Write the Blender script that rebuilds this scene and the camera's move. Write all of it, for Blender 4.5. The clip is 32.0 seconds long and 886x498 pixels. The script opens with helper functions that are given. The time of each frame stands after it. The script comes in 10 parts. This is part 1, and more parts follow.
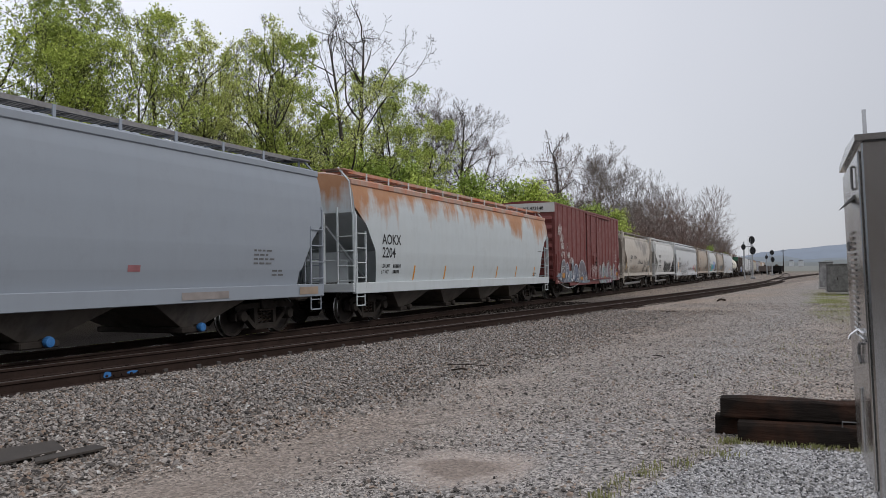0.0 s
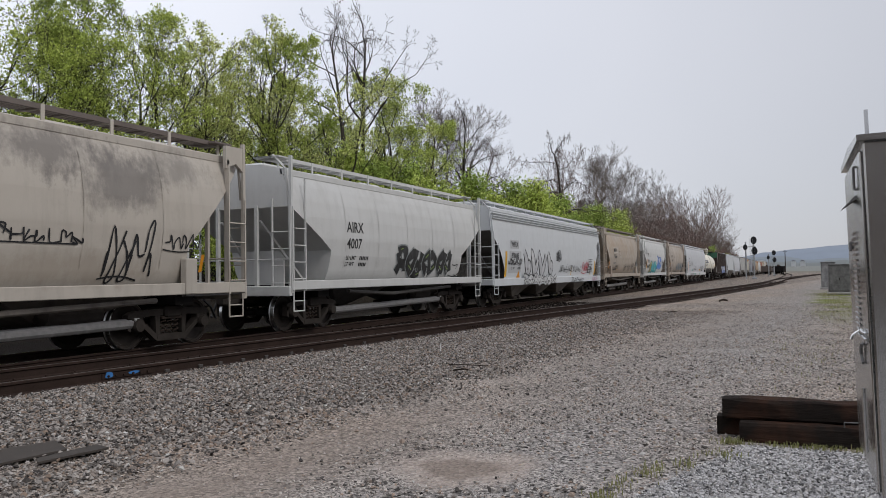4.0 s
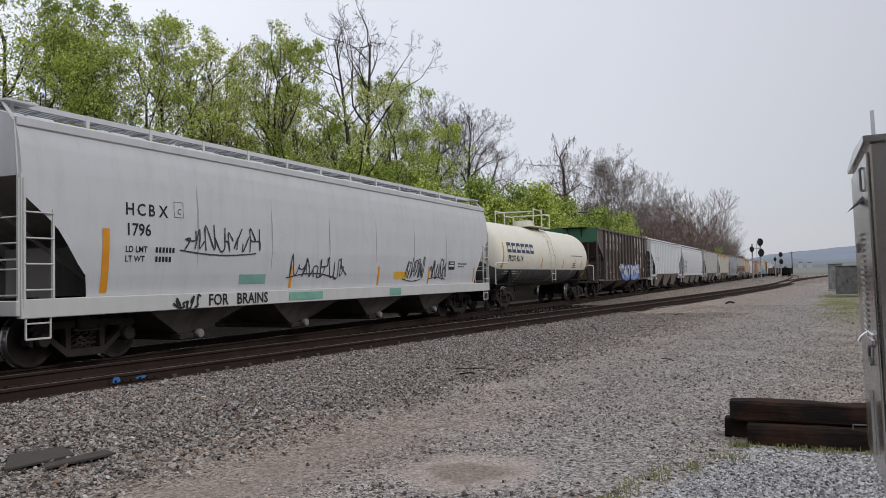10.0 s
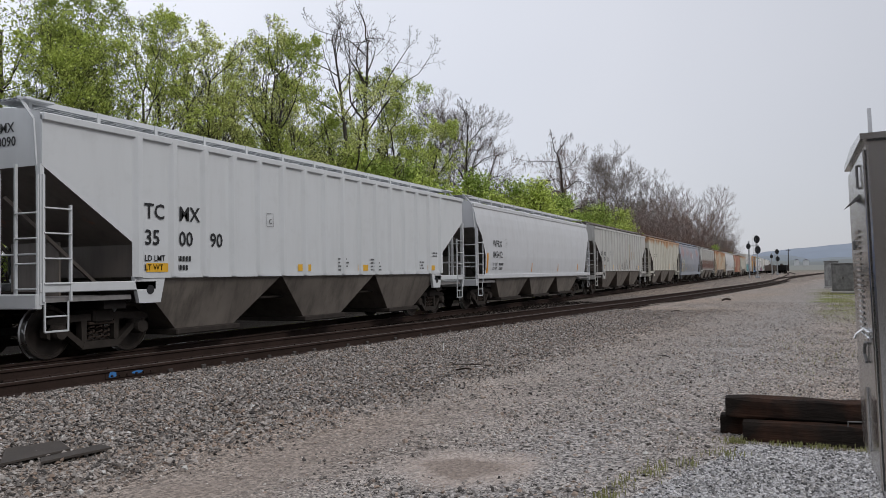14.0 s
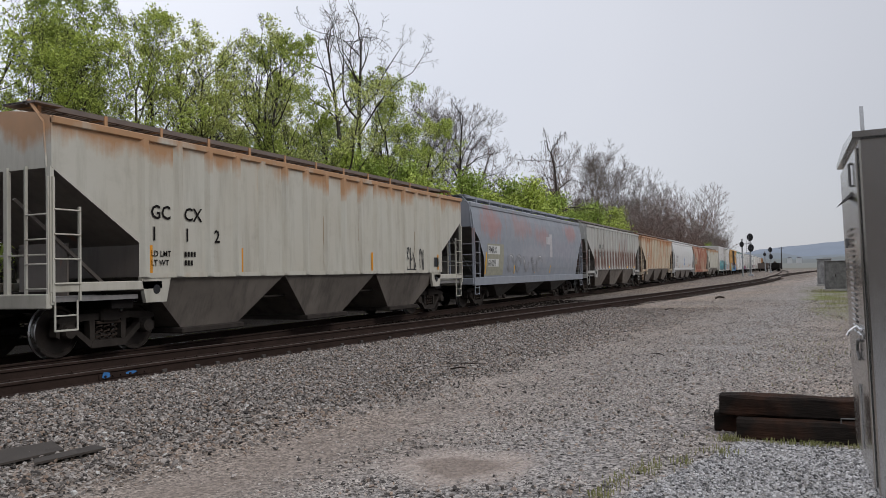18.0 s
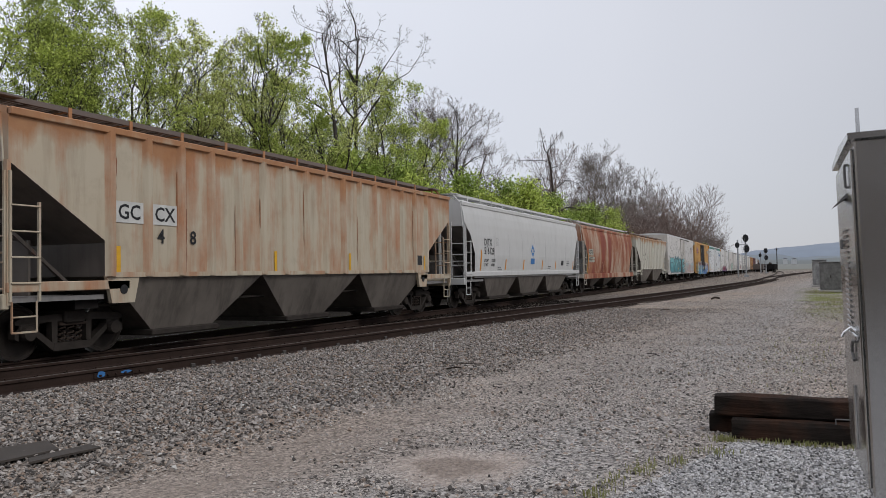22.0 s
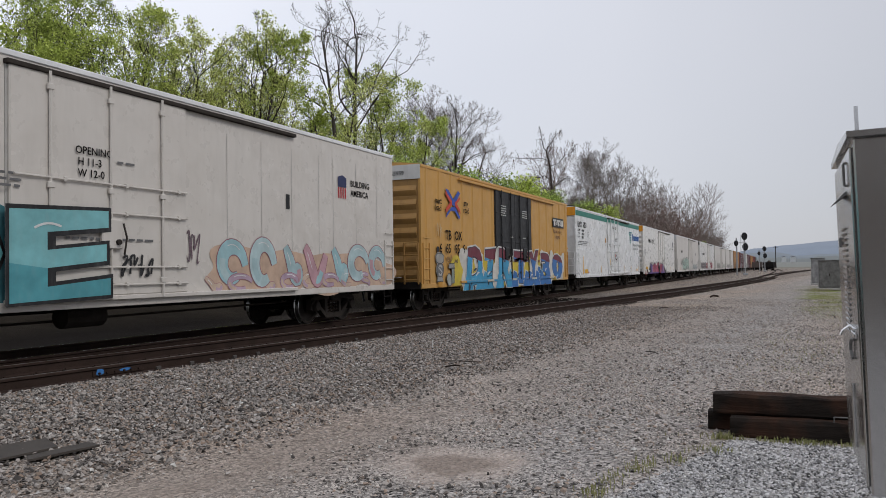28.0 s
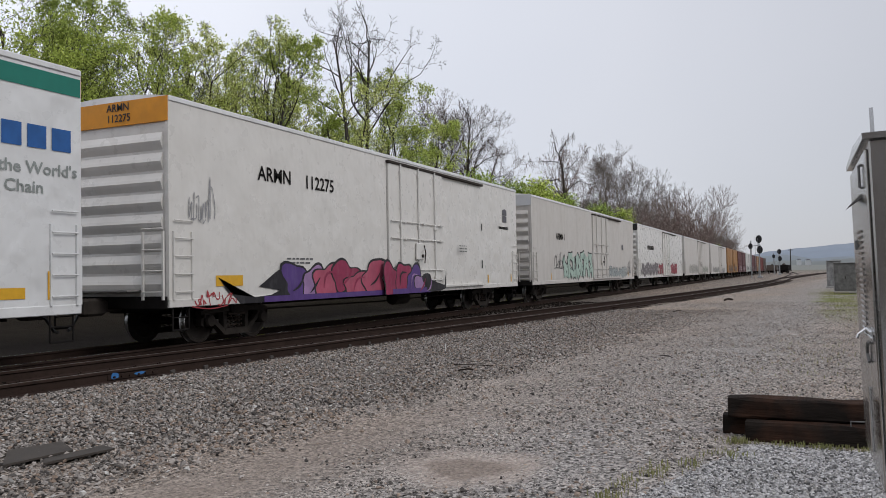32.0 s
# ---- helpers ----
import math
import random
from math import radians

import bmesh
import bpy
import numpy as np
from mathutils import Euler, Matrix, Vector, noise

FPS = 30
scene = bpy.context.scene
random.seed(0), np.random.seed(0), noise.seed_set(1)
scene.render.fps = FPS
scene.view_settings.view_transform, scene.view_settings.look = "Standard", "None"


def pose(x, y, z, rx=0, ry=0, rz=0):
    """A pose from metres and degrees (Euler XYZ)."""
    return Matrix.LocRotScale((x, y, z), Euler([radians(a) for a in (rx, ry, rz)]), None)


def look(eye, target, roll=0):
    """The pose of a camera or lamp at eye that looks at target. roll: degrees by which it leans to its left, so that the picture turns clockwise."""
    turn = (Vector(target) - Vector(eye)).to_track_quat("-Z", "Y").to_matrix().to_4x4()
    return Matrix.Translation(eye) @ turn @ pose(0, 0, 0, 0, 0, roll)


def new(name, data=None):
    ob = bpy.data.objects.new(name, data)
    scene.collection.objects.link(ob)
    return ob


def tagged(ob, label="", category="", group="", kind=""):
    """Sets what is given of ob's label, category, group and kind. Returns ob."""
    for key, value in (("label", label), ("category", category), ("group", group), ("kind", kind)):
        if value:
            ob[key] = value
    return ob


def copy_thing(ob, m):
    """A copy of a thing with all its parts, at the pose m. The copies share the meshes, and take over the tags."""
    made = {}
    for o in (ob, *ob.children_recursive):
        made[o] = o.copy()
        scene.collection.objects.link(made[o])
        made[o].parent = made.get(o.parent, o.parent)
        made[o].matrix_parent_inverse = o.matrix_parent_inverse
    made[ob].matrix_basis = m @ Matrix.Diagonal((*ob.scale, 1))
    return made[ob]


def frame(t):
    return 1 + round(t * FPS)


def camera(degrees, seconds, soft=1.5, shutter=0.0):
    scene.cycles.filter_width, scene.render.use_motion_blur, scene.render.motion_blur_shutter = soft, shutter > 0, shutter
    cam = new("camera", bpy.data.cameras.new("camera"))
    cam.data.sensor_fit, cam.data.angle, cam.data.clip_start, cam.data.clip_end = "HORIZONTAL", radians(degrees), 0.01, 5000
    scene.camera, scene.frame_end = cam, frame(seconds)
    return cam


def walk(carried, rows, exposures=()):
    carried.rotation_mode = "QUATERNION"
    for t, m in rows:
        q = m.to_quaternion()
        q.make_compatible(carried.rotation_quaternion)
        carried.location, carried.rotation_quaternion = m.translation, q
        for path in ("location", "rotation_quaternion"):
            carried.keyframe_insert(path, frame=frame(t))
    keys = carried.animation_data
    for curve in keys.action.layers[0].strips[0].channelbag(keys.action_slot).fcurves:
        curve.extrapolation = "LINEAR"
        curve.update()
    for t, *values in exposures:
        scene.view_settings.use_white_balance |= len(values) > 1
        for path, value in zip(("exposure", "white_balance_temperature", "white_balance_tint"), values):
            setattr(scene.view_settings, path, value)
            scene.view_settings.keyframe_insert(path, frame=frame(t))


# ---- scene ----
EYE = (0.0, 0.0, 1.53)
RAIL = 0.20          # top of rail
TRAIN_Y = 12.40      # middle of the main track


def aim(yaw, tilt, lean):
    """Camera pose: degrees from the track's line towards the woods, tilt upwards, lean."""
    y, p, r = radians(yaw), radians(tilt), radians(lean)
    f = Vector((math.cos(y) * math.cos(p), math.sin(y) * math.cos(p), math.sin(p)))
    side = Vector((math.sin(y), -math.cos(y), 0))
    up = side.cross(f)
    right = side * math.cos(r) + up * math.sin(r)
    top = up * math.cos(r) - side * math.sin(r)
    m = Matrix((right, top, -f)).transposed().to_4x4()
    return Matrix.Translation(EYE) @ m


cam = camera(58.09, 32.0, soft=0.75)
walk(cam, [
    (0.0, aim(23.68, 1.82, -0.86)),    (0.5, aim(23.62, 1.82, -0.84)),    (1.0, aim(23.62, 1.81, -0.84)),
    (1.5, aim(23.63, 1.79, -0.82)),    (2.0, aim(23.63, 1.80, -0.86)),    (2.5, aim(23.65, 1.76, -0.90)),
    (3.0, aim(23.68, 1.73, -0.91)),    (3.5, aim(23.73, 1.77, -0.87)),    (5.5, aim(24.00, 2.04, -1.00)),
    (6.0, aim(24.12, 2.06, -1.03)),    (6.5, aim(24.19, 2.15, -1.10)),    (7.0, aim(24.20, 2.17, -1.13)),
    (7.5, aim(24.14, 2.16, -1.09)),    (8.0, aim(24.15, 2.16, -1.09)),    (8.5, aim(24.15, 2.17, -1.09)),
    (9.0, aim(24.19, 2.16, -1.13)),    (9.5, aim(24.20, 2.13, -1.13)),    (10.0, aim(24.20, 2.11, -1.16)),
    (10.5, aim(24.16, 2.09, -1.16)),    (11.0, aim(24.16, 2.07, -1.11)),    (11.5, aim(24.19, 2.04, -1.08)),
    (12.0, aim(24.17, 2.03, -1.03)),    (12.5, aim(24.14, 2.00, -1.01)),    (13.0, aim(24.04, 1.89, -0.95)),
    (13.5, aim(24.02, 1.84, -0.96)),    (14.0, aim(23.99, 1.81, -0.94)),    (14.5, aim(23.95, 1.77, -0.93)),
    (16.5, aim(23.65, 1.65, -1.01)),    (17.0, aim(23.61, 1.68, -1.03)),    (17.5, aim(23.62, 1.71, -1.10)),
    (18.0, aim(23.57, 1.73, -1.14)),    (18.5, aim(23.45, 1.82, -1.17)),    (19.0, aim(23.40, 1.81, -1.12)),
    (19.5, aim(23.35, 1.76, -1.06)),    (20.0, aim(23.35, 1.75, -1.06)),    (20.5, aim(23.30, 1.72, -1.06)),
    (21.0, aim(23.28, 1.71, -1.07)),    (21.5, aim(23.29, 1.70, -1.02)),    (22.0, aim(23.29, 1.72, -0.97)),
    (22.5, aim(23.35, 1.76, -0.91)),    (23.0, aim(23.41, 1.77, -0.89)),    (23.5, aim(23.37, 1.79, -0.95)),
    (24.0, aim(23.32, 1.85, -1.02)),    (24.5, aim(23.32, 1.88, -1.06)),    (25.0, aim(23.17, 1.93, -1.09)),
    (25.5, aim(23.14, 1.98, -1.15)),    (27.5, aim(23.21, 1.58, -0.95)),    (28.0, aim(23.22, 1.57, -0.94)),
    (28.5, aim(23.20, 1.59, -0.99)),    (29.0, aim(23.15, 1.58, -1.04)),    (29.5, aim(23.23, 1.63, -1.07)),
    (30.0, aim(23.45, 1.66, -1.08)),    (30.5, aim(23.65, 1.74, -1.08)),    (31.0, aim(23.80, 1.77, -1.05)),
    (31.5, aim(23.92, 1.81, -1.05)),    (32.0, aim(24.12, 1.85, -1.06)),
])

# ---- light ----
world = bpy.data.worlds.new("overcast")
scene.world = world
world.use_nodes = True
_n, _l = world.node_tree.nodes, world.node_tree.links
_n.clear()
_sky = _n.new("ShaderNodeTexSky")
_sky.sky_type, _sky.sun_disc = "NISHITA", False
_sky.sun_elevation, _sky.sun_rotation = radians(48), radians(200)
_gain = _n.new("ShaderNodeVectorMath")
_gain.operation = "SCALE"
_gain.inputs[3].default_value = 0.10
_cloud = _n.new("ShaderNodeMix")
_cloud.data_type = "RGBA"
_cloud.inputs[0].default_value = 0.88
_tc = _n.new("ShaderNodeTexCoord")
_dot = _n.new("ShaderNodeVectorMath")
_dot.operation = "DOT_PRODUCT"
_dot.inputs[1].default_value = (-0.10, 0.75, 0.65)
_glow = _n.new("ShaderNodeMapRange")
_glow.inputs[1].default_value, _glow.inputs[2].default_value = -0.2, 1.0
_glow.inputs[3].default_value, _glow.inputs[4].default_value = 0.63, 1.50
_mul = _n.new("ShaderNodeVectorMath")
_mul.operation = "SCALE"
_cn = _n.new("ShaderNodeTexNoise")
_cn.inputs["Scale"].default_value, _cn.inputs["Detail"].default_value = 1.6, 3
_cr = _n.new("ShaderNodeValToRGB")
_cr.color_ramp.elements[0].color = (0.725, 0.75, 0.83, 1)
_cr.color_ramp.elements[1].color = (0.82, 0.835, 0.905, 1)
_cr.color_ramp.elements[0].position, _cr.color_ramp.elements[1].position = 0.3, 0.7
_bg, _out = _n.new("ShaderNodeBackground"), _n.new("ShaderNodeOutputWorld")
_bg.inputs[1].default_value = 1.0
_l.new(_sky.outputs[0], _gain.inputs[0])
_l.new(_gain.outputs[0], _cloud.inputs[6])
_l.new(_tc.outputs["Generated"], _cn.inputs["Vector"])
_l.new(_cn.outputs[0], _cr.inputs[0])
_l.new(_tc.outputs["Generated"], _dot.inputs[0])
_l.new(_dot.outputs["Value"], _glow.inputs[0])
_l.new(_cr.outputs[0], _mul.inputs[0])
_l.new(_glow.outputs[0], _mul.inputs[3])
_l.new(_mul.outputs[0], _cloud.inputs[7])
_l.new(_cloud.outputs[2], _bg.inputs[0])
_l.new(_bg.outputs[0], _out.inputs[0])

sun = new("sun", bpy.data.lights.new("sun", "SUN"))
sun.data.energy, sun.data.angle, sun.data.color = 1.28, radians(22), (1.0, 0.97, 0.93)
sun.matrix_world = look((-12, -40, 46), (0, 12, 0))


# ---- materials ----
class Nodes:
    def __init__(self, name):
        self.mat = bpy.data.materials.new(name)
        self.mat.use_nodes = True
        self.n, self.l = self.mat.node_tree.nodes, self.mat.node_tree.links
        self.b = self.n["Principled BSDF"]
        self.tc = self.n.new("ShaderNodeTexCoord")

    def put(self, socket, value):
        if hasattr(value, "links"):
            self.l.new(value, socket)
        elif isinstance(value, tuple) and len(value) == 3 and socket.type == "RGBA":
            socket.default_value = (*value, 1)
        else:
            socket.default_value = value

    def coords(self, scale=(1, 1, 1), where="Object", shift=None):
        m = self.n.new("ShaderNodeMapping")
        m.inputs["Scale"].default_value = scale
        self.l.new(self.tc.outputs[where], m.inputs[0])
        if shift is not None:
            self.put(m.inputs["Location"], shift)
        return m.outputs[0]

    def noise(self, vec, scale, detail=5, rough=0.55):
        t = self.n.new("ShaderNodeTexNoise")
        t.inputs["Scale"].default_value, t.inputs["Detail"].default_value, t.inputs["Roughness"].default_value = scale, detail, rough
        self.l.new(vec, t.inputs["Vector"])
        return t.outputs[0]

    def voronoi(self, vec, scale, out="Color"):
        t = self.n.new("ShaderNodeTexVoronoi")
        t.inputs["Scale"].default_value = scale
        self.l.new(vec, t.inputs["Vector"])
        return t.outputs[out]

    def ramp(self, fac, lo, hi, a=(0, 0, 0), b=(1, 1, 1)):
        if hi > 1:
            fac, lo, hi = self.math("DIVIDE", fac, hi * 1.25), lo / hi / 1.25, 0.8
        r = self.n.new("ShaderNodeValToRGB")
        e = r.color_ramp.elements
        e[0].position, e[1].position, e[0].color, e[1].color = lo, hi, (*a, 1), (*b, 1)
        self.put(r.inputs[0], fac)
        return r.outputs[0]

    def mix(self, fac, a, b, blend="MIX"):
        m = self.n.new("ShaderNodeMix")
        m.data_type, m.blend_type = "RGBA", blend
        self.put(m.inputs[0], fac)
        self.put(m.inputs[6], a)
        self.put(m.inputs[7], b)
        return m.outputs[2]

    def math(self, op, a, b=0.0):
        m = self.n.new("ShaderNodeMath")
        m.operation = op
        self.put(m.inputs[0], a)
        self.put(m.inputs[1], b)
        return m.outputs[0]

    def axis(self, i, where="Object"):
        s = self.n.new("ShaderNodeSeparateXYZ")
        self.l.new(self.tc.outputs[where], s.inputs[0])
        return s.outputs[i]

    def rand(self):
        return self.n.new("ShaderNodeObjectInfo").outputs["Random"]

    def island(self):
        return self.n.new("ShaderNodeNewGeometry").outputs["Random Per Island"]

    def bump(self, height, strength=0.3, dist=0.01):
        b = self.n.new("ShaderNodeBump")
        b.inputs["Strength"].default_value, b.inputs["Distance"].default_value = strength, dist
        self.l.new(height, b.inputs["Height"])
        self.l.new(b.outputs[0], self.b.inputs["Normal"])

    def done(self, color, rough=0.6, metal=0.0, spec=0.3):
        self.b.inputs["Specular IOR Level"].default_value = spec
        self.put(self.b.inputs["Base Color"], color)
        self.put(self.b.inputs["Roughness"], rough)
        self.put(self.b.inputs["Metallic"], metal)
        return self.mat


def plain(name, color, rough=0.6, metal=0.0, vary=0.25, scale=6.0, bump=0.15, spec=0.3):
    """Paint or metal with a little grain and dirt."""
    k = Nodes(name)
    v = k.coords()
    a = k.noise(v, scale, 6)
    b = k.noise(v, scale * 9, 4)
    dark = tuple(c * (1 - vary) for c in color)
    c = k.mix(k.ramp(a, 0.35, 0.7), dark, color)
    c = k.mix(k.math("MULTIPLY", b, 0.25), c, tuple(x * 0.6 for x in color))
    k.bump(b, bump, 0.004)
    return k.done(c, k.ramp(a, 0.2, 0.8, (rough - 0.1,) * 3, (min(1, rough + 0.15),) * 3), metal, spec)


RUST, DUST, SOOT = (0.28, 0.085, 0.025), (0.30, 0.25, 0.20), (0.045, 0.04, 0.037)


def paint(name, color, dirt=0.35, dust=DUST, streak=0.3, rust=0.0, rust_top=0.0, low=1.0, high=4.0, fade=0.0, faded=(0.5, 0.5, 0.5), rusty=RUST, spots=(), dents=0.0):
    """Car paint: grime, runs down the side, rust in patches and, with rust_top, along the roof's edge.
    spots: ragged stains as (x, z, half width, half height, strength, colour); dents: how far the sheets buckle."""
    k = Nodes(name)
    r = k.rand()
    sh = k.n.new("ShaderNodeCombineXYZ")
    k.put(sh.inputs[0], k.math("MULTIPLY", r, 57.0))
    v = k.coords((1, 1, 1), shift=sh.outputs[0])
    run = k.coords((1, 1, 0.12), shift=sh.outputs[0])
    big = k.noise(v, 0.55, 5)
    fine = k.noise(v, 14, 5)
    c = color
    if fade:
        c = k.mix(k.ramp(k.math("ADD", k.math("MULTIPLY", big, 0.7), k.math("MULTIPLY", k.noise(run, 0.9, 6), 0.3)), 0.62 - 0.3 * fade, 0.72), c, faded)
    c = k.mix(k.math("MULTIPLY", k.ramp(big, 0.3, 0.75), dirt), c, dust)
    s = k.ramp(k.noise(run, 3.2, 7, 0.65), 0.48, 0.78)
    c = k.mix(k.math("MULTIPLY", s, streak), c, tuple(x * 0.45 for x in dust))
    z = k.axis(2)
    wet = k.ramp(k.math("ADD", k.math("MULTIPLY", fine, 0.25), k.math("MULTIPLY", k.noise(v, 2.2, 6), 0.75)), 0.55, 0.75)
    c = k.mix(k.math("MULTIPLY", wet, 0.25 * dirt + 0.05), c, SOOT)
    if rust:
        m = k.ramp(k.math("ADD", k.math("MULTIPLY", k.noise(run, 1.5, 8, 0.7), 0.6), k.math("MULTIPLY", big, 0.4)), 0.66 - 0.3 * rust, 0.74 - 0.2 * rust)
        c = k.mix(k.math("MULTIPLY", m, 0.9), c, k.mix(fine, rusty, tuple(min(1, x * 1.7) for x in rusty)))
    if rust_top:
        h = k.math("DIVIDE", k.math("SUBTRACT", z, high - rust_top), rust_top)
        lump = k.math("ADD", k.math("MULTIPLY", k.noise(k.coords((1, 1, 0.1), shift=sh.outputs[0]), 1.1, 8, 0.62), 0.6), k.math("MULTIPLY", k.noise(v, 0.8, 7, 0.6), 0.4))
        edge = k.ramp(k.math("ADD", k.math("MULTIPLY", h, 0.34), k.math("MULTIPLY", lump, 1.0)), 0.655, 0.775)
        c = k.mix(k.math("MULTIPLY", edge, 0.92), c, k.mix(k.noise(v, 5, 6), rusty, (0.42, 0.21, 0.09)))
    if spots:
        rag = k.math("ADD", k.math("MULTIPLY", k.noise(k.coords((1, 1, 0.35)), 1.6, 8, 0.68), 1.5), k.math("MULTIPLY", k.noise(k.coords(), 7, 6, 0.7), 0.5))
        for sx, sz, hw, hh, power, tone in spots:
            dx = k.math("DIVIDE", k.math("SUBTRACT", k.axis(0), sx), hw)
            dz = k.math("DIVIDE", k.math("SUBTRACT", z, sz), hh)
            far = k.math("SQRT", k.math("ADD", k.math("POWER", k.math("ABSOLUTE", dx), 2.0), k.math("POWER", k.math("ABSOLUTE", dz), 2.0)))
            inside = k.ramp(k.math("ADD", k.math("MULTIPLY", far, 0.5), k.math("SUBTRACT", rag, 0.7)), 0.48, 0.80, (1, 1, 1), (0, 0, 0))
            c = k.mix(k.math("MULTIPLY", inside, power), c, tone)
    if dents:
        k.bump(k.noise(k.coords((1, 1, 0.8), shift=sh.outputs[0]), 1.7, 2, 0.4), 0.9, dents)
        return k.done(c, k.ramp(k.noise(v, 3, 4), 0.3, 0.8, (0.24,) * 3, (0.4,) * 3), 0.0, 0.5)
    k.bump(k.math("ADD", k.math("MULTIPLY", big, 0.7), k.math("MULTIPLY", fine, 0.15)), 0.2, 0.02)
    return k.done(c, k.ramp(k.noise(v, 3, 4), 0.3, 0.8, (0.42,) * 3, (0.68,) * 3))


M_STEEL = plain("truck_steel", (0.054, 0.046, 0.041), 0.8, 0.1, 0.4, 5, spec=0.08)
M_DARK = plain("underframe_black", (0.020, 0.018, 0.0175), 0.85, 0.0, 0.4, 5, spec=0.05)
M_WHEEL = plain("wheel_steel", (0.055, 0.046, 0.041), 0.65, 0.3, 0.4, 6, spec=0.1)
M_TREAD = plain("polished_tread", (0.52, 0.52, 0.52), 0.28, 1.0, 0.15, 8)
M_SPRING = plain("spring_steel", (0.06, 0.045, 0.037), 0.7, 0.1, 0.2, 6, spec=0.1)
M_GRATE = plain("galvanised_grating", (0.30, 0.29, 0.285), 0.6, 0.3, 0.3, 10)
M_WHITE = plain("white_paint", (0.62, 0.62, 0.60), 0.55, 0, 0.2, 5)
M_BLACK = plain("black_paint", (0.02, 0.02, 0.022), 0.5, 0, 0.2, 5)
M_YELLOW = plain("yellow_reflector", (0.72, 0.40, 0.03), 0.45, 0, 0.15, 8)
M_ORANGE = plain("orange_paint", (0.70, 0.29, 0.02), 0.5, 0, 0.2, 3)
M_BLUE = plain("blue_paint", (0.05, 0.20, 0.50), 0.5, 0, 0.3, 12)
M_RED = plain("red_paint", (0.45, 0.03, 0.04), 0.5, 0, 0.2, 8)


# ---- geometry helpers ----
class Geo:
    """Vertices and faces of one part."""

    def __init__(self):
        self.v, self.f = [], []

    def add(self, verts, faces):
        n = len(self.v)
        self.v += [tuple(p) for p in verts]
        self.f += [tuple(i + n for i in f) for f in faces]
        return self

    def box(self, x0, x1, y0, y1, z0, z1):
        v = [(x, y, z) for x in (x0, x1) for y in (y0, y1) for z in (z0, z1)]
        return self.add(v, [(0, 1, 3, 2), (4, 6, 7, 5), (0, 4, 5, 1), (2, 3, 7, 6), (0, 2, 6, 4), (1, 5, 7, 3)])

    def bevel_box(self, x0, x1, y0, y1, z0, z1, b=0.02):
        """A box with chamfered edges."""
        v, f = [], []
        for z, c in ((z0, b), (z0 + b, 0), (z1 - b, 0), (z1, b)):
            ring = [(x0 + c + b, y0 + c), (x1 - c - b, y0 + c), (x1 - c, y0 + c + b), (x1 - c, y1 - c - b), (x1 - c - b, y1 - c), (x0 + c + b, y1 - c), (x0 + c, y1 - c - b), (x0 + c, y0 + c + b)]
            v += [(x, y, z) for x, y in ring]
        for k in range(3):
            for i in range(8):
                j = (i + 1) % 8
                f.append((k * 8 + i, k * 8 + j, k * 8 + 8 + j, k * 8 + 8 + i))
        f += [tuple(range(7, -1, -1)), tuple(range(24, 32))]
        return self.add(v, f)

    def prism(self, pts, y0, y1):
        """A polygon in x, z drawn out in y."""
        n = len(pts)
        v = [(x, y0, z) for x, z in pts] + [(x, y1, z) for x, z in pts]
        f = [tuple(range(n)), tuple(range(2 * n - 1, n - 1, -1))]
        f += [(i, i + n, (i + 1) % n + n, (i + 1) % n) for i in range(n)]
        return self.add(v, f)

    def bar(self, a, b, r, sides=6, r2=None):
        a, b = Vector(a), Vector(b)
        d = (b - a).normalized()
        u = d.cross(Vector((0, 0, 1)) if abs(d.z) < 0.9 else Vector((1, 0, 0))).normalized()
        w = d.cross(u)
        r2 = r if r2 is None else r2
        v = []
        for p, q in ((a, r), (b, r2)):
            for i in range(sides):
                t = 2 * math.pi * (i + 0.5) / sides
                v.append(p + u * math.cos(t) * q + w * math.sin(t) * q)
        f = [(i, (i + 1) % sides, (i + 1) % sides + sides, i + sides) for i in range(sides)]
        f += [tuple(range(sides - 1, -1, -1)), tuple(range(sides, 2 * sides))]
        return self.add(v, f)

    def path(self, pts, r, sides=5):
        for a, b in zip(pts, pts[1:]):
            self.bar(a, b, r, sides)
        return self

    def lathe(self, prof, y0, axis="y", sides=24, c=(0, 0, 0)):
        """A profile of (radius, along) turned round the y or x axis through c."""
        v, f = [], []
        for r, s in prof:
            for i in range(sides):
                t = 2 * math.pi * i / sides
                p = (r * math.cos(t), s, r * math.sin(t)) if axis == "y" else (s, r * math.cos(t), r * math.sin(t))
                v.append((p[0] + c[0], p[1] + c[1], p[2] + c[2]))
        for k in range(len(prof) - 1):
            for i in range(sides):
                j = (i + 1) % sides
                f.append((k * sides + i, k * sides + j, (k + 1) * sides + j, (k + 1) * sides + i))
        f += [tuple(range(sides)), tuple(range((len(prof) - 1) * sides, len(prof) * sides))]
        return self.add(v, f)

    def mesh(self, name, smooth=False):
        me = bpy.data.meshes.new(name)
        me.from_pydata(self.v, [], self.f)
        bm = bmesh.new()
        bm.from_mesh(me)
        if smooth:
            bmesh.ops.remove_doubles(bm, verts=bm.verts, dist=0.0004)
        bmesh.ops.recalc_face_normals(bm, faces=bm.faces)
        bm.to_mesh(me)
        bm.free()
        if smooth:
            me.polygons.foreach_set("use_smooth", [True] * len(me.polygons))
            me.set_sharp_from_angle(angle=radians(35))
        return me


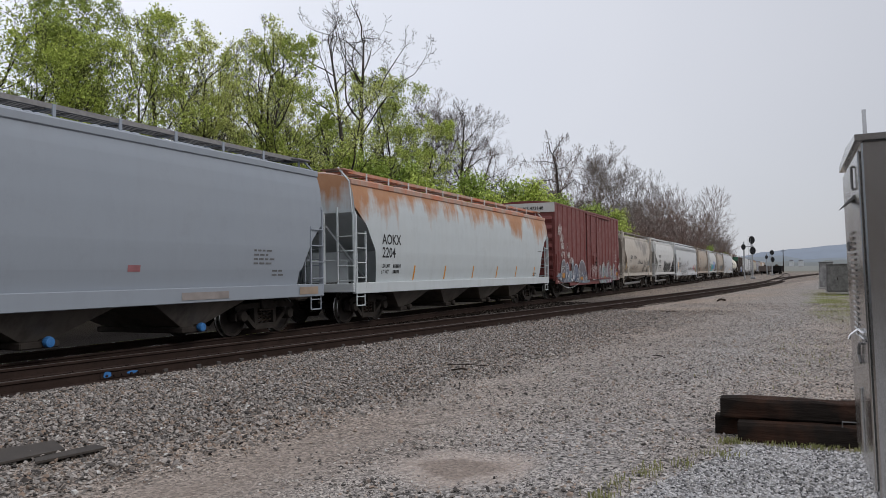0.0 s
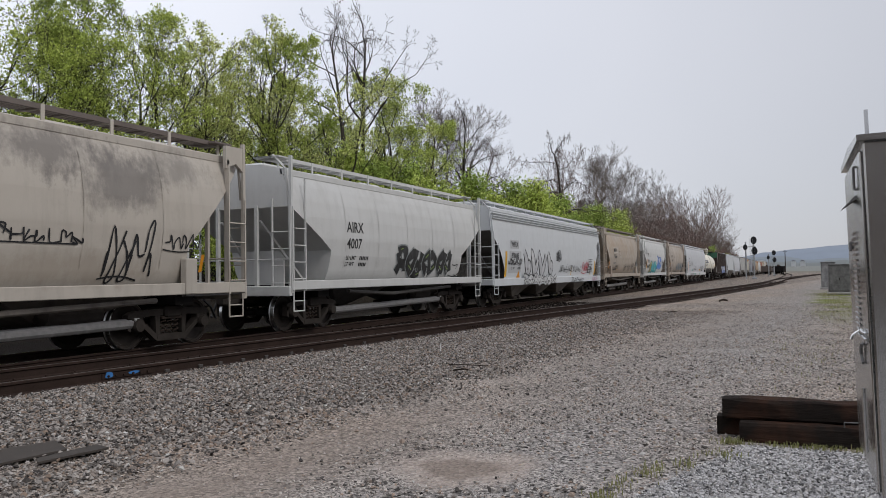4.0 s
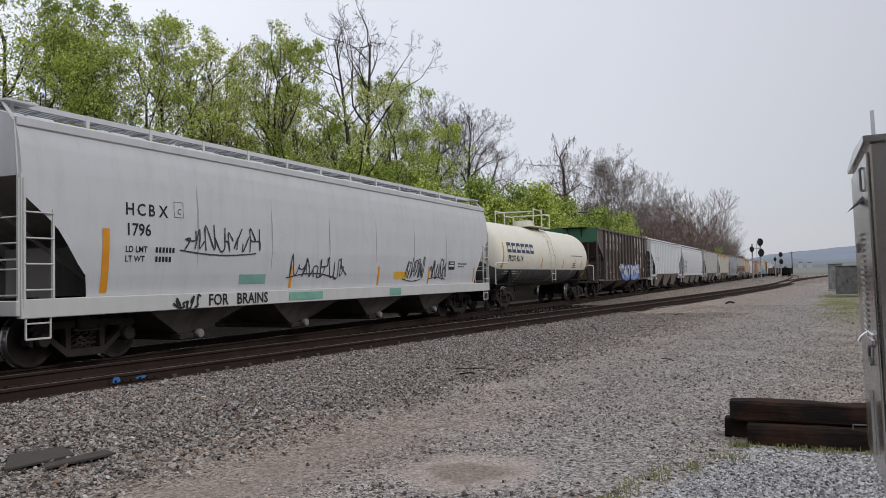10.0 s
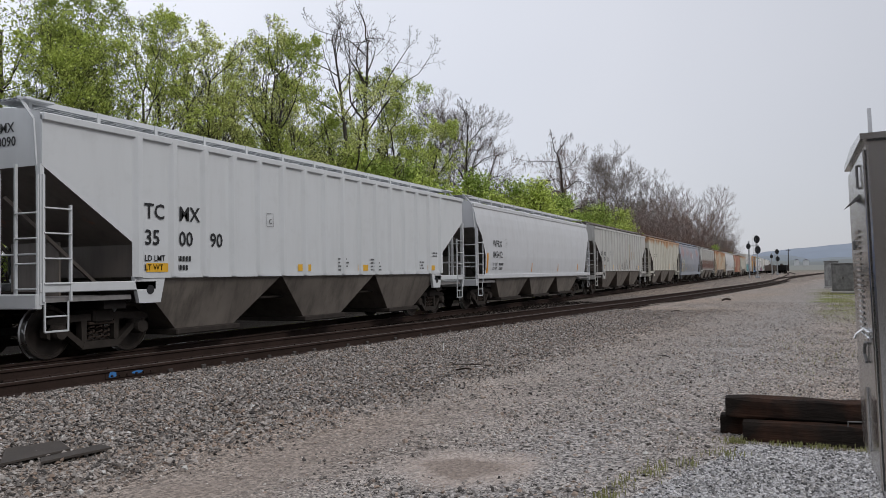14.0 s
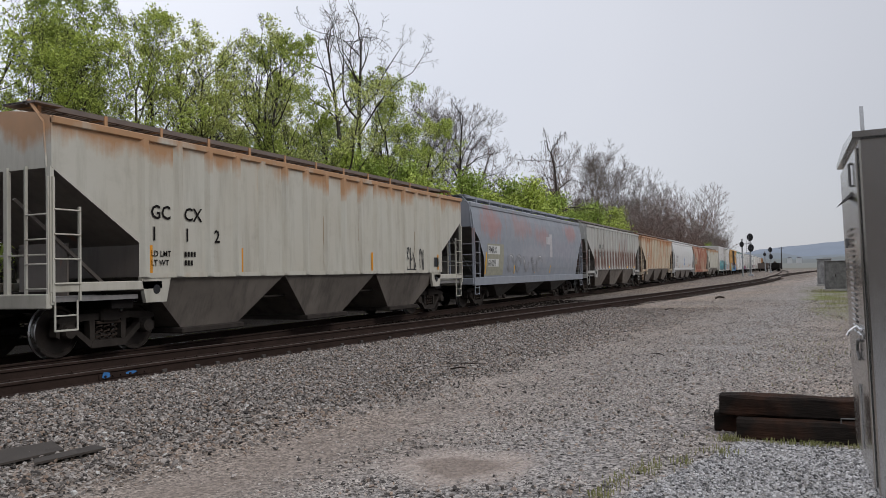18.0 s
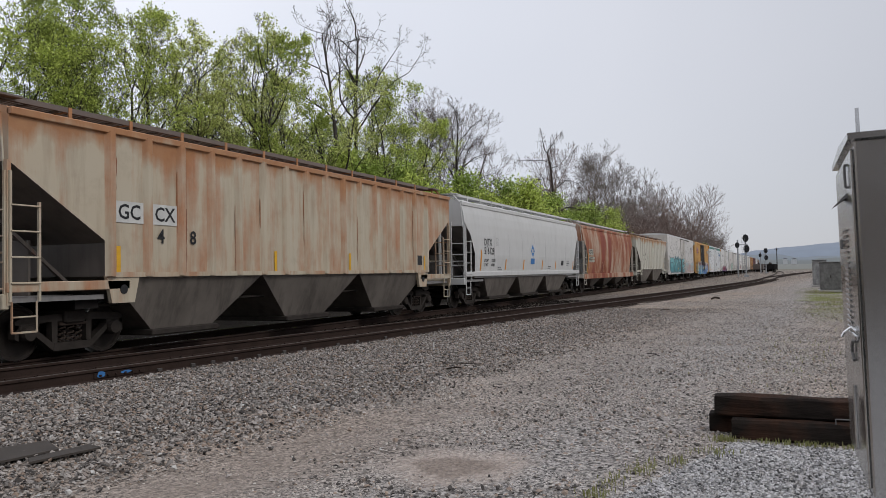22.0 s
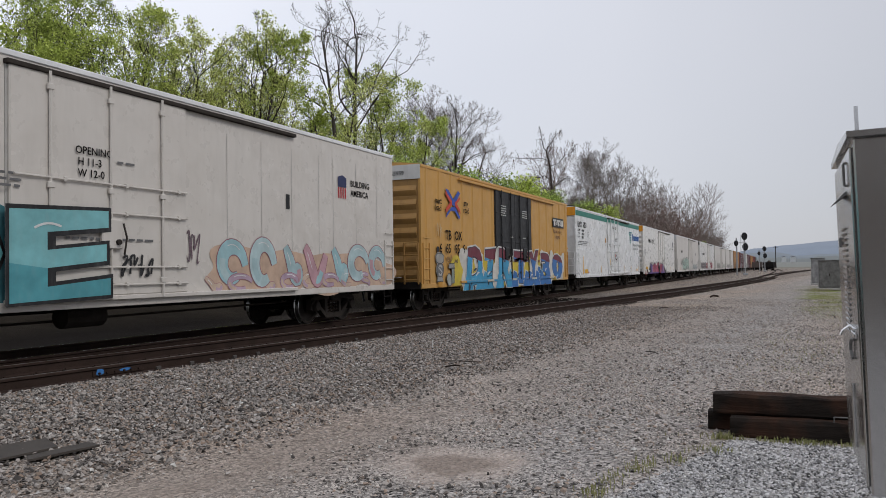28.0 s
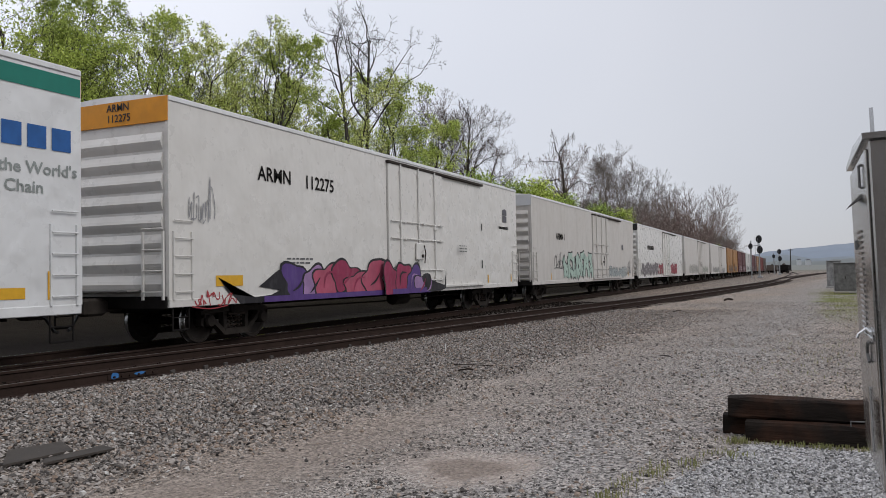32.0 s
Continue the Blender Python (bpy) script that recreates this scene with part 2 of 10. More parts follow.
def part(name, geo, material, parent=None, label="", smooth=False, at=None):
    """One mesh object under a thing or a part. geo: a Geo or a mesh that alike parts share."""
    me = geo.mesh(name, smooth) if isinstance(geo, Geo) else geo
    if not me.materials:
        me.materials.append(material)
    ob = new(name, me)
    if parent is not None:
        ob.parent = parent
    if at is not None:
        ob.matrix_basis = at if isinstance(at, Matrix) else Matrix.Translation(at)
    return tagged(ob, label) if label else ob


def thing(name, label, category, group="", kind="", at=None):
    ob = new(name)
    ob.empty_display_size = 0.3
    if at is not None:
        ob.matrix_basis = at
    return tagged(ob, label, category, group, kind)


def smooth_curve(points, step, passes=60):
    px = np.array([p[0] for p in points], float)
    py = np.array([p[1] for p in points], float)
    x = np.arange(px[0], px[-1] + step, step)
    y = np.interp(x, px, py)
    for _ in range(passes):
        y[1:-1] = (y[:-2] + 2 * y[1:-1] + y[2:]) / 4
    return x, y


# near rail of the side track, which leaves the main track behind the camera
SIDE_X, SIDE_Y = smooth_curve([(-14, 11.3), (0, 10.12), (8, 9.5), (13, 9.05), (18, 8.45), (24, 7.75), (30, 7.1), (43, 5.6), (51, 4.9), (62, 4.0), (78, 2.7), (100, 1.6), (150, 0.95), (235, 0.8), (420, 6.0), (560, 16.0)], 1.0)


def side_rail(x):
    return float(np.interp(x, SIDE_X, SIDE_Y))


CURVE_X, CURVE_R = 330.0, 1600.0


def on_track(x):
    """Where the main track runs: straight, then a long bend behind the woods."""
    d = max(0.0, x - CURVE_X)
    return x, TRAIN_Y + d * d / (2 * CURVE_R), math.degrees(math.atan(d / CURVE_R))


# ---- ground ----
def ground_z(x, y):
    bank = np.clip((y - 17.0) / 12.0, 0, 1)
    z = 2.6 * bank * bank * (3 - 2 * bank)
    return z


def ground_material():
    k = Nodes("gravel_ground")
    v = k.coords()
    x, y = k.axis(0), k.axis(1)
    big, mid, fine = k.noise(v, 0.16, 5), k.noise(v, 0.9, 6), k.noise(v, 7.0, 5)

    def cells(scale, lo, hi):
        g = k.n.new("ShaderNodeSeparateColor")
        k.put(g.inputs[0], k.voronoi(v, scale))
        return k.ramp(g.outputs[0], 0.05, 0.95, lo, hi)

    dist = k.voronoi(v, 24, "Distance")
    # tone of each part of the lot
    c = k.mix(k.ramp(mid, 0.35, 0.65), (0.222, 0.196, 0.176), (0.315, 0.281, 0.254))
    c = k.mix(k.math("MULTIPLY", k.ramp(big, 0.44, 0.62), 0.75), c, k.mix(mid, (0.25, 0.199, 0.161), (0.36, 0.297, 0.25)))
    path = k.math("SUBTRACT", y, k.math("SUBTRACT", 2.2, k.math("MULTIPLY", x, 0.06)))
    near = k.ramp(k.math("ADD", k.math("ABSOLUTE", path), k.math("MULTIPLY", mid, 2.2)), 1.2, 4.2, (1, 1, 1), (0, 0, 0))
    c = k.mix(k.math("MULTIPLY", near, 0.75), c, k.mix(mid, (0.232, 0.224, 0.220), (0.315, 0.302, 0.296)))
    sand = k.ramp(k.math("ADD", k.math("ABSOLUTE", k.math("SUBTRACT", y, k.math("SUBTRACT", 4.55, k.math("MULTIPLY", x, 0.10)))), k.math("MULTIPLY", mid, 1.6)), 0.75, 2.0, (1, 1, 1), (0, 0, 0))
    sand = k.math("MULTIPLY", sand, k.ramp(k.math("DIVIDE", x, 40.0), 0.13, 0.26, (1, 1, 1), (0.22, 0.22, 0.22)))
    c = k.mix(k.math("MULTIPLY", sand, 0.8), c, k.mix(fine, (0.25, 0.205, 0.175), (0.34, 0.287, 0.245)))
    fore = k.ramp(k.math("ADD", k.math("ADD", y, k.math("MULTIPLY", x, 0.31)), k.math("MULTIPLY", k.math("SUBTRACT", mid, 0.5), 0.5)), 2.75, 2.95, (1, 1, 1), (0, 0, 0))
    fore = k.math("MULTIPLY", fore, k.ramp(k.math("DIVIDE", x, 10.0), 0.755, 0.765, (1, 1, 1), (0, 0, 0)))
    c = k.mix(fore, c, k.mix(fine, (0.31, 0.308, 0.312), (0.40, 0.396, 0.40)))
    # coarse and fine chippings; trodden earth has fewer
    coarse = cells(32, (0.08, 0.08, 0.08), (2.05, 2.02, 1.98))
    small = cells(74, (0.08, 0.08, 0.08), (2.05, 2.02, 1.98))
    grain = k.mix(k.ramp(k.math("ADD", k.math("MULTIPLY", fine, 0.5), k.math("MULTIPLY", mid, 0.5)), 0.42, 0.58), coarse, small)
    c = k.mix(k.math("SUBTRACT", 1.0, k.math("MULTIPLY", sand, 0.7)), c, grain, "MULTIPLY")
    # dark base colour below the ballast, painted for the shade between stones
    shoulder = k.ramp(k.math("DIVIDE", k.math("ADD", y, k.math("ADD", k.math("MULTIPLY", x, 0.105), k.math("MULTIPLY", mid, 1.2))), 20.0), 0.33, 0.44)
    shoulder = k.math("MULTIPLY", shoulder, k.ramp(k.math("DIVIDE", x, 40.0), 0.25, 0.65, (0.38, 0.38, 0.38), (0.0, 0.0, 0.0)))
    c = k.mix(shoulder, c, (0.06, 0.053, 0.048))
    # dried mud round a shallow puddle hole
    ringd = k.math("SQRT", k.math("ADD", k.math("POWER", k.math("SUBTRACT", x, 6.0), 2.0), k.math("POWER", k.math("MULTIPLY", k.math("SUBTRACT", y, 2.50), 1.05), 2.0)))
    wob = k.math("ADD", ringd, k.math("MULTIPLY", k.math("SUBTRACT", k.noise(v, 2.6, 5), 0.5), 0.7))
    ring = k.ramp(wob, 0.45, 0.74, (1, 1, 1), (0, 0, 0))
    c = k.mix(k.math("MULTIPLY", ring, 0.75), c, k.mix(k.noise(v, 22, 6), (0.25, 0.20, 0.172), (0.64, 0.55, 0.485)))
    hole = k.ramp(wob, 0.26, 0.42, (1, 1, 1), (0, 0, 0))
    c = k.mix(k.math("MULTIPLY", hole, 0.6), c, k.mix(k.noise(v, 26, 6), (0.10, 0.078, 0.062), (0.27, 0.215, 0.178)))
    # grass beyond the lot, and a brown bank darkened for shade
    far = k.ramp(k.math("DIVIDE", k.math("ADD", x, k.math("MULTIPLY", mid, 120.0)), 900.0), 0.42, 0.62)
    grass = k.mix(k.noise(v, 3.0, 6), (0.10, 0.13, 0.035), (0.24, 0.25, 0.09))
    c = k.mix(far, c, k.mix(big, (0.20, 0.19, 0.155), (0.27, 0.255, 0.21)))
    right = k.ramp(k.math("ADD", y, k.math("MULTIPLY", mid, 2.6)), 0.0, 0.9, (1, 1, 1), (0, 0, 0))
    rx = k.math("MULTIPLY", k.ramp(k.math("DIVIDE", x, 100.0), 0.24, 0.32), k.ramp(k.math("DIVIDE", x, 100.0), 0.52, 0.66, (1, 1, 1), (0, 0, 0)))
    c = k.mix(k.math("MULTIPLY", k.math("MULTIPLY", right, rx), k.ramp(k.noise(v, 0.5, 5), 0.42, 0.58)), c, grass)
    # brown bank: the shade seen beneath the train is put into its colour
    bank = k.ramp(k.math("DIVIDE", k.math("ADD", y, k.math("MULTIPLY", mid, 3.0)), 40.0), 0.40, 0.46)
    c = k.mix(bank, c, k.mix(k.noise(v, 2.0, 6), (0.020, 0.017, 0.014), (0.052, 0.043, 0.035)))
    # oily ballast under the rails, with the train's shade put into its colour
    oil_shade = k.ramp(k.math("DIVIDE", k.math("ADD", y, k.math("ADD", k.math("MULTIPLY", x, 0.105), k.math("MULTIPLY", mid, 0.35))), 20.0), 0.519, 0.527)
    oil_shade = k.math("MULTIPLY", oil_shade, k.ramp(k.math("DIVIDE", y, 20.0), 0.86, 0.94, (1, 1, 1), (0, 0, 0)))
    oil_shade = k.math("MULTIPLY", oil_shade, k.ramp(k.math("DIVIDE", x, 200.0), 0.09, 0.28, (1, 1, 1), (0.25, 0.25, 0.25)))
    c = k.mix(k.math("MULTIPLY", oil_shade, 0.95), c, (0.024, 0.020, 0.018))
    k.bump(k.math("ADD", k.math("MULTIPLY", dist, 1.0), k.math("MULTIPLY", mid, 0.4)), 1.0, 0.04)
    return k.done(c, 0.95, 0.0, 0.05)


def build_ground():
    xs = np.concatenate([-np.geomspace(4000, 30, 16), np.arange(-24, 3, 3), np.arange(3, 26, 0.25), np.arange(26, 80, 2), np.geomspace(80, 4800, 30)])
    ys = np.concatenate([-np.geomspace(4000, 14, 16), np.arange(-12, -3, 1.5), np.arange(-3, 11, 0.25), np.arange(11, 34, 1.0), np.geomspace(34, 4000, 18)])
    X, Y = np.meshgrid(xs, ys, indexing="ij")
    Z = ground_z(X, Y)
    rough = np.array([[noise.noise((x * 0.7, y * 0.7, 3)) * 0.02 + noise.noise((x * 2.3, y * 2.3, 9)) * 0.012 if 0 < x < 40 and -6 < y < 20 else 0 for y in ys] for x in xs])
    Z = Z + rough
    # the shoulder falls off from the side track
    sh = np.interp(X, SIDE_X, SIDE_Y) - 0.35 - Y
    Z = Z - 0.025 * np.clip(sh / 1.6, 0, 1) * (X > -10) * (X < 60)
    ny = len(ys)
    verts = np.stack([X, Y, Z], -1).reshape(-1, 3).tolist()
    faces = [(i * ny + j, (i + 1) * ny + j, (i + 1) * ny + j + 1, i * ny + j + 1) for i in range(len(xs) - 1) for j in range(ny - 1)]
    me = bpy.data.meshes.new("ground")
    me.from_pydata(verts, [], faces)
    me.polygons.foreach_set("use_smooth", [True] * len(me.polygons))
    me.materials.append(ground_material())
    tagged(new("ground", me), "grey gravel lot with brown earth patches beside the tracks", "ground", kind="structure")


build_ground()

# ---- tracks ----
def rail_material():
    k = Nodes("rusty_rail")
    v = k.coords()
    a = k.noise(v, 3, 7)
    c = k.mix(a, (0.016, 0.011, 0.009), (0.052, 0.034, 0.028))
    c = k.mix(k.ramp(k.noise(v, 30, 4), 0.55, 0.8), c, (0.014, 0.011, 0.010))
    k.bump(k.noise(v, 60, 4), 0.3, 0.004)
    return k.done(c, 0.8, 0.0, 0.08)


M_RAIL = rail_material()
M_RAILTOP = plain("worn_rail_head", (0.78, 0.77, 0.76), 0.14, 1.0, 0.3, 2)
M_RAILDULL = plain("dull_rail_head", (0.16, 0.135, 0.12), 0.5, 0.4, 0.4, 3)


def tie_material():
    k = Nodes("creosoted_tie")
    v = k.coords((1.0, 9.0, 9.0))
    a = k.noise(v, 2.2, 7, 0.65)
    c = k.mix(a, (0.008, 0.007, 0.006), (0.050, 0.038, 0.031))
    c = k.mix(k.math("MULTIPLY", k.rand(), 0.4), c, (0.05, 0.035, 0.028))
    k.bump(a, 0.5, 0.01)
    return k.done(c, 0.9, 0.0, 0.05)


M_TIE = tie_material()


def rail_profile():
    return [(-0.070, 0.0), (0.070, 0.0), (0.070, 0.012), (0.012, 0.030), (0.010, 0.130), (0.036, 0.145), (0.036, 0.170), (0.026, 0.180), (-0.026, 0.180), (-0.036, 0.170), (-0.036, 0.145), (-0.010, 0.130), (-0.012, 0.030), (-0.070, 0.012)]


def sweep(line, prof, base):
    g = Geo()
    n = len(prof)
    for i, (x, y) in enumerate(line):
        a, b = line[max(0, i - 1)], line[min(len(line) - 1, i + 1)]
        d = Vector((b[0] - a[0], b[1] - a[1])).normalized()
        g.v += [(x - d.y * s, y + d.x * s, base + z) for s, z in prof]
    for i in range(len(line) - 1):
        g.f += [(i * n + k, i * n + (k + 1) % n, (i + 1) * n + (k + 1) % n, (i + 1) * n + k) for k in range(n)]
    g.f += [tuple(range(n)), tuple(range((len(line) - 1) * n, len(line) * n))]
    return g


def build_track(name, label, line, head, tie_from, tie_to, gauge=1.505):
    """line: points of the track's middle."""
    top = thing(name, label, "railway track", kind="structure")
    for s in (-gauge / 2, gauge / 2):
        rail_line = []
        for i, (x, y) in enumerate(line):
            a, b = line[max(0, i - 1)], line[min(len(line) - 1, i + 1)]
            d = Vector((b[0] - a[0], b[1] - a[1])).normalized()
            rail_line.append((x - d.y * s, y + d.x * s))
        rail = part("rail", sweep(rail_line, rail_profile(), RAIL - 0.18), M_RAIL, top, smooth=False)
        part("rail_head", sweep(rail_line, [(-0.024, 0.1805), (0.024, 0.1805), (0.024, 0.183), (-0.024, 0.183)], RAIL - 0.18), head, rail, "worn running surface")
    tie = Geo().bevel_box(-0.115, 0.115, -1.3, 1.3, -0.16, 0.0, 0.012).mesh("tie")
    plate = Geo().box(-0.10, 0.10, -0.17, 0.17, 0.0, 0.018)
    plate.bar((0.06, 0.10, 0.0), (0.06, 0.10, 0.045), 0.016).bar((-0.06, -0.10, 0.0), (-0.06, -0.10, 0.045), 0.016)
    plate = plate.mesh("tie_plate")
    rng = random.Random(4)
    for i, x in enumerate(np.arange(tie_from, tie_to, 0.53)):
        xs = [p[0] for p in line]
        y = float(np.interp(x, xs, [p[1] for p in line]))
        y2 = float(np.interp(x + 0.5, xs, [p[1] for p in line]))
        t = part("tie", tie, M_TIE, top, at=pose(x, y, RAIL - 0.188 + rng.uniform(-0.012, 0.008), 0, 0, math.degrees(math.atan2(y2 - y, 0.5)) + rng.uniform(-1.5, 1.5)))
        if x < 45:
            for s in (-gauge / 2, gauge / 2):
                part("tie_plate", plate, M_RAIL, t, at=(0, s, 0.0))
    return top


main_line = [(x, TRAIN_Y) for x in (-60, 0, 60, 120, 200, 280)] + [on_track(x)[:2] for x in range(330, 760, 20)]
build_track("track_main", "main track with polished rail heads on dark ties", main_line, M_RAILTOP, -12, 110)
side_line = [(float(x), float(y) + 0.75) for x, y in zip(SIDE_X[::2], SIDE_Y[::2])]
side_top = build_track("track_side", "rusty side track leaving the main track", side_line, M_RAILDULL, 1, 110)

# a further track that turns off towards the fields
spur_line = [(x, side_rail(125.0) + 0.75 - 0.06 * (x - 125.0) - 0.00011 * (x - 125.0) ** 2) for x in range(125, 330, 5)]
build_track("track_spur", "far rusty track turning off towards the fields", spur_line, M_RAILDULL, 125, 126)

# joint bars on the near rail of the side track
jb = Geo().bevel_box(-0.46, 0.46, -0.022, 0.0, 0.035, 0.125, 0.008)
for q in (-0.36, -0.22, -0.08, 0.08, 0.22, 0.36):
    jb.bar((q, -0.05, 0.08), (q, 0.0, 0.08), 0.018)
jb = jb.mesh("joint_bar")
for x in (9.2, 20.6, 32.0):
    y, y2 = side_rail(x), side_rail(x + 0.5)
    part("joint_bar", jb, M_RAIL, side_top, "bolted joint bar", at=pose(x, y - 0.012, RAIL - 0.18, 0, 0, math.degrees(math.atan2(y2 - y, 0.5))))


anchor = Geo().bevel_box(-0.045, 0.045, -0.035, 0.0, 0.02, 0.075, 0.008).mesh("rail_anchor")
M_ANCHOR = plain("pale_clip_steel", (0.095, 0.085, 0.078), 0.7, 0.1, 0.4, 9)
for x in (9.9, 10.6, 11.05, 11.6, 12.2, 12.9, 13.5, 14.6, 15.3, 16.4, 17.5, 18.9, 22.0, 23.4):
    y, y2 = side_rail(x), side_rail(x + 0.5)
    part("rail_anchor", anchor, M_ANCHOR, side_top, "pale steel rail anchor", at=pose(x, y - 0.068, RAIL - 0.18, 0, 0, math.degrees(math.atan2(y2 - y, 0.5))))


# ---- running gear ----
def wheel_mesh():
    """A wheel with its outer face towards -y; the tread is polished."""
    prof = [(0.06, 0.075), (0.12, 0.075), (0.14, 0.05), (0.36, 0.055), (0.385, 0.08), (0.485, 0.075), (0.487, 0.05), (0.46, 0.035), (0.457, -0.06), (0.445, -0.07), (0.39, -0.07), (0.37, -0.035), (0.15, -0.02), (0.13, -0.06), (0.06, -0.06)]
    g = Geo().lathe(prof, 0, "y", 28)
    me = g.mesh("wheel", True)
    me.materials.append(M_WHEEL)
    me.materials.append(M_TREAD)
    for p in me.polygons:
        c = p.center
        r = math.hypot(c.x, c.z)
        if r > 0.44 and p.area < 0.2 and -0.07 < c.y < 0.06:
            p.material_index = 1
    return me


def side_frame_mesh():
    g = Geo()
    w = 0.075
    g.prism([(-1.12, 0.50), (-1.12, 0.66), (-0.98, 0.72), (-0.52, 0.74), (0.52, 0.74), (0.98, 0.72), (1.12, 0.66), (1.12, 0.50), (1.02, 0.58), (0.52, 0.62), (-0.52, 0.62), (-1.02, 0.58)], -w, w)
    for s in (-1, 1):
        g.prism([(s * 0.98, 0.60), (s * 0.84, 0.60), (s * 0.36, 0.24), (s * 0.40, 0.14)], -w, w)
        g.prism([(s * 0.42, 0.62), (s * 0.30, 0.62), (s * 0.30, 0.28), (s * 0.40, 0.20)], -w * 0.9, w * 0.9)
        g.prism([(s * 1.12, 0.60), (s * 1.12, 0.38), (s * 1.05, 0.34), (s * 1.05, 0.60)], -w, w)
        g.lathe([(0.05, -0.17), (0.115, -0.16), (0.135, -0.10), (0.135, 0.10)], 0, "y", 14, (s * 0.89, 0, 0.457))
        g.bevel_box(s * 0.89 - 0.15, s * 0.89 + 0.15, -0.09, 0.09, 0.50, 0.62, 0.02)
    g.prism([(-0.40, 0.13), (0.40, 0.13), (0.36, 0.26), (-0.36, 0.26)], -w * 1.1, w * 1.1)
    return g.mesh("side_frame")


def spring_mesh():
    g = Geo()
    for x in (-0.17, 0.0, 0.17):
        pts = [(x + 0.065 * math.cos(t * 0.9), 0.065 * math.sin(t * 0.9), 0.27 + 0.0125 * t) for t in range(0, 22)]
        g.path(pts, 0.017, 4)
    g.bevel_box(-0.28, 0.28, -0.11, 0.11, 0.54, 0.60, 0.015)
    return g.mesh("spring_nest")


TRUCK = dict(wheel=wheel_mesh(), frame=side_frame_mesh(), spring=spring_mesh(),
             bolster=Geo().bevel_box(-0.22, 0.22, -1.15, 1.15, 0.58, 0.82, 0.03).box(-0.6, 0.6, -0.2, 0.2, 0.50, 0.56).mesh("truck"),
             axle=Geo().bar((0, -0.95, 0.457), (0, 0.95, 0.457), 0.08, 10).mesh("axle"))


def add_truck(car, x):
    t = part("truck", TRUCK["bolster"], M_STEEL, car, "grimy cast steel truck", at=(x, 0, 0))
    for s in (-1, 1):
        part("side_frame", TRUCK["frame"], M_STEEL, t, at=pose(0, s * 0.99, 0))
        part("spring_nest", TRUCK["spring"], M_SPRING, t, at=pose(0, s * 0.99, 0))
        part("axle", TRUCK["axle"], M_DARK, t, at=(s * 0.89, 0, 0))
        for w in (-1, 1):
            part("wheel", TRUCK["wheel"], M_WHEEL, t, at=pose(s * 0.89, w * 0.755, 0.457, 0, 0, 0 if w < 0 else 180))
    return t


COUPLER = Geo().bevel_box(-0.55, 0.15, -0.09, 0.09, 0.72, 0.94, 0.02).bevel_box(0.10, 0.62, -0.15, 0.15, 0.66, 1.0, 0.05).mesh("coupler")
HOSE = Geo().path([(0.1, -0.35, 0.85), (0.35, -0.33, 0.70), (0.6, -0.25, 0.45), (0.78, -0.12, 0.42)], 0.03).mesh("air_hose")


def add_ends(car, l):
    for s in (-1, 1):
        r = 0 if s > 0 else 180
        part("coupler", COUPLER, M_STEEL, car, at=pose(s * l / 2, 0, 0, 0, 0, r))
        part("air_hose", HOSE, M_BLACK, car, at=pose(s * l / 2, 0, 0, 0, 0, r))


_ladders = {}


def ladder(car, mat, x, y, z0, z1, z2, side=True, width=0.5, rungs=4, first=1.2, gap=0.4):
    """A ladder: an outer stile at x up to z1, an inner stile width further in up to z2."""
    d = width if x < 0 else -width
    key = (round(d, 2), round(z0, 2), round(z1, 2), round(z2, 2), side, rungs, round(first, 2), mat.name)
    if key not in _ladders:
        g = Geo()
        if side:
            g.box(-0.022, 0.022, -0.025, 0.025, z0, z1).box(d - 0.018, d + 0.018, -0.022, 0.022, z0, z2)
            for i in range(rungs):
                g.bar((0, -0.03, first + gap * i), (d, -0.03, first + gap * i), 0.014)
        else:
            e = abs(d)
            g.box(-0.022, 0.022, e - 0.02, e + 0.02, z0, z2).box(-0.022, 0.022, -0.02, 0.02, z0, z1)
            for i in range(rungs):
                g.bar((-0.02, 0, first + gap * i), (-0.02, e, first + gap * i), 0.014)
        _ladders[key] = g.mesh("ladder")
    part("ladder", _ladders[key], mat, car, at=(x, y, 0))


_steps = {}


def stirrup(car, mat, x, y, top):
    if (mat.name, top) not in _steps:
        g = Geo().path([(-0.22, 0, top), (-0.22, 0, top - 0.48), (0.22, 0, top - 0.48), (0.22, 0, top)], 0.018).bar((-0.22, 0, top - 0.24), (0.22, 0, top - 0.24), 0.014)
        _steps[(mat.name, top)] = g.mesh("stirrup_step")
    part("stirrup_step", _steps[(mat.name, top)], mat, car, at=(x, y, 0))


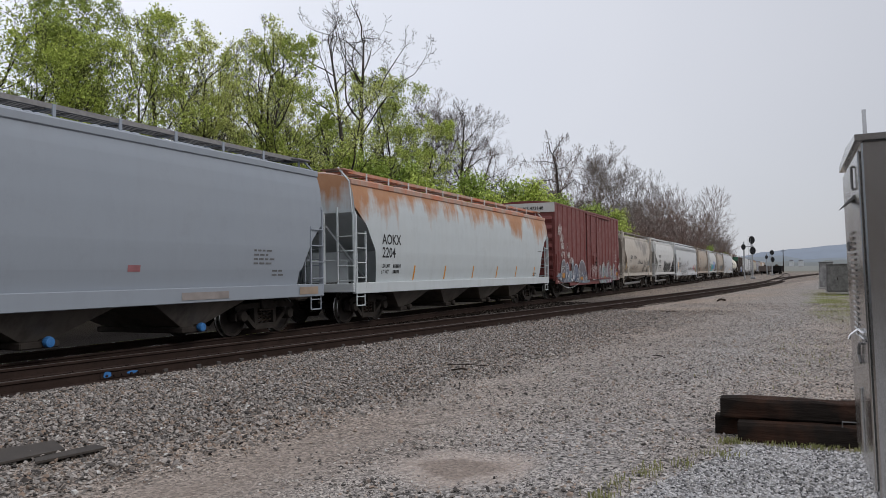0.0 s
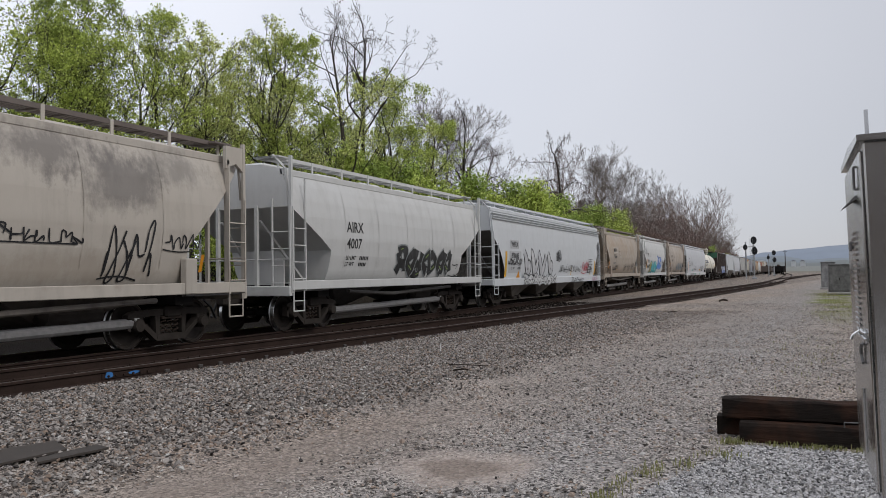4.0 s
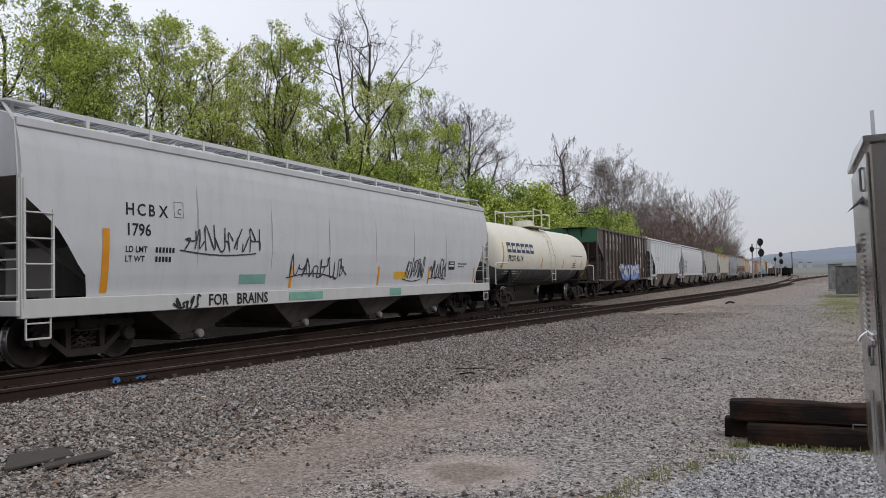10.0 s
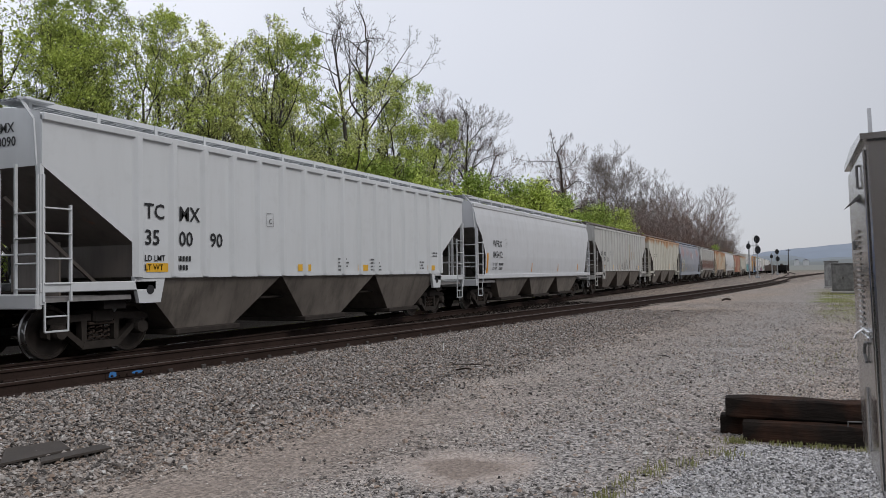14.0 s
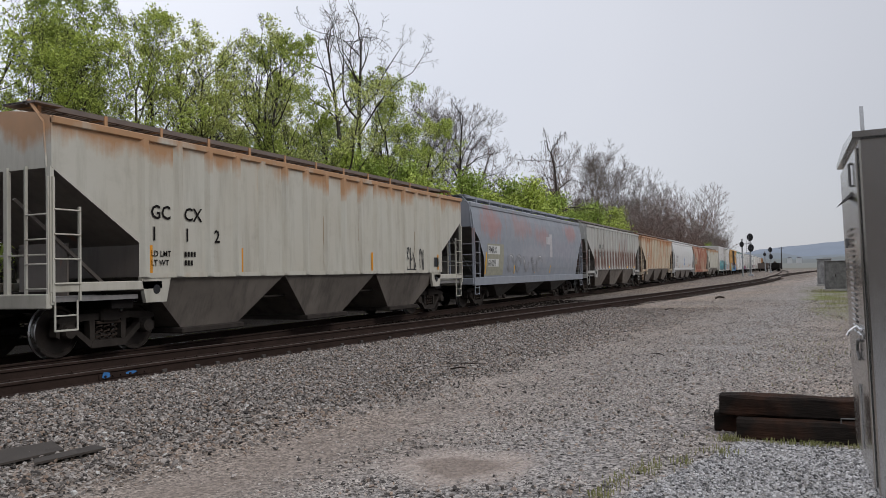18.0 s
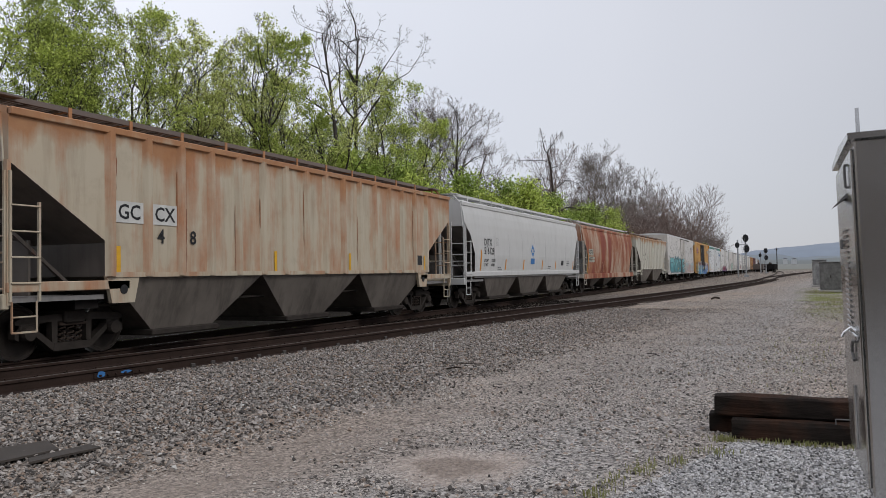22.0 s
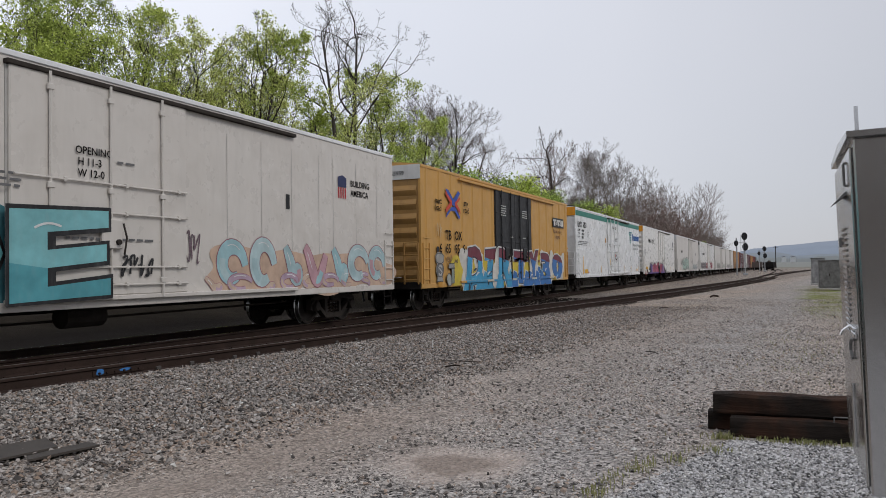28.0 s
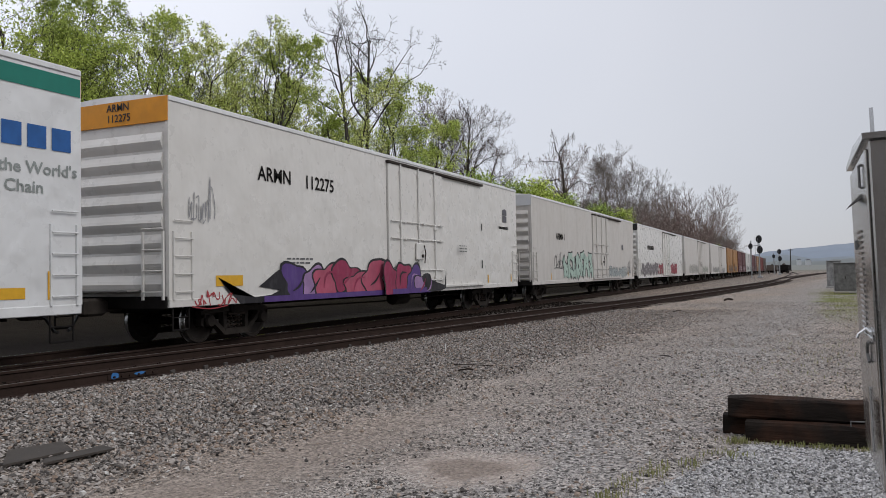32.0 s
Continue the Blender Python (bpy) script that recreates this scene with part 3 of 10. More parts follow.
# ---- marks on the sides ----
class Marks:
    """Flat painted marks that follow a car's near side."""

    def __init__(self, side, lift=0.008):
        self.side, self.lift, self.g = side, lift, Geo()

    def p(self, x, z, lift=0.0):
        return (x, -(self.side(z) + self.lift + lift), z)

    def rect(self, x0, x1, z0, z1, lift=0.0, slant=0.0):
        n = max(1, int((z1 - z0) / 0.18))
        for i in range(n):
            a, b = z0 + (z1 - z0) * i / n, z0 + (z1 - z0) * (i + 1) / n
            sa, sb = slant * (a - z0), slant * (b - z0)
            self.g.add([self.p(x0 + sa, a, lift), self.p(x1 + sa, a, lift), self.p(x1 + sb, b, lift), self.p(x0 + sb, b, lift)], [(0, 1, 2, 3)])
        return self

    def word(self, x, z, h, n, gap=0.3, wide=0.55):
        """n plain bars, the size of letters."""
        for i in range(n):
            x0 = x + i * h * (wide + gap)
            self.rect(x0, x0 + h * wide, z, z + h)
        return self

    def lines(self, x, z, rows, w, h=0.04, gap=0.055, rng=random.Random(7)):
        """Rows of small print too small to read."""
        for i in range(rows):
            x0 = x
            while x0 < x + w * rng.uniform(0.75, 1.0):
                q = rng.uniform(0.08, 0.22)
                self.rect(x0, x0 + q, z - i * (h + gap), z - i * (h + gap) + h)
                x0 += q + 0.05
        return self

    def ribbon(self, pts, w, lift=0.0, closed=False):
        pts = list(pts)
        n = len(pts)
        v = []
        for i in range(n):
            a = pts[i - 1] if (i or closed) else pts[i]
            b = pts[(i + 1) % n] if (i < n - 1 or closed) else pts[i]
            d = Vector((b[0] - a[0], b[1] - a[1]))
            d = d.normalized() if d.length > 1e-6 else Vector((1, 0))
            ww = w if not isinstance(w, (list, tuple)) else w[i]
            v += [self.p(pts[i][0] - d.y * ww, pts[i][1] + d.x * ww, lift + 0.00006 * i), self.p(pts[i][0] + d.y * ww, pts[i][1] - d.x * ww, lift + 0.00006 * i)]
        m = n if closed else n - 1
        self.g.add(v, [(2 * i, 2 * i + 1, (2 * i + 3) % (2 * n), (2 * i + 2) % (2 * n)) for i in range(m)])
        return self

    def poly(self, pts, lift=0.0):
        self.g.add([self.p(x, z, lift) for x, z in pts], [tuple(range(len(pts)))])
        return self

    def blob(self, pts, lift=0.0, rings=4):
        """A filled closed line, in rings so that it bends with the side."""
        cx, cz = sum(p[0] for p in pts) / len(pts), sum(p[1] for p in pts) / len(pts)
        n = len(pts)
        v = [self.p(cx, cz, lift)]
        f = []
        for k in range(1, rings + 1):
            s = k / rings
            v += [self.p(cx + (x - cx) * s, cz + (z - cz) * s, lift) for x, z in pts]
        f += [(0, 1 + i, 1 + (i + 1) % n) for i in range(n)]
        for k in range(rings - 1):
            a, b = 1 + k * n, 1 + (k + 1) * n
            f += [(a + i, b + i, b + (i + 1) % n, a + (i + 1) % n) for i in range(n)]
        self.g.add(v, f)
        return self

    def wide_text(self, x0, x1, z, h, txt):
        vs, fs = letters(txt)
        lo, hi = min(v[0] for v in vs), max(v[0] for v in vs)
        self.g.add([self.p(x0 + (x1 - x0) * (a - lo) / (hi - lo), z + b * h) for a, b in vs], fs)
        return self

    def text(self, x, z, h, txt):
        vs, fs = letters(txt)
        self.g.add([self.p(x + a * h, z + b * h) for a, b in vs], fs)
        return self

    def put(self, name, mat, car, label=""):
        if self.g.f:
            me = bpy.data.meshes.new(name)
            me.from_pydata(self.g.v, [], self.g.f)
            ob = part(name, me, mat, car, label)
            if name in ("small_print", "weight_stencil", "end_stencil"):
                tagged(ob, label, kind="stuff")


_letters = {}


def letters(txt):
    """Outlines of a line of lettering as faces, one unit high."""
    if txt not in _letters:
        c = bpy.data.curves.new("lettering", "FONT")
        c.body, c.resolution_u, c.offset = txt, 2, 0.016
        ob = new("lettering", c)
        bpy.context.view_layer.update()
        me = bpy.data.meshes.new_from_object(ob.evaluated_get(bpy.context.evaluated_depsgraph_get()))
        _letters[txt] = ([(v.co.x / 0.72, v.co.y / 0.72) for v in me.vertices], [tuple(p.vertices) for p in me.polygons])
        bpy.data.objects.remove(ob)
        bpy.data.meshes.remove(me)
    return _letters[txt]



_paints = {}


def spray(color):
    if color not in _paints:
        k = Nodes("spray_paint")
        a = k.noise(k.coords(), 2.5, 5)
        b = k.noise(k.coords((1, 1, 0.3)), 9, 5)
        c = k.mix(k.ramp(a, 0.35, 0.7), tuple(x * 0.72 for x in color), color)
        c = k.mix(k.math("MULTIPLY", k.ramp(b, 0.5, 0.8), 0.35), c, tuple(0.5 * x + 0.12 for x in color))
        _paints[color] = k.done(c, 0.5)
    return _paints[color]


def loop(rng, cx, cz, w, h, n=26, wob=0.10, square=3.2):
    pts = []
    ph = [rng.uniform(0, 6.28) for _ in range(3)]
    for i in range(n):
        t = 2 * math.pi * i / n
        c, s = math.cos(t), math.sin(t)
        r = (abs(c) ** square + abs(s) ** square) ** (-1 / square)
        r *= 1 + wob * (math.sin(2 * t + ph[0]) + 0.7 * math.sin(3 * t + ph[1]) + 0.5 * math.sin(5 * t + ph[2])) / 2
        pts.append((cx + w / 2 * r * c, cz + h / 2 * r * s))
    return pts


def clamped(pts, x0, x1, floor):
    """Keeps a painted form within the sheet it is on; floor: lowest height at a place along the car."""
    return [(min(max(x, x0), x1), max(z, floor(x))) for x, z in pts]


def bent(a, b, bow, n=7):
    """Points from a to b, bowed to one side."""
    dx, dz = b[0] - a[0], b[1] - a[1]
    return [(a[0] + dx * t - dz * bow * math.sin(math.pi * t), a[1] + dz * t + dx * bow * math.sin(math.pi * t)) for t in np.linspace(0, 1, n)]


def piece(car, side, seed, x0, x1, z0, z1, n, fill, edge, inner=None, back=None, width=0.035, wob=0.16, fills=None):
    """A sprayed piece: fat slanted strokes with an outline, a second colour in them and a cloud behind."""
    rng = random.Random(seed)
    m = max(1, int(n * 1.7 + 0.5))
    pitch, h = (x1 - x0) / m, z1 - z0
    step = pitch * (1.45 if m > 1 else 1.0)
    for i in range(m):
        xa = x0 + pitch * i - (step - pitch) / 2
        if back:
            Marks(side, 0.005 + 0.0004 * (i % 3)).blob(loop(rng, xa + step * 0.5, (z0 + z1) / 2, step * 1.15, h * 1.04, 30, 0.22, 4)).put("graffiti_cloud", spray(back), car, "sprayed cloud behind graffiti")
        lean = rng.uniform(-0.3, 0.3) * step
        jig = lambda q=0.09: rng.uniform(-q, q) * h
        lft, rgt = xa + step * 0.20, xa + step * 0.80
        strokes = [bent((lft - lean, z0 + h * 0.12 + jig()), (lft + lean, z1 - h * 0.12 + jig()), rng.uniform(-0.06, 0.06))]
        kind = rng.randrange(6)
        mid = z0 + h * rng.uniform(0.42, 0.58)
        if kind in (0, 3):
            strokes.append(bent((lft, z1 - h * 0.14), (lft, z0 + h * 0.14), 0.75 * step / h, 11))
        elif kind == 1:
            strokes += [bent((rgt + lean, z0 + h * 0.12 + jig()), (rgt - lean, z1 - h * 0.12 + jig()), 0.05), bent((lft, mid), (rgt, mid + jig(0.1)), 0.1)]
        elif kind == 2:
            strokes += [bent((lft, z1 - h * 0.16), (rgt, z1 - h * 0.14 + jig()), 0.08), bent((lft, mid), (rgt, z0 + h * 0.14), 0.08)]
        elif kind == 4:
            strokes += [bent((rgt, z1 - h * 0.14), (lft, mid), 0.25), bent((lft, mid), (rgt, z0 + h * 0.15), 0.25), bent((rgt, z0 + h * 0.15), (lft, z0 + h * 0.14), 0.2)]
        else:
            strokes += [bent((lft, z0 + h * 0.15), (rgt, z0 + h * 0.15 + jig()), 0.08), bent((rgt, z0 + h * 0.15), (rgt + lean, z1 - h * 0.14), 0.1)]
        if rng.random() < 0.5:
            strokes = [[(2 * xa + step - x, z) for x, z in p] for p in strokes]
        if rng.random() < 0.5:
            strokes = [[(x, z0 + z1 - z) for x, z in p] for p in strokes]
        w = min(step * 0.17, h * 0.14) * rng.uniform(0.9, 1.15)
        taper = lambda p, q: [q * (0.78 + 0.45 * abs(2 * k / (len(p) - 1) - 1)) for k in range(len(p))]
        lift = 0.0055 * (i % 2)
        out, body = Marks(side, 0.009 + lift), Marks(side, 0.012 + lift)
        for k, p in enumerate(strokes):
            out.ribbon(p, taper(p, w + width * 1.3), 0.0006 * k)
            body.ribbon(p, taper(p, w), 0.0006 * k)
        out.put("graffiti_outline", spray(edge), car)
        body.put("graffiti_letter", spray(fill), car, "sprayed graffiti letter")
        for c2 in (fills or []):
            p = strokes[rng.randrange(len(strokes))]
            k = rng.randrange(len(p) - 3)
            Marks(side, 0.0145 + lift).ribbon(p[k:k + 4], [w * q for q in (0.75, 0.9, 0.8, 0.4)]).put("graffiti_fade", spray(c2), car, "second sprayed colour")
        p = strokes[-1]
        Marks(side, 0.0152 + lift).ribbon([(x + w * 0.35, z + w * 0.2) for x, z in p[1:4]], width * 0.35).put("graffiti_stroke", spray(inner or edge), car)


def fat_letter(ch, x0, x1, z0, z1, fat, cut=None, upper=True):
    """One bulging letter as faces in the side's plane; cut: keep the part above or below this share of its height."""
    cu = bpy.data.curves.new("lettering", "FONT")
    cu.body, cu.resolution_u, cu.offset = ch, 3, fat
    ob = new("lettering", cu)
    bpy.context.view_layer.update()
    bm = bmesh.new()
    bm.from_mesh(bpy.data.meshes.new_from_object(ob.evaluated_get(bpy.context.evaluated_depsgraph_get())))
    bpy.data.objects.remove(ob)
    if ch == "I":
        bm.clear()
        for a, b, p, q in ((0.0, 1.0, 0.0, 0.2), (0.26, 0.74, 0.2, 0.5), (0.0, 1.0, 0.5, 0.7)):
            bm.faces.new([bm.verts.new(p3) for p3 in ((a, p, 0), (b, p, 0), (b, q, 0), (a, q, 0))])
    lo, hi = min(v.co.x for v in bm.verts), max(v.co.x for v in bm.verts)
    zl, zh = (0.0, 0.70) if ch == "-" else (min(v.co.y for v in bm.verts), max(v.co.y for v in bm.verts))
    for v in bm.verts:
        v.co.x = x0 + (x1 - x0) * (v.co.x - lo) / (hi - lo)
        v.co.y = z0 + (z1 - z0) * (v.co.y - zl) / (zh - zl) + 0.06 * math.sin(v.co.x * 2.3)
    if cut is not None:
        bmesh.ops.bisect_plane(bm, geom=bm.verts[:] + bm.edges[:] + bm.faces[:], plane_co=((x0 + x1) / 2, z0 + (z1 - z0) * cut, 0), plane_no=(0.12, 1, 0), clear_inner=upper, clear_outer=not upper)
    bm.verts.index_update()
    vs, fs = [(v.co.x, v.co.y) for v in bm.verts], [[v.index for v in f.verts] for f in bm.faces]
    bm.free()
    return vs, fs


def throw_up(car, side, seed, word, x0, x1, z0, z1, fill, edge, shade=None, back=None, fat=0.06, rim=0.05):
    """Bulging letters that overlap, each with a dark rim, a second tone in its foot, a shine and a cloud behind."""
    rng = random.Random(seed)
    pitch = (x1 - x0) / len(word)
    for i, ch in enumerate(word):
        a, b = x0 + pitch * i - pitch * 0.04, x0 + pitch * (i + 1) + pitch * 0.04
        lo, hi = z0 + rng.uniform(0, 0.06) * (z1 - z0), z1 - rng.uniform(0, 0.08) * (z1 - z0)
        if back:
            Marks(side, 0.004 + 0.0004 * (i % 3)).blob(loop(rng, (a + b) / 2, (z0 + z1) / 2 - 0.05, pitch * 1.25, (z1 - z0) * 1.12, 40, 0.3, 5)).put("graffiti_cloud", spray(back), car, "sprayed cloud behind graffiti")
        lift = 0.0008 * (i % 2)
        tones = [("graffiti_outline", rim, None, True, edge, 0.009), ("graffiti_letter", 0.0, None, True, fill, 0.013)]
        if shade:
            tones.append(("graffiti_fade", 0.0, rng.uniform(0.3, 0.48), False, shade, 0.0155))
        for name, grow, cut, up, col, up_by in tones:
            vs, fs = fat_letter(ch, a - grow, b + grow, lo - grow, hi + grow, fat + (0.035 if grow else 0.0), cut, up)
            m = Marks(side, up_by + lift)
            if fs:
                m.g.add([m.p(x, z) for x, z in vs], fs)
                m.put(name, spray(col), car, "sprayed graffiti letter")
        xs, zs = a + (b - a) * rng.uniform(0.15, 0.5), hi - (hi - lo) * rng.uniform(0.1, 0.3)
        Marks(side, 0.019).ribbon(bent((xs, zs), (xs + pitch * 0.28, zs + 0.04), 0.12), 0.018).put("graffiti_stroke", spray((0.72, 0.74, 0.74)), car, "white shine")


def swirls(car, side, seed, x0, x1, z0, z1, n, fills, edge, back=None, rim=0.03, fat=0.15):
    """A flowing piece: fat curling strokes, each rimmed, over a cloud."""
    rng = random.Random(seed)
    pitch, h = (x1 - x0) / n, z1 - z0
    if back:
        for k in range(3):
            Marks(side, 0.003 + 0.0006 * k).blob(loop(rng, x0 + (x1 - x0) * (k + 0.5) / 3, z0 + h * 0.34, (x1 - x0) * 0.40, h * 0.80, 60, 0.34, 4)).put("graffiti_cloud", spray(back), car, "sprayed cloud behind graffiti")
    for i in range(n):
        cx, cz = x0 + pitch * (i + 0.5), z0 + h * 0.5
        rx, rz = pitch * rng.uniform(0.38, 0.50), h * rng.uniform(0.34, 0.42)
        kind, turn = rng.randrange(4), rng.uniform(-0.3, 0.3)
        if kind == 0:
            pts = [(cx + rx * math.cos(t) * (1 - 0.06 * t), cz + rz * math.sin(t) * (1 - 0.04 * t)) for t in np.linspace(0.0 + turn, 5.4, 20)]
        elif kind == 1:
            pts = [(cx - rx + 2 * rx * t, cz + rz * 0.9 * math.cos(t * 5.2 + turn)) for t in np.linspace(0, 1, 20)]
        elif kind == 2:
            pts = [(cx + rx * 0.6 * math.cos(t), cz + rz * 0.45 + rz * 0.55 * math.sin(t)) for t in np.linspace(0.3, 4.7, 12)] + [(cx - rx * 0.5 + rx * 1.3 * math.sin(t), cz - rz * 0.1 - rz * 0.8 * (1 - math.cos(t)) / 1.4) for t in np.linspace(0.2, 2.2, 10)]
        else:
            pts = [(cx - rx * 0.5 + 1.2 * rx * t, cz + rz * (0.9 - 1.9 * t)) for t in np.linspace(0, 0.5, 8)] + [(cx + rx * (0.1 + 0.8 * math.sin(t)), cz - rz * 0.5 - rz * 0.42 * math.sin(2 * t)) for t in np.linspace(0, 3.0, 10)]
        for _ in range(3):
            pts = [pts[0]] + [((a[0] + 2 * b[0] + q[0]) / 4, (a[1] + 2 * b[1] + q[1]) / 4) for a, b, q in zip(pts, pts[1:], pts[2:])] + [pts[-1]]
        w = [h * fat * (0.65 + 0.5 * math.sin(math.pi * k / (len(pts) - 1))) for k in range(len(pts))]
        lift = 0.0045 * (i % 2)
        Marks(side, 0.008 + lift).ribbon(pts, [q + rim for q in w]).put("graffiti_outline", spray(edge), car)
        Marks(side, 0.010 + lift).ribbon(pts, w).put("graffiti_letter", spray(fills[i % len(fills)]), car, "sprayed flowing graffiti stroke")
        half = len(pts) // 2
        Marks(side, 0.0115 + lift).ribbon(pts[half:half + 6], [q * 0.55 for q in w[half:half + 6]]).put("graffiti_fade", spray(fills[(i + 1) % len(fills)]), car, "second sprayed colour")
        Marks(side, 0.0125 + lift).ribbon([(x - h * 0.03, z + h * 0.04) for x, z in pts[3:8]], 0.010).put("graffiti_stroke", spray((0.72, 0.72, 0.72)), car, "white shine")


def tag(car, side, seed, x, z, w, h, color, width=0.014, n=5):
    """A quick run-on signature: each sign is a looped stroke through a few points of its own box."""
    rng = random.Random(seed)
    m = Marks(side, 0.016)
    step = w / n
    lean = rng.uniform(0.0, 0.25) * h
    for i in range(n):
        cx, big = x + step * i, rng.uniform(0.62, 1.0)
        grid = [(u, v) for u in (0.05, 0.5, 0.95) for v in (0.0, 0.5, 1.0)]
        rng.shuffle(grid)
        pts = []
        for u, v in sorted(grid[:rng.choice((4, 5, 5, 6))], key=lambda q: q[0] + rng.uniform(-0.45, 0.45)):
            pts.append((cx + step * 1.08 * (u + rng.uniform(-0.1, 0.1)) + lean * v, z + h * big * (v + rng.uniform(-0.08, 0.08))))
        fine = []
        for a in range(len(pts) - 1):
            for s in (0, 0.2, 0.4, 0.6, 0.8):
                p0, p1, p2, p3 = (pts[max(0, min(len(pts) - 1, a + q))] for q in (-1, 0, 1, 2))
                fine.append(tuple(0.5 * (2 * p1[j] + (p2[j] - p0[j]) * s + (2 * p0[j] - 5 * p1[j] + 4 * p2[j] - p3[j]) * s * s + (3 * p1[j] - p0[j] - 3 * p2[j] + p3[j]) * s ** 3) for j in (0, 1)))
        fine.append(pts[-1])
        m.ribbon(fine, [width * (0.55 + 0.35 * abs(math.sin(k * 0.7 + i))) for k in range(len(fine))])
    if w > 0.8:
        m.ribbon(bent((x - 0.05 * w, z - 0.06 * h), (x + w * rng.uniform(0.6, 1.0), z - 0.10 * h), rng.uniform(-0.08, 0.08), 9), width * 0.6)
    m.put("graffiti_tag", spray(color), car, "scrawled tag")


# ---- hopper cars ----
PROFILES = {
    # half width at each height above the rail, from the sill to the eave and over the roof
    "smooth": [(1.50, 1.12), (1.56, 1.5), (1.60, 2.0), (1.60, 2.7), (1.575, 3.2), (1.53, 3.55), (1.46, 3.80), (1.44, 3.95), (1.36, 4.00), (1.0, 4.10), (0.5, 4.16), (0.0, 4.18)],
    "round": [(1.30, 1.15), (1.45, 1.45), (1.55, 1.85), (1.60, 2.3), (1.585, 2.8), (1.53, 3.2), (1.43, 3.55), (1.33, 3.78), (1.30, 3.90), (1.22, 3.93), (0.8, 4.02), (0.4, 4.06), (0.0, 4.07)],
    "flat": [(1.60, 1.37), (1.60, 2.1), (1.60, 3.0), (1.60, 3.93), (1.56, 3.99), (1.2, 4.08), (0.6, 4.15), (0.0, 4.17)],
    "wood": [(1.60, 1.02), (1.60, 2.1), (1.60, 3.1), (1.60, 4.05), (1.58, 4.09), (1.2, 4.13), (0.6, 4.17), (0.0, 4.19)],
}


def side_of(shape, off=0.0):
    pr = PROFILES[shape]
    top = [p for p in pr if p[0] > 1.2]
    zs, ys = [p[1] for p in top], [p[0] for p in top]
    return lambda z: float(np.interp(z, zs, ys)) + off


def hopper_shell(shape, hl, zc, zd, inset, cut=None):
    """The body's skin, in three parts: sides, ends and roof."""
    pr = PROFILES[shape]
    zz = sorted({p[1] for p in pr} | {zc, zd})
    if shape in ("smooth", "round"):
        zz = sorted(set(zz) | {round(z, 3) for z in np.linspace(pr[0][1], 3.7, 15)})
    zs, ys = [p[1] for p in pr], [p[0] for p in pr]
    pts = [(float(np.interp(z, zs, ys)), z) for z in zz]
    reach = lambda z: hl - 0.03 if z >= zc else (hl - inset if z <= zd else hl - 0.03 - (zc - z) / (zc - zd) * (inset - 0.03))
    flank = reach
    if cut:
        # the side sheets reach further out than the slope sheets between them
        cz, ci = cut
        flank = lambda z: hl - 0.03 - ci * float(np.interp(z, [1.1, 1.5, cz - 1.15, cz - 0.45, cz], [1.06, 1.0, 0.92, 0.5, 0.0]))
    eave = max(p[1] for p in pr if p[0] > 1.28)
    n = 9
    both, caps, highs, roof = [], [], [], Geo()
    for s in (-1, 1):
        sides, slopes, uprights = Geo(), Geo(), Geo()
        both.append(sides)
        caps.append(slopes)
        highs.append(uprights)
        for (ya, za), (yb, zb) in zip(pts, pts[1:]):
            g = sides if zb <= eave + 1e-6 else roof
            ra, rb = flank(za), flank(zb)
            for k in range(n):
                q = lambda r, i: -r + 2 * r * i / n
                g.add([(q(ra, k), s * ya, za), (q(ra, k + 1), s * ya, za), (q(rb, k + 1), s * yb, zb), (q(rb, k), s * yb, zb)], [(0, 1, 2, 3)])
        for (ya, za), (yb, zb) in zip(pts, pts[1:]):
            ra, rb = reach(za), reach(zb)
            (uprights if za >= zc - 1e-6 else slopes).add([(s * ra, -ya, za), (s * ra, ya, za), (s * rb, yb, zb), (s * rb, -yb, zb)], [(0, 1, 2, 3)])
    return both, caps, highs, roof


# slope sheet colour holds both grime and the shade under the car's end
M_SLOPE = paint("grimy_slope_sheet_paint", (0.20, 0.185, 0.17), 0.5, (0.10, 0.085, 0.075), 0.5)


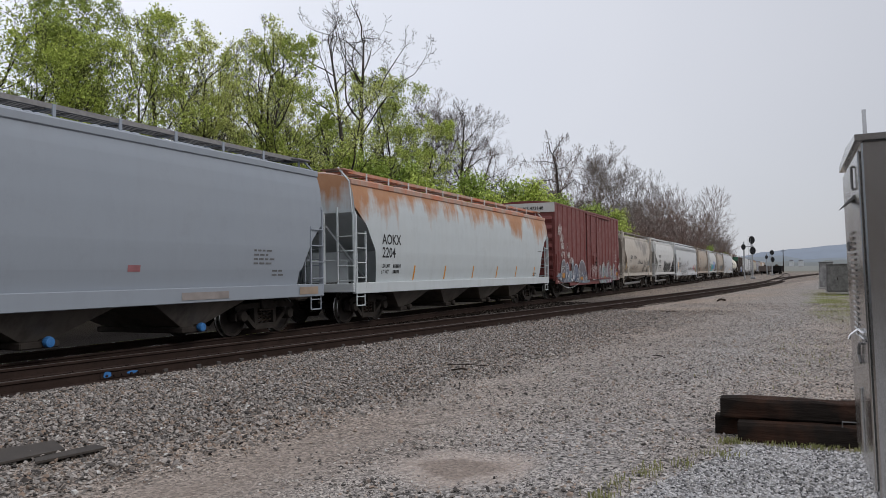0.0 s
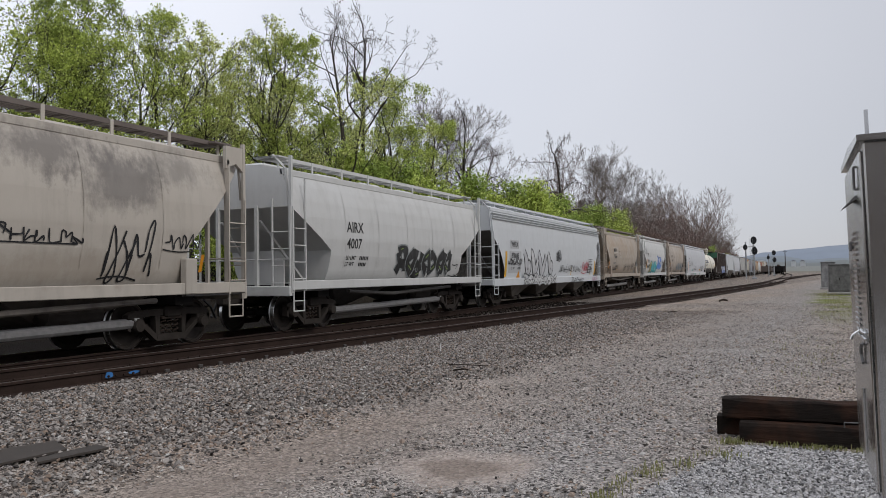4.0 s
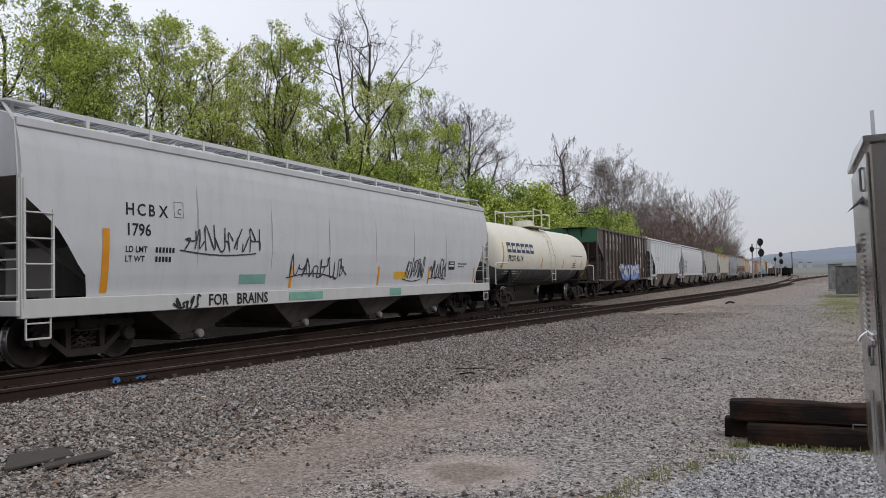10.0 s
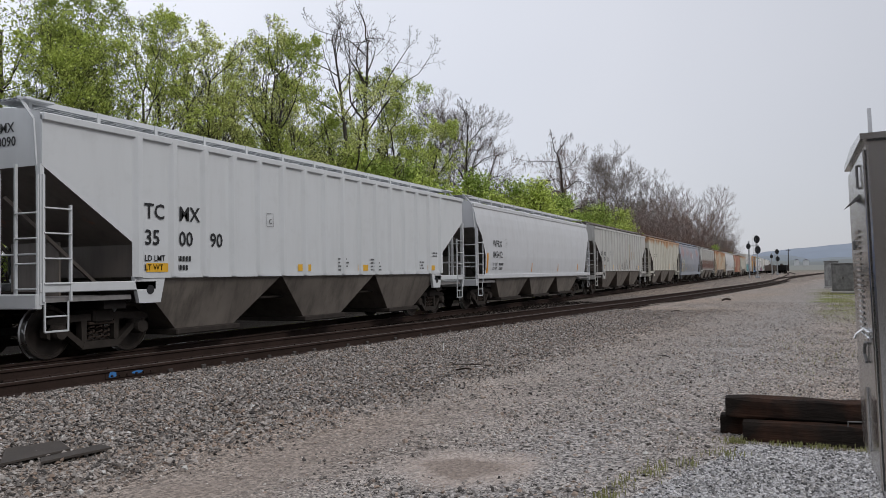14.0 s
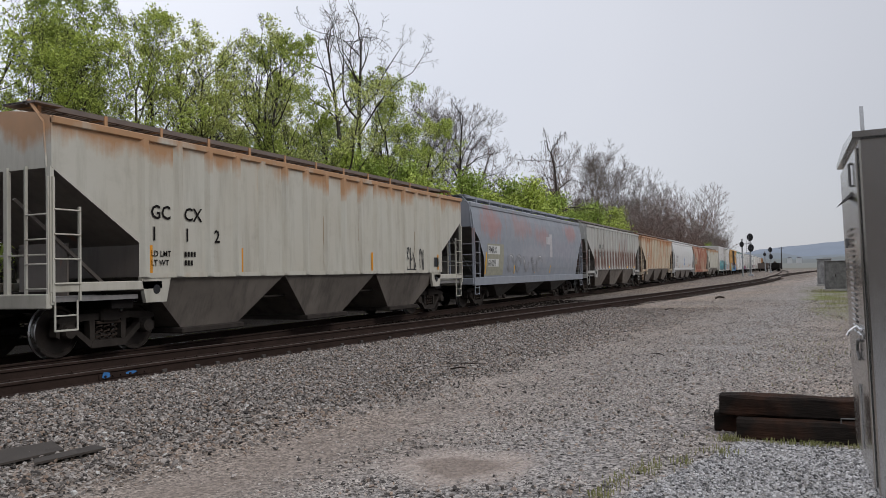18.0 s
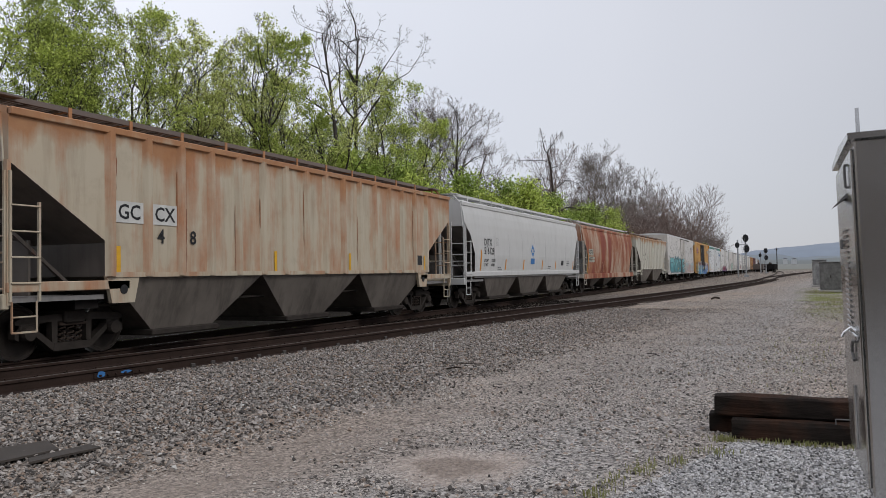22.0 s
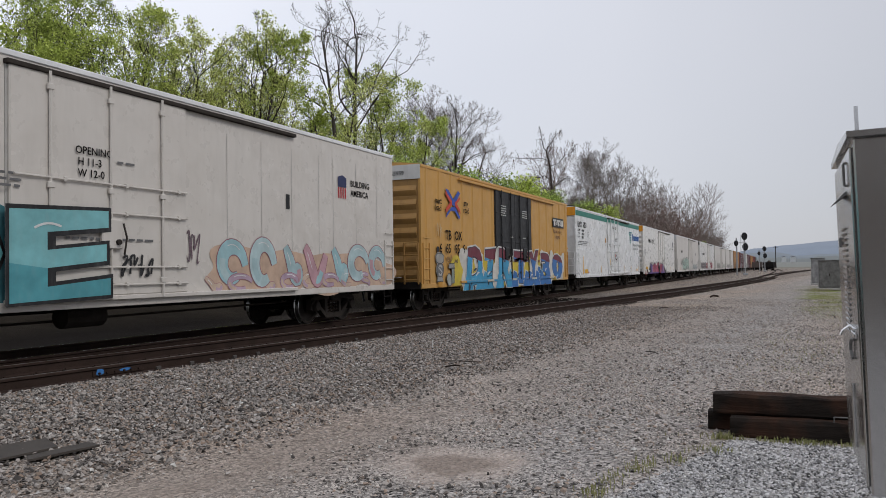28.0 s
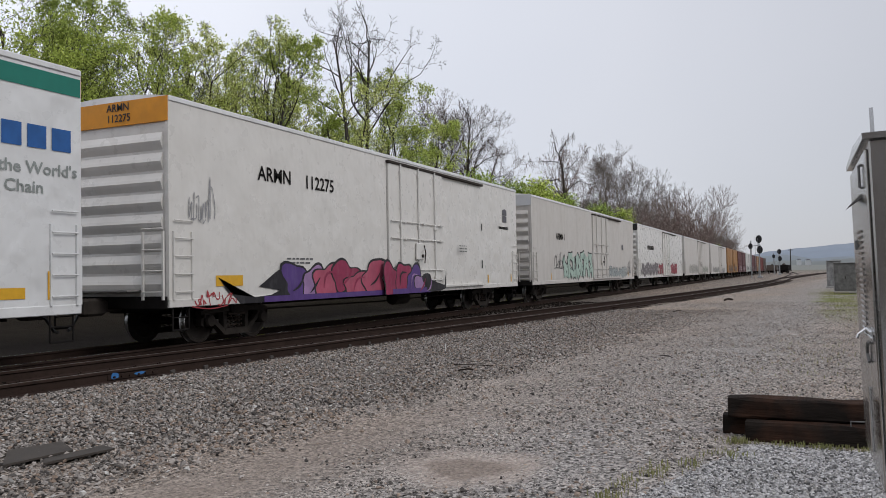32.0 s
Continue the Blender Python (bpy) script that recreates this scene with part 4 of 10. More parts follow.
def hopper_car(label, x0, x1, shape, coat, roof=None, ends=None, sill=None, gear=None, bays=3, zc=3.05, zd=2.05, inset=2.1, pitch=1.05, valve=None, ribs=0, board=True, bay_coat=None, board_coat=None, small=False, cut=None, sill_z=None):
    l = x1 - x0
    hl = l / 2
    car = thing("hopper_car", label, "railway car", "cars of the freight train")
    side = side_of(shape)
    s_geo, e_geo, u_geo, r_geo = hopper_shell(shape, hl, zc, zd, inset, (cut or (3.2, 1.2)) if shape == "smooth" else None)
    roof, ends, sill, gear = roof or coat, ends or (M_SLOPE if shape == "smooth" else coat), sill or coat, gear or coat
    sm = shape in ("smooth", "round")
    for q in range(2):
        part("side_sheet", s_geo[q], coat, car, smooth=sm)
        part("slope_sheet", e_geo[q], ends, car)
        part("end_sheet", u_geo[q], coat, car)
    part("roof", r_geo, roof, car, smooth=True)
    zb = PROFILES[shape][0][1]
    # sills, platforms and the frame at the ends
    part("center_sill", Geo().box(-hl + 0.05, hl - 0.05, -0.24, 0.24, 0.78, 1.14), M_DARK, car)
    for s in (-1, 1):
        if shape == "wood":
            part("side_sill", Geo().box(-hl, hl, s * 1.60 - 0.05, s * 1.60 + 0.05, 0.98, 1.10), sill, car)
        elif shape != "flat":
            part("side_sill", Geo().bevel_box(-hl, hl, s * 1.56 - 0.06, s * 1.56 + 0.06, sill_z[0] if sill_z else 0.84 if not small else 1.02, sill_z[1] if sill_z else 1.14 if not small else 1.24, 0.012), sill, car)
        else:
            for q in (-1, 1):
                part("end_sill", Geo().bevel_box(min(q * (hl - inset - 0.5), q * hl), max(q * (hl - inset - 0.5), q * hl), s * 1.56 - 0.05, s * 1.56 + 0.05, 1.14, 1.30, 0.012), sill, car)
                xx = q * (hl - inset - 0.35)
                part("jacking_pad", Geo().prism([(xx - 0.38, 1.38), (xx + 0.38, 1.38), (xx + 0.26, 0.90), (xx - 0.26, 0.90)], s * 1.57 - 0.04, s * 1.57 + 0.04), sill, car)
                part("jacking_hole", Geo().lathe([(0.085, -0.05), (0.085, 0.05)], 0, "y", 12, (xx, s * 1.575, 1.14)), M_BLACK, car)
    for q in (-1, 1):
        part("end_platform", Geo().box(min(q * (hl - inset), q * hl), max(q * (hl - inset), q * hl), -1.5, 1.5, 0.98, 1.06), M_GRATE, car)
        part("end_beam", Geo().bevel_box(q * hl - 0.06, q * hl + 0.06, -1.58, 1.58, 0.88, 1.12, 0.015), gear, car)
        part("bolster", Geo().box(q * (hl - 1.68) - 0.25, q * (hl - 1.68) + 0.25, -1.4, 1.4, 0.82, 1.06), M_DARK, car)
        for s in (-1, 1):
            part("end_post", Geo().box(q * (hl - 0.03) - 0.04, q * (hl - 0.03) + 0.04, s * 0.58 - 0.04, s * 0.58 + 0.04, 1.06, zc + 0.05), gear, car)
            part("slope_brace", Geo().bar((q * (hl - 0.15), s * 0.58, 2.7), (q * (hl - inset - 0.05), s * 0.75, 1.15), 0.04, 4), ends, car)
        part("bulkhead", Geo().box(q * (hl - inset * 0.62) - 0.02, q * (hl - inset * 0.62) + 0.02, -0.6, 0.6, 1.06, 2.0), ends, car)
        part("grab_rail", Geo().bar((q * (hl - 0.02), -1.5, 1.75), (q * (hl - 0.02), 1.5, 1.75), 0.016), gear, car)
        for s in (-1, 1):
            part("corner_post", Geo().box(q * (hl - 0.04) - 0.036, q * (hl - 0.04) + 0.036, s * 1.56 - 0.036, s * 1.56 + 0.036, 0.95, max(zc + 0.02, 3.0) if not small else 4.2), gear, car)
            ladder(car, gear, q * (hl - 0.05), s * 1.60, 1.0, 3.0, 2.55 if not small else 3.7, width=0.52, rungs=4 if not small else 4, first=1.28)
            stirrup(car, gear, q * (hl - 0.32), s * 1.58, 1.0)
        ladder(car, gear, q * (hl + 0.0), -1.55, 1.0, 3.0, 3.2, side=False, width=0.5, rungs=4)
    # hopper bays with outlets
    room = 2 * (hl - inset) - 0.1
    w = room / bays
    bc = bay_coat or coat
    ztop = zb if shape in ("flat", "wood") else sill_z[0] + 0.05 if sill_z else 1.0
    for i in range(bays):
        cx = -room / 2 + w * (i + 0.5)
        if shape == "flat":
            zbot, ht, hb, yt, yb = 0.36, w * 0.50, w * 0.20, 1.57, 1.25
        elif shape == "wood":
            zbot, ht, hb, yt, yb = 0.36, w * 0.48, 0.35, 1.5, 0.6
        else:
            zbot, ht, hb, yt, yb = 0.34, w * 0.47, 0.30, 1.48, 1.05
            if sill_z:
                zbot, ht, hb, yt, yb = 0.36, w * 0.50, w * 0.27, 1.5, 1.28
            if small:
                zbot, ht, yt, yb = 0.52, w * 0.36, 1.2, 0.5
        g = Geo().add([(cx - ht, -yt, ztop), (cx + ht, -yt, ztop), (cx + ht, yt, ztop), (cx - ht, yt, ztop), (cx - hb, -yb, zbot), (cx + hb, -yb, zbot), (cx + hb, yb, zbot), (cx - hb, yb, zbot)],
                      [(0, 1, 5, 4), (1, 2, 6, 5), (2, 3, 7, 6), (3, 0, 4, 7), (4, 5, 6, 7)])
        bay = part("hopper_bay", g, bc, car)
        part("outlet_gate", Geo().bevel_box(cx - hb - 0.08, cx + hb + 0.08, -yb - 0.12, yb + 0.12, zbot - 0.12, zbot, 0.02), M_STEEL, bay)
        if valve:
            part("outlet_cap", Geo().lathe([(0.05, -0.05), (0.085, -0.04), (0.095, 0.0), (0.095, 0.04), (0.07, 0.09)], 0, "y", 14, (cx + 0.1, -1.24, zbot - 0.02)), valve, bay, "outlet pipe cap")
            part("outlet_pipe", Geo().bar((cx + 0.1, -1.2, zbot - 0.02), (cx + 0.1, 1.2, zbot - 0.02), 0.06, 8), M_STEEL, bay)
    if small:
        part("brake_pipe", Geo().path([(-hl + 3.0, -1.35, 0.92), (-0.6, -1.38, 0.80), (0.9, -1.36, 0.84), (hl - 2.4, -1.35, 0.92)], 0.055, 8), bc, car)
        part("air_reservoir", Geo().lathe([(0.02, -0.65), (0.20, -0.58), (0.22, 0), (0.20, 0.58), (0.02, 0.65)], 0, "x", 12, (hl * 0.35, -0.9, 0.75)), M_STEEL, car)
        part("unloading_pipe", Geo().bar((-hl + 2.7, -1.0, 0.42), (hl - 2.6, -1.0, 0.50), 0.10, 10), M_GRATE, car)
        part("pipe_cap", Geo().lathe([(0.13, -0.06), (0.13, 0.06)], 0, "x", 12, (hl - 2.6, -1.0, 0.50)), M_WHITE, car)
    else:
        part("brake_pipe", Geo().path([(-hl + 2.2, -1.1, 0.86), (hl - 2.2, -1.1, 0.88)], 0.03, 6), M_STEEL, car)
    # ribs
    if ribs:
        hat = [(-0.125, 0.0), (-0.10, -0.014), (-0.075, -0.062), (-0.05, -0.08), (0.05, -0.08), (0.075, -0.062), (0.10, -0.014), (0.125, 0.0)]
        rib = Geo()
        n_hat = len(hat)
        rib.add([(x, y, z) for z in (zb, 3.90) for x, y in hat], [(q, q + 1, q + 1 + n_hat, q + n_hat) for q in range(n_hat - 1)] + [tuple(range(n_hat)), tuple(range(n_hat, 2 * n_hat))])
        rib = rib.mesh("rib", True)
        for i in range(ribs):
            x = -(hl - inset) + 0.06 + (2 * (hl - inset) - 0.12) * i / (ribs - 1)
            part("rib", rib, coat, car, at=(x, -1.60, 0))
            part("rib", rib, coat, car, at=pose(x, 1.60, 0, 0, 0, 180))
        for s in (-1, 1):
            part("side_plate", Geo().bevel_box(-hl + 0.03, hl - 0.03, s * 1.61 - 0.05, s * 1.61 + 0.05, 3.86, 3.98, 0.012), coat, car)
            part("bottom_chord", Geo().box(-(hl - inset), hl - inset, s * 1.60 - 0.03, s * 1.60 + 0.03, zb - 0.02, zb + 0.07), coat, car)
    elif shape == "smooth":
        for s in (-1, 1):
            part("eave_rail", Geo().bevel_box(-hl + 0.03, hl - 0.03, s * 1.44 - 0.05, s * 1.44 + 0.035, 3.82, 3.97, 0.015), roof, car)
    elif shape == "round":
        for s in (-1, 1):
            part("eave_rail", Geo().bevel_box(-hl + 0.03, hl - 0.03, s * 1.30 - 0.05, s * 1.30 + 0.045, 3.76, 3.92, 0.015), roof, car)
        for i in range(5):
            x = (i - 2) * (hl - inset) * 0.42
            g = Geo()
            zz = np.linspace(1.3, 3.74, 9)
            for a, b in zip(zz, zz[1:]):
                g.add([(x - 0.012, -(side(a) + 0.012), a), (x + 0.012, -(side(a) + 0.012), a), (x + 0.012, -(side(b) + 0.012), b), (x - 0.012, -(side(b) + 0.012), b)], [(0, 1, 2, 3)])
            part("weld_seam", g, coat, car)
    # hatches and running boards on the roof
    ztop = 4.17 if shape != "round" else 4.07
    hatch = Geo().bevel_box(-0.62, 0.62, -0.34, 0.34, 0.0, 0.14, 0.04).mesh("hatch")
    nh = max(4, int(l / 2.1))
    if shape != "wood":
        for i in range(nh):
            part("hatch", hatch, roof, car, at=(-hl + l * (i + 0.5) / nh, 0, ztop - 0.02))
    if board:
        zbd = 4.24 if shape != "round" else 4.20
        lb = hl - 0.02
        bm = board_coat or coat
        for s in (-1, 1):
            g = Geo()
            for k in range(5):
                y = s * (0.55 + 0.11 * k)
                g.box(-lb, lb, y - 0.035, y + 0.035, zbd, zbd + 0.035)
            for k in range(int(l / 0.6)):
                x = -lb + 0.3 + k * 0.6
                g.box(x - 0.02, x + 0.02, min(s * 0.52, s * 1.03), max(s * 0.52, s * 1.03), zbd - 0.02, zbd)
            g.box(-lb, lb, s * 1.045 - 0.012, s * 1.045 + 0.012, zbd - 0.03, zbd + 0.06)
            part("running_board", g, bm, car, "weathered roof walkway grating")
            for q in (-1, 1):
                part("cross_board", Geo().box(min(q * lb, q * (lb - 0.55)), max(q * lb, q * (lb - 0.55)), min(s * 0.5, s * 1.25), max(s * 0.5, s * 1.25), zbd - 0.004, zbd + 0.03), bm, car)
        n = int(l / pitch / 1.35) + 1
        br = Geo().box(-0.035, 0.035, -0.012, 0.012, 3.98 if shape != "round" else 3.88, zbd + 0.06).box(-0.02, 0.02, 0.0, 0.5, zbd - 0.03, zbd - 0.005).mesh("bracket")
        for i in range(n):
            x = -hl + 0.25 + (l - 0.5) * i / (n - 1)
            part("bracket", br, gear, car, at=(x, -1.06, 0))
            part("bracket", br, gear, car, at=pose(x, 1.06, 0, 0, 0, 180))
        for q in (-1, 1):
            for s in (-1, 1):
                part("roof_grab", Geo().path([(q * (hl - 0.04), s * 1.50, 3.0), (q * (hl - 0.04), s * 1.42, 3.9), (q * (hl - 0.06), s * 1.05, zbd + 0.06)], 0.03, 5), gear, car)
    add_truck(car, -(hl - 1.68))
    add_truck(car, hl - 1.68)
    add_ends(car, l)
    return car, side, hl


# ---- boxcars ----
def rounded_roof(hl, w, z0, rise, over=0.02):
    g = Geo()
    ys = np.linspace(-w - over, w + over, 9)
    v, f = [], []
    for x in (-hl, hl):
        for y in ys:
            v.append((x, y, z0 + rise * (1 - (y / (w + over)) ** 2)))
        for y in ys:
            v.append((x, y, z0 - 0.05))
    n = len(ys)
    for i in range(n - 1):
        f += [(i, i + 1, 2 * n + i + 1, 2 * n + i), (n + i, 3 * n + i, 3 * n + i + 1, n + i + 1), (i, n + i, n + i + 1, i + 1), (2 * n + i, 2 * n + i + 1, 3 * n + i + 1, 3 * n + i)]
    f += [(0, 2 * n, 3 * n, n), (n - 1, 2 * n - 1, 4 * n - 1, 3 * n - 1)]
    return g.add(v, f)


def box_car(name, label, x0, x1, coat, roof, ends=None, low=0.80, top=4.82, rise=0.12, door=None, door_coat=None, ribs=(), cap=None, inset=2.35, plug=False, rail_x=None, end_ribs=7, track=None, skirt=None):
    """door: (left, right) along the car; ribs: places of posts on the side; cap: colour of the ends' top."""
    l = x1 - x0
    hl = l / 2
    car = thing(name, label, "railway car", "cars of the freight train")
    ends = ends or coat
    w = 1.56
    for s in (-1, 1):
        part("side_wall", Geo().box(-hl, hl, s * w - 0.04, s * w + 0.04, low + 0.12, top), coat, car)
        part("side_sill", Geo().bevel_box(-hl, hl, s * (w + 0.01) - 0.045, s * (w + 0.01) + 0.045, low, low + 0.16, 0.012), coat, car)
        if skirt:
            sk = Geo().prism([(skirt[0], skirt[2]), (skirt[1], skirt[2]), (skirt[1] + 0.12, low), (skirt[0] - 0.12, low)], s * (w + 0.01) - 0.03, s * (w + 0.01) + 0.03)
            part("side_skirt", sk, coat, car, "deep sill between the trucks")
        part("top_chord", Geo().bevel_box(-hl, hl, s * (w + 0.02) - 0.045, s * (w + 0.02) + 0.04, top - 0.10, top, 0.012), roof, car)
    part("roof", rounded_roof(hl, w, top, rise), roof, car, smooth=True)
    part("floor", Geo().box(-hl + 0.1, hl - 0.1, -w, w, low + 0.10, low + 0.26), M_DARK, car)
    part("center_sill", Geo().box(-hl + 0.3, hl - 0.3, -0.22, 0.22, low - 0.12, low + 0.1), M_DARK, car)
    for q in (-1, 1):
        e = part("end_wall", Geo().box(min(q * (hl - 0.10), q * (hl - 0.03)), max(q * (hl - 0.10), q * (hl - 0.03)), -w + 0.04, w - 0.04, low + 0.05, top), ends, car)
        zt = top - 0.55
        for k in range(end_ribs):
            z = low + 0.45 + (zt - low - 0.75) * k / (end_ribs - 1)
            g = Geo().prism([(0, -0.17), (0.05, -0.06), (0.07, 0.0), (0.05, 0.06), (0, 0.17)], -w + 0.12, w - 0.12)
            g.v = [(q * (hl - 0.03 + x), y, z + zz) for x, y, zz in g.v]
            part("end_rib", g, ends, e)
        if cap:
            part("end_cap", Geo().box(min(q * (hl - 0.03), q * (hl + 0.012)), max(q * (hl - 0.03), q * (hl + 0.012)), -w - 0.035, w + 0.035, top - 0.48, top - 0.006), cap, e, "coloured band across the end's top")
        part("end_sill", Geo().bevel_box(q * (hl - 0.02) - 0.06, q * (hl - 0.02) + 0.06, -w, w, low - 0.02, low + 0.22, 0.015), M_DARK, car)
        part("bolster", Geo().box(q * (hl - inset) - 0.3, q * (hl - inset) + 0.3, -1.3, 1.3, low - 0.02, low + 0.12), M_DARK, car)
        for s in (-1, 1):
            ladder(car, coat, q * (hl - 0.10), s * (w + 0.06), low + 0.15, 2.25, 2.25, width=0.5, rungs=5, first=low + 0.3, gap=0.34)
            stirrup(car, M_DARK, q * (hl - 0.35), s * w, low + 0.05)
        ladder(car, ends, q * (hl + 0.06), -w + 0.05, low + 0.15, 2.25, 2.25, side=False, width=0.5, rungs=4, first=low + 0.3)
        part("cross_platform", Geo().box(min(q * hl, q * (hl + 0.35)), max(q * hl, q * (hl + 0.35)), -0.9, 0.9, 1.12, 1.15), M_GRATE, car)
    if len(ribs):

        section = [(-0.11, 0.0), (-0.085, -0.012), (-0.055, -0.014), (-0.035, -0.036), (0.035, -0.036), (0.055, -0.014), (0.085, -0.012), (0.11, 0.0)]
        rib = Geo()
        rib.v = [(a, b, z) for z in (low + 0.16, top - 0.1) for a, b in section]
        rib.f = [(i, i + 1, i + 9, i + 8) for i in range(7)] + [tuple(range(7, -1, -1)), tuple(range(8, 16))]
        rib = rib.mesh("side_post")
        for x in ribs:
            part("side_post", rib, coat, car, at=(x, -w - 0.04, 0))
            part("side_post", rib, coat, car, at=pose(x, w + 0.04, 0, 0, 0, 180))
    if door:
        a, b = door
        dc = door_coat or coat
        for s in (-1, 1):
            n = 2 if plug == "double" else 1
            for k in range(n):
                xa, xb = a + (b - a) * k / n + 0.01, a + (b - a) * (k + 1) / n - 0.01
                y0, y1 = sorted((s * (w + 0.045), s * (w + 0.11)))
                d = part("door", Geo().bevel_box(xa, xb, y0, y1, low + 0.2, top - 0.22, 0.02), dc, car)
                # dark frame added behind the door, standing in for its shaded gap
                y2, y3 = sorted((s * (w + 0.041), s * (w + 0.06)))
                part("door_seal", Geo().box(xa - 0.035, xb + 0.035, y2, y3, low + 0.17, top - 0.19), M_JOINT if plug is True else M_BLACK, d)
                yy = s * (w + 0.12)
                for z in (low + 0.38, low + 0.69, low + 1.62, low + 2.12) if plug is True and s < 0 else ():
                    part("lock_bar", Geo().bar((xa + 0.04, yy + s * 0.035, z), (xb - 0.04, yy + s * 0.035, z), 0.019, 6), dc, d)
                    for i in range(3):
                        x = xa + (xb - xa) * (0.34 * i + 0.16 + 0.09)
                        part("bar_clip", Geo().bevel_box(x - 0.03, x + 0.03, min(yy, yy + s * 0.06), max(yy, yy + s * 0.06), z - 0.04, z + 0.04, 0.008), dc, d)
                for z in () if plug is True else (low + 0.7, low + 1.75, low + 2.9):
                    part("door_panel_rib", Geo().bevel_box(xa + 0.05, xb - 0.05, min(yy, yy - s * 0.03), max(yy, yy - s * 0.03) + 0.012, z - 0.04, z + 0.04, 0.01), dc, d)
                for share in (0.18, 0.5, 0.82) if plug is True else (0.25, 0.75):
                    x = xa + (xb - xa) * share
                    part("lock_rod", Geo().bar((x, yy + s * 0.03, low + 0.15), (x, yy + s * 0.03, top - 0.2), 0.026, 6), dc, d)
                    for z in (low + 0.45, low + 2.0, top - 0.45):
                        part("rod_guide", Geo().bevel_box(x - 0.06, x + 0.06, min(yy, yy + s * 0.06), max(yy, yy + s * 0.06), z - 0.05, z + 0.05, 0.01), dc, d)
                if s < 0:
                    xm = (xa + xb) / 2
                    part("lock_box", Geo().bevel_box(xm - 0.24, xm + 0.22, yy - 0.075, yy, low + 1.0, low + 1.52, 0.02), dc, d)
                    part("lock_wheel", Geo().lathe([(0.02, -0.05), (0.05, -0.05), (0.05, 0.0)], 0, "y", 10, (xm + 0.1, yy - 0.075, low + 1.12)), M_STEEL, d, "dark lock wheel")
                    part("lock_handle", Geo().path([(xm + 0.2, yy - 0.10, low + 1.45), (xm + 0.26, yy - 0.12, low + 1.2), (xm + 0.22, yy - 0.10, low + 0.9)], 0.018), M_STEEL, d, "dark lock handle")
            r0, r1 = rail_x or (a - 0.1, b + (b - a) + 0.1)
            y0, y1 = sorted((s * (w + 0.04), s * (w + 0.15)))
            part("door_track", Geo().bevel_box(r0, r1, y0, y1, top - 0.24, top - 0.16, 0.01), track or roof, car)
            part("door_sill_track", Geo().bevel_box(r0, r1, y0, y1, low + 0.12, low + 0.20, 0.01), coat, car)
    add_truck(car, -(hl - inset))
    add_truck(car, hl - inset)
    add_ends(car, l)
    part("brake_reservoir", Geo().lathe([(0.02, -0.5), (0.2, -0.44), (0.2, 0.44), (0.02, 0.5)], 0, "x", 12, (1.0, -0.7, 0.62)), M_STEEL, car)
    part("brake_rod", Geo().path([(-hl + 3.6, -0.5, 0.60), (0, -0.5, 0.55), (hl - 3.6, -0.5, 0.60)], 0.025), M_STEEL, car)
    return car, (lambda z: w + 0.045), hl


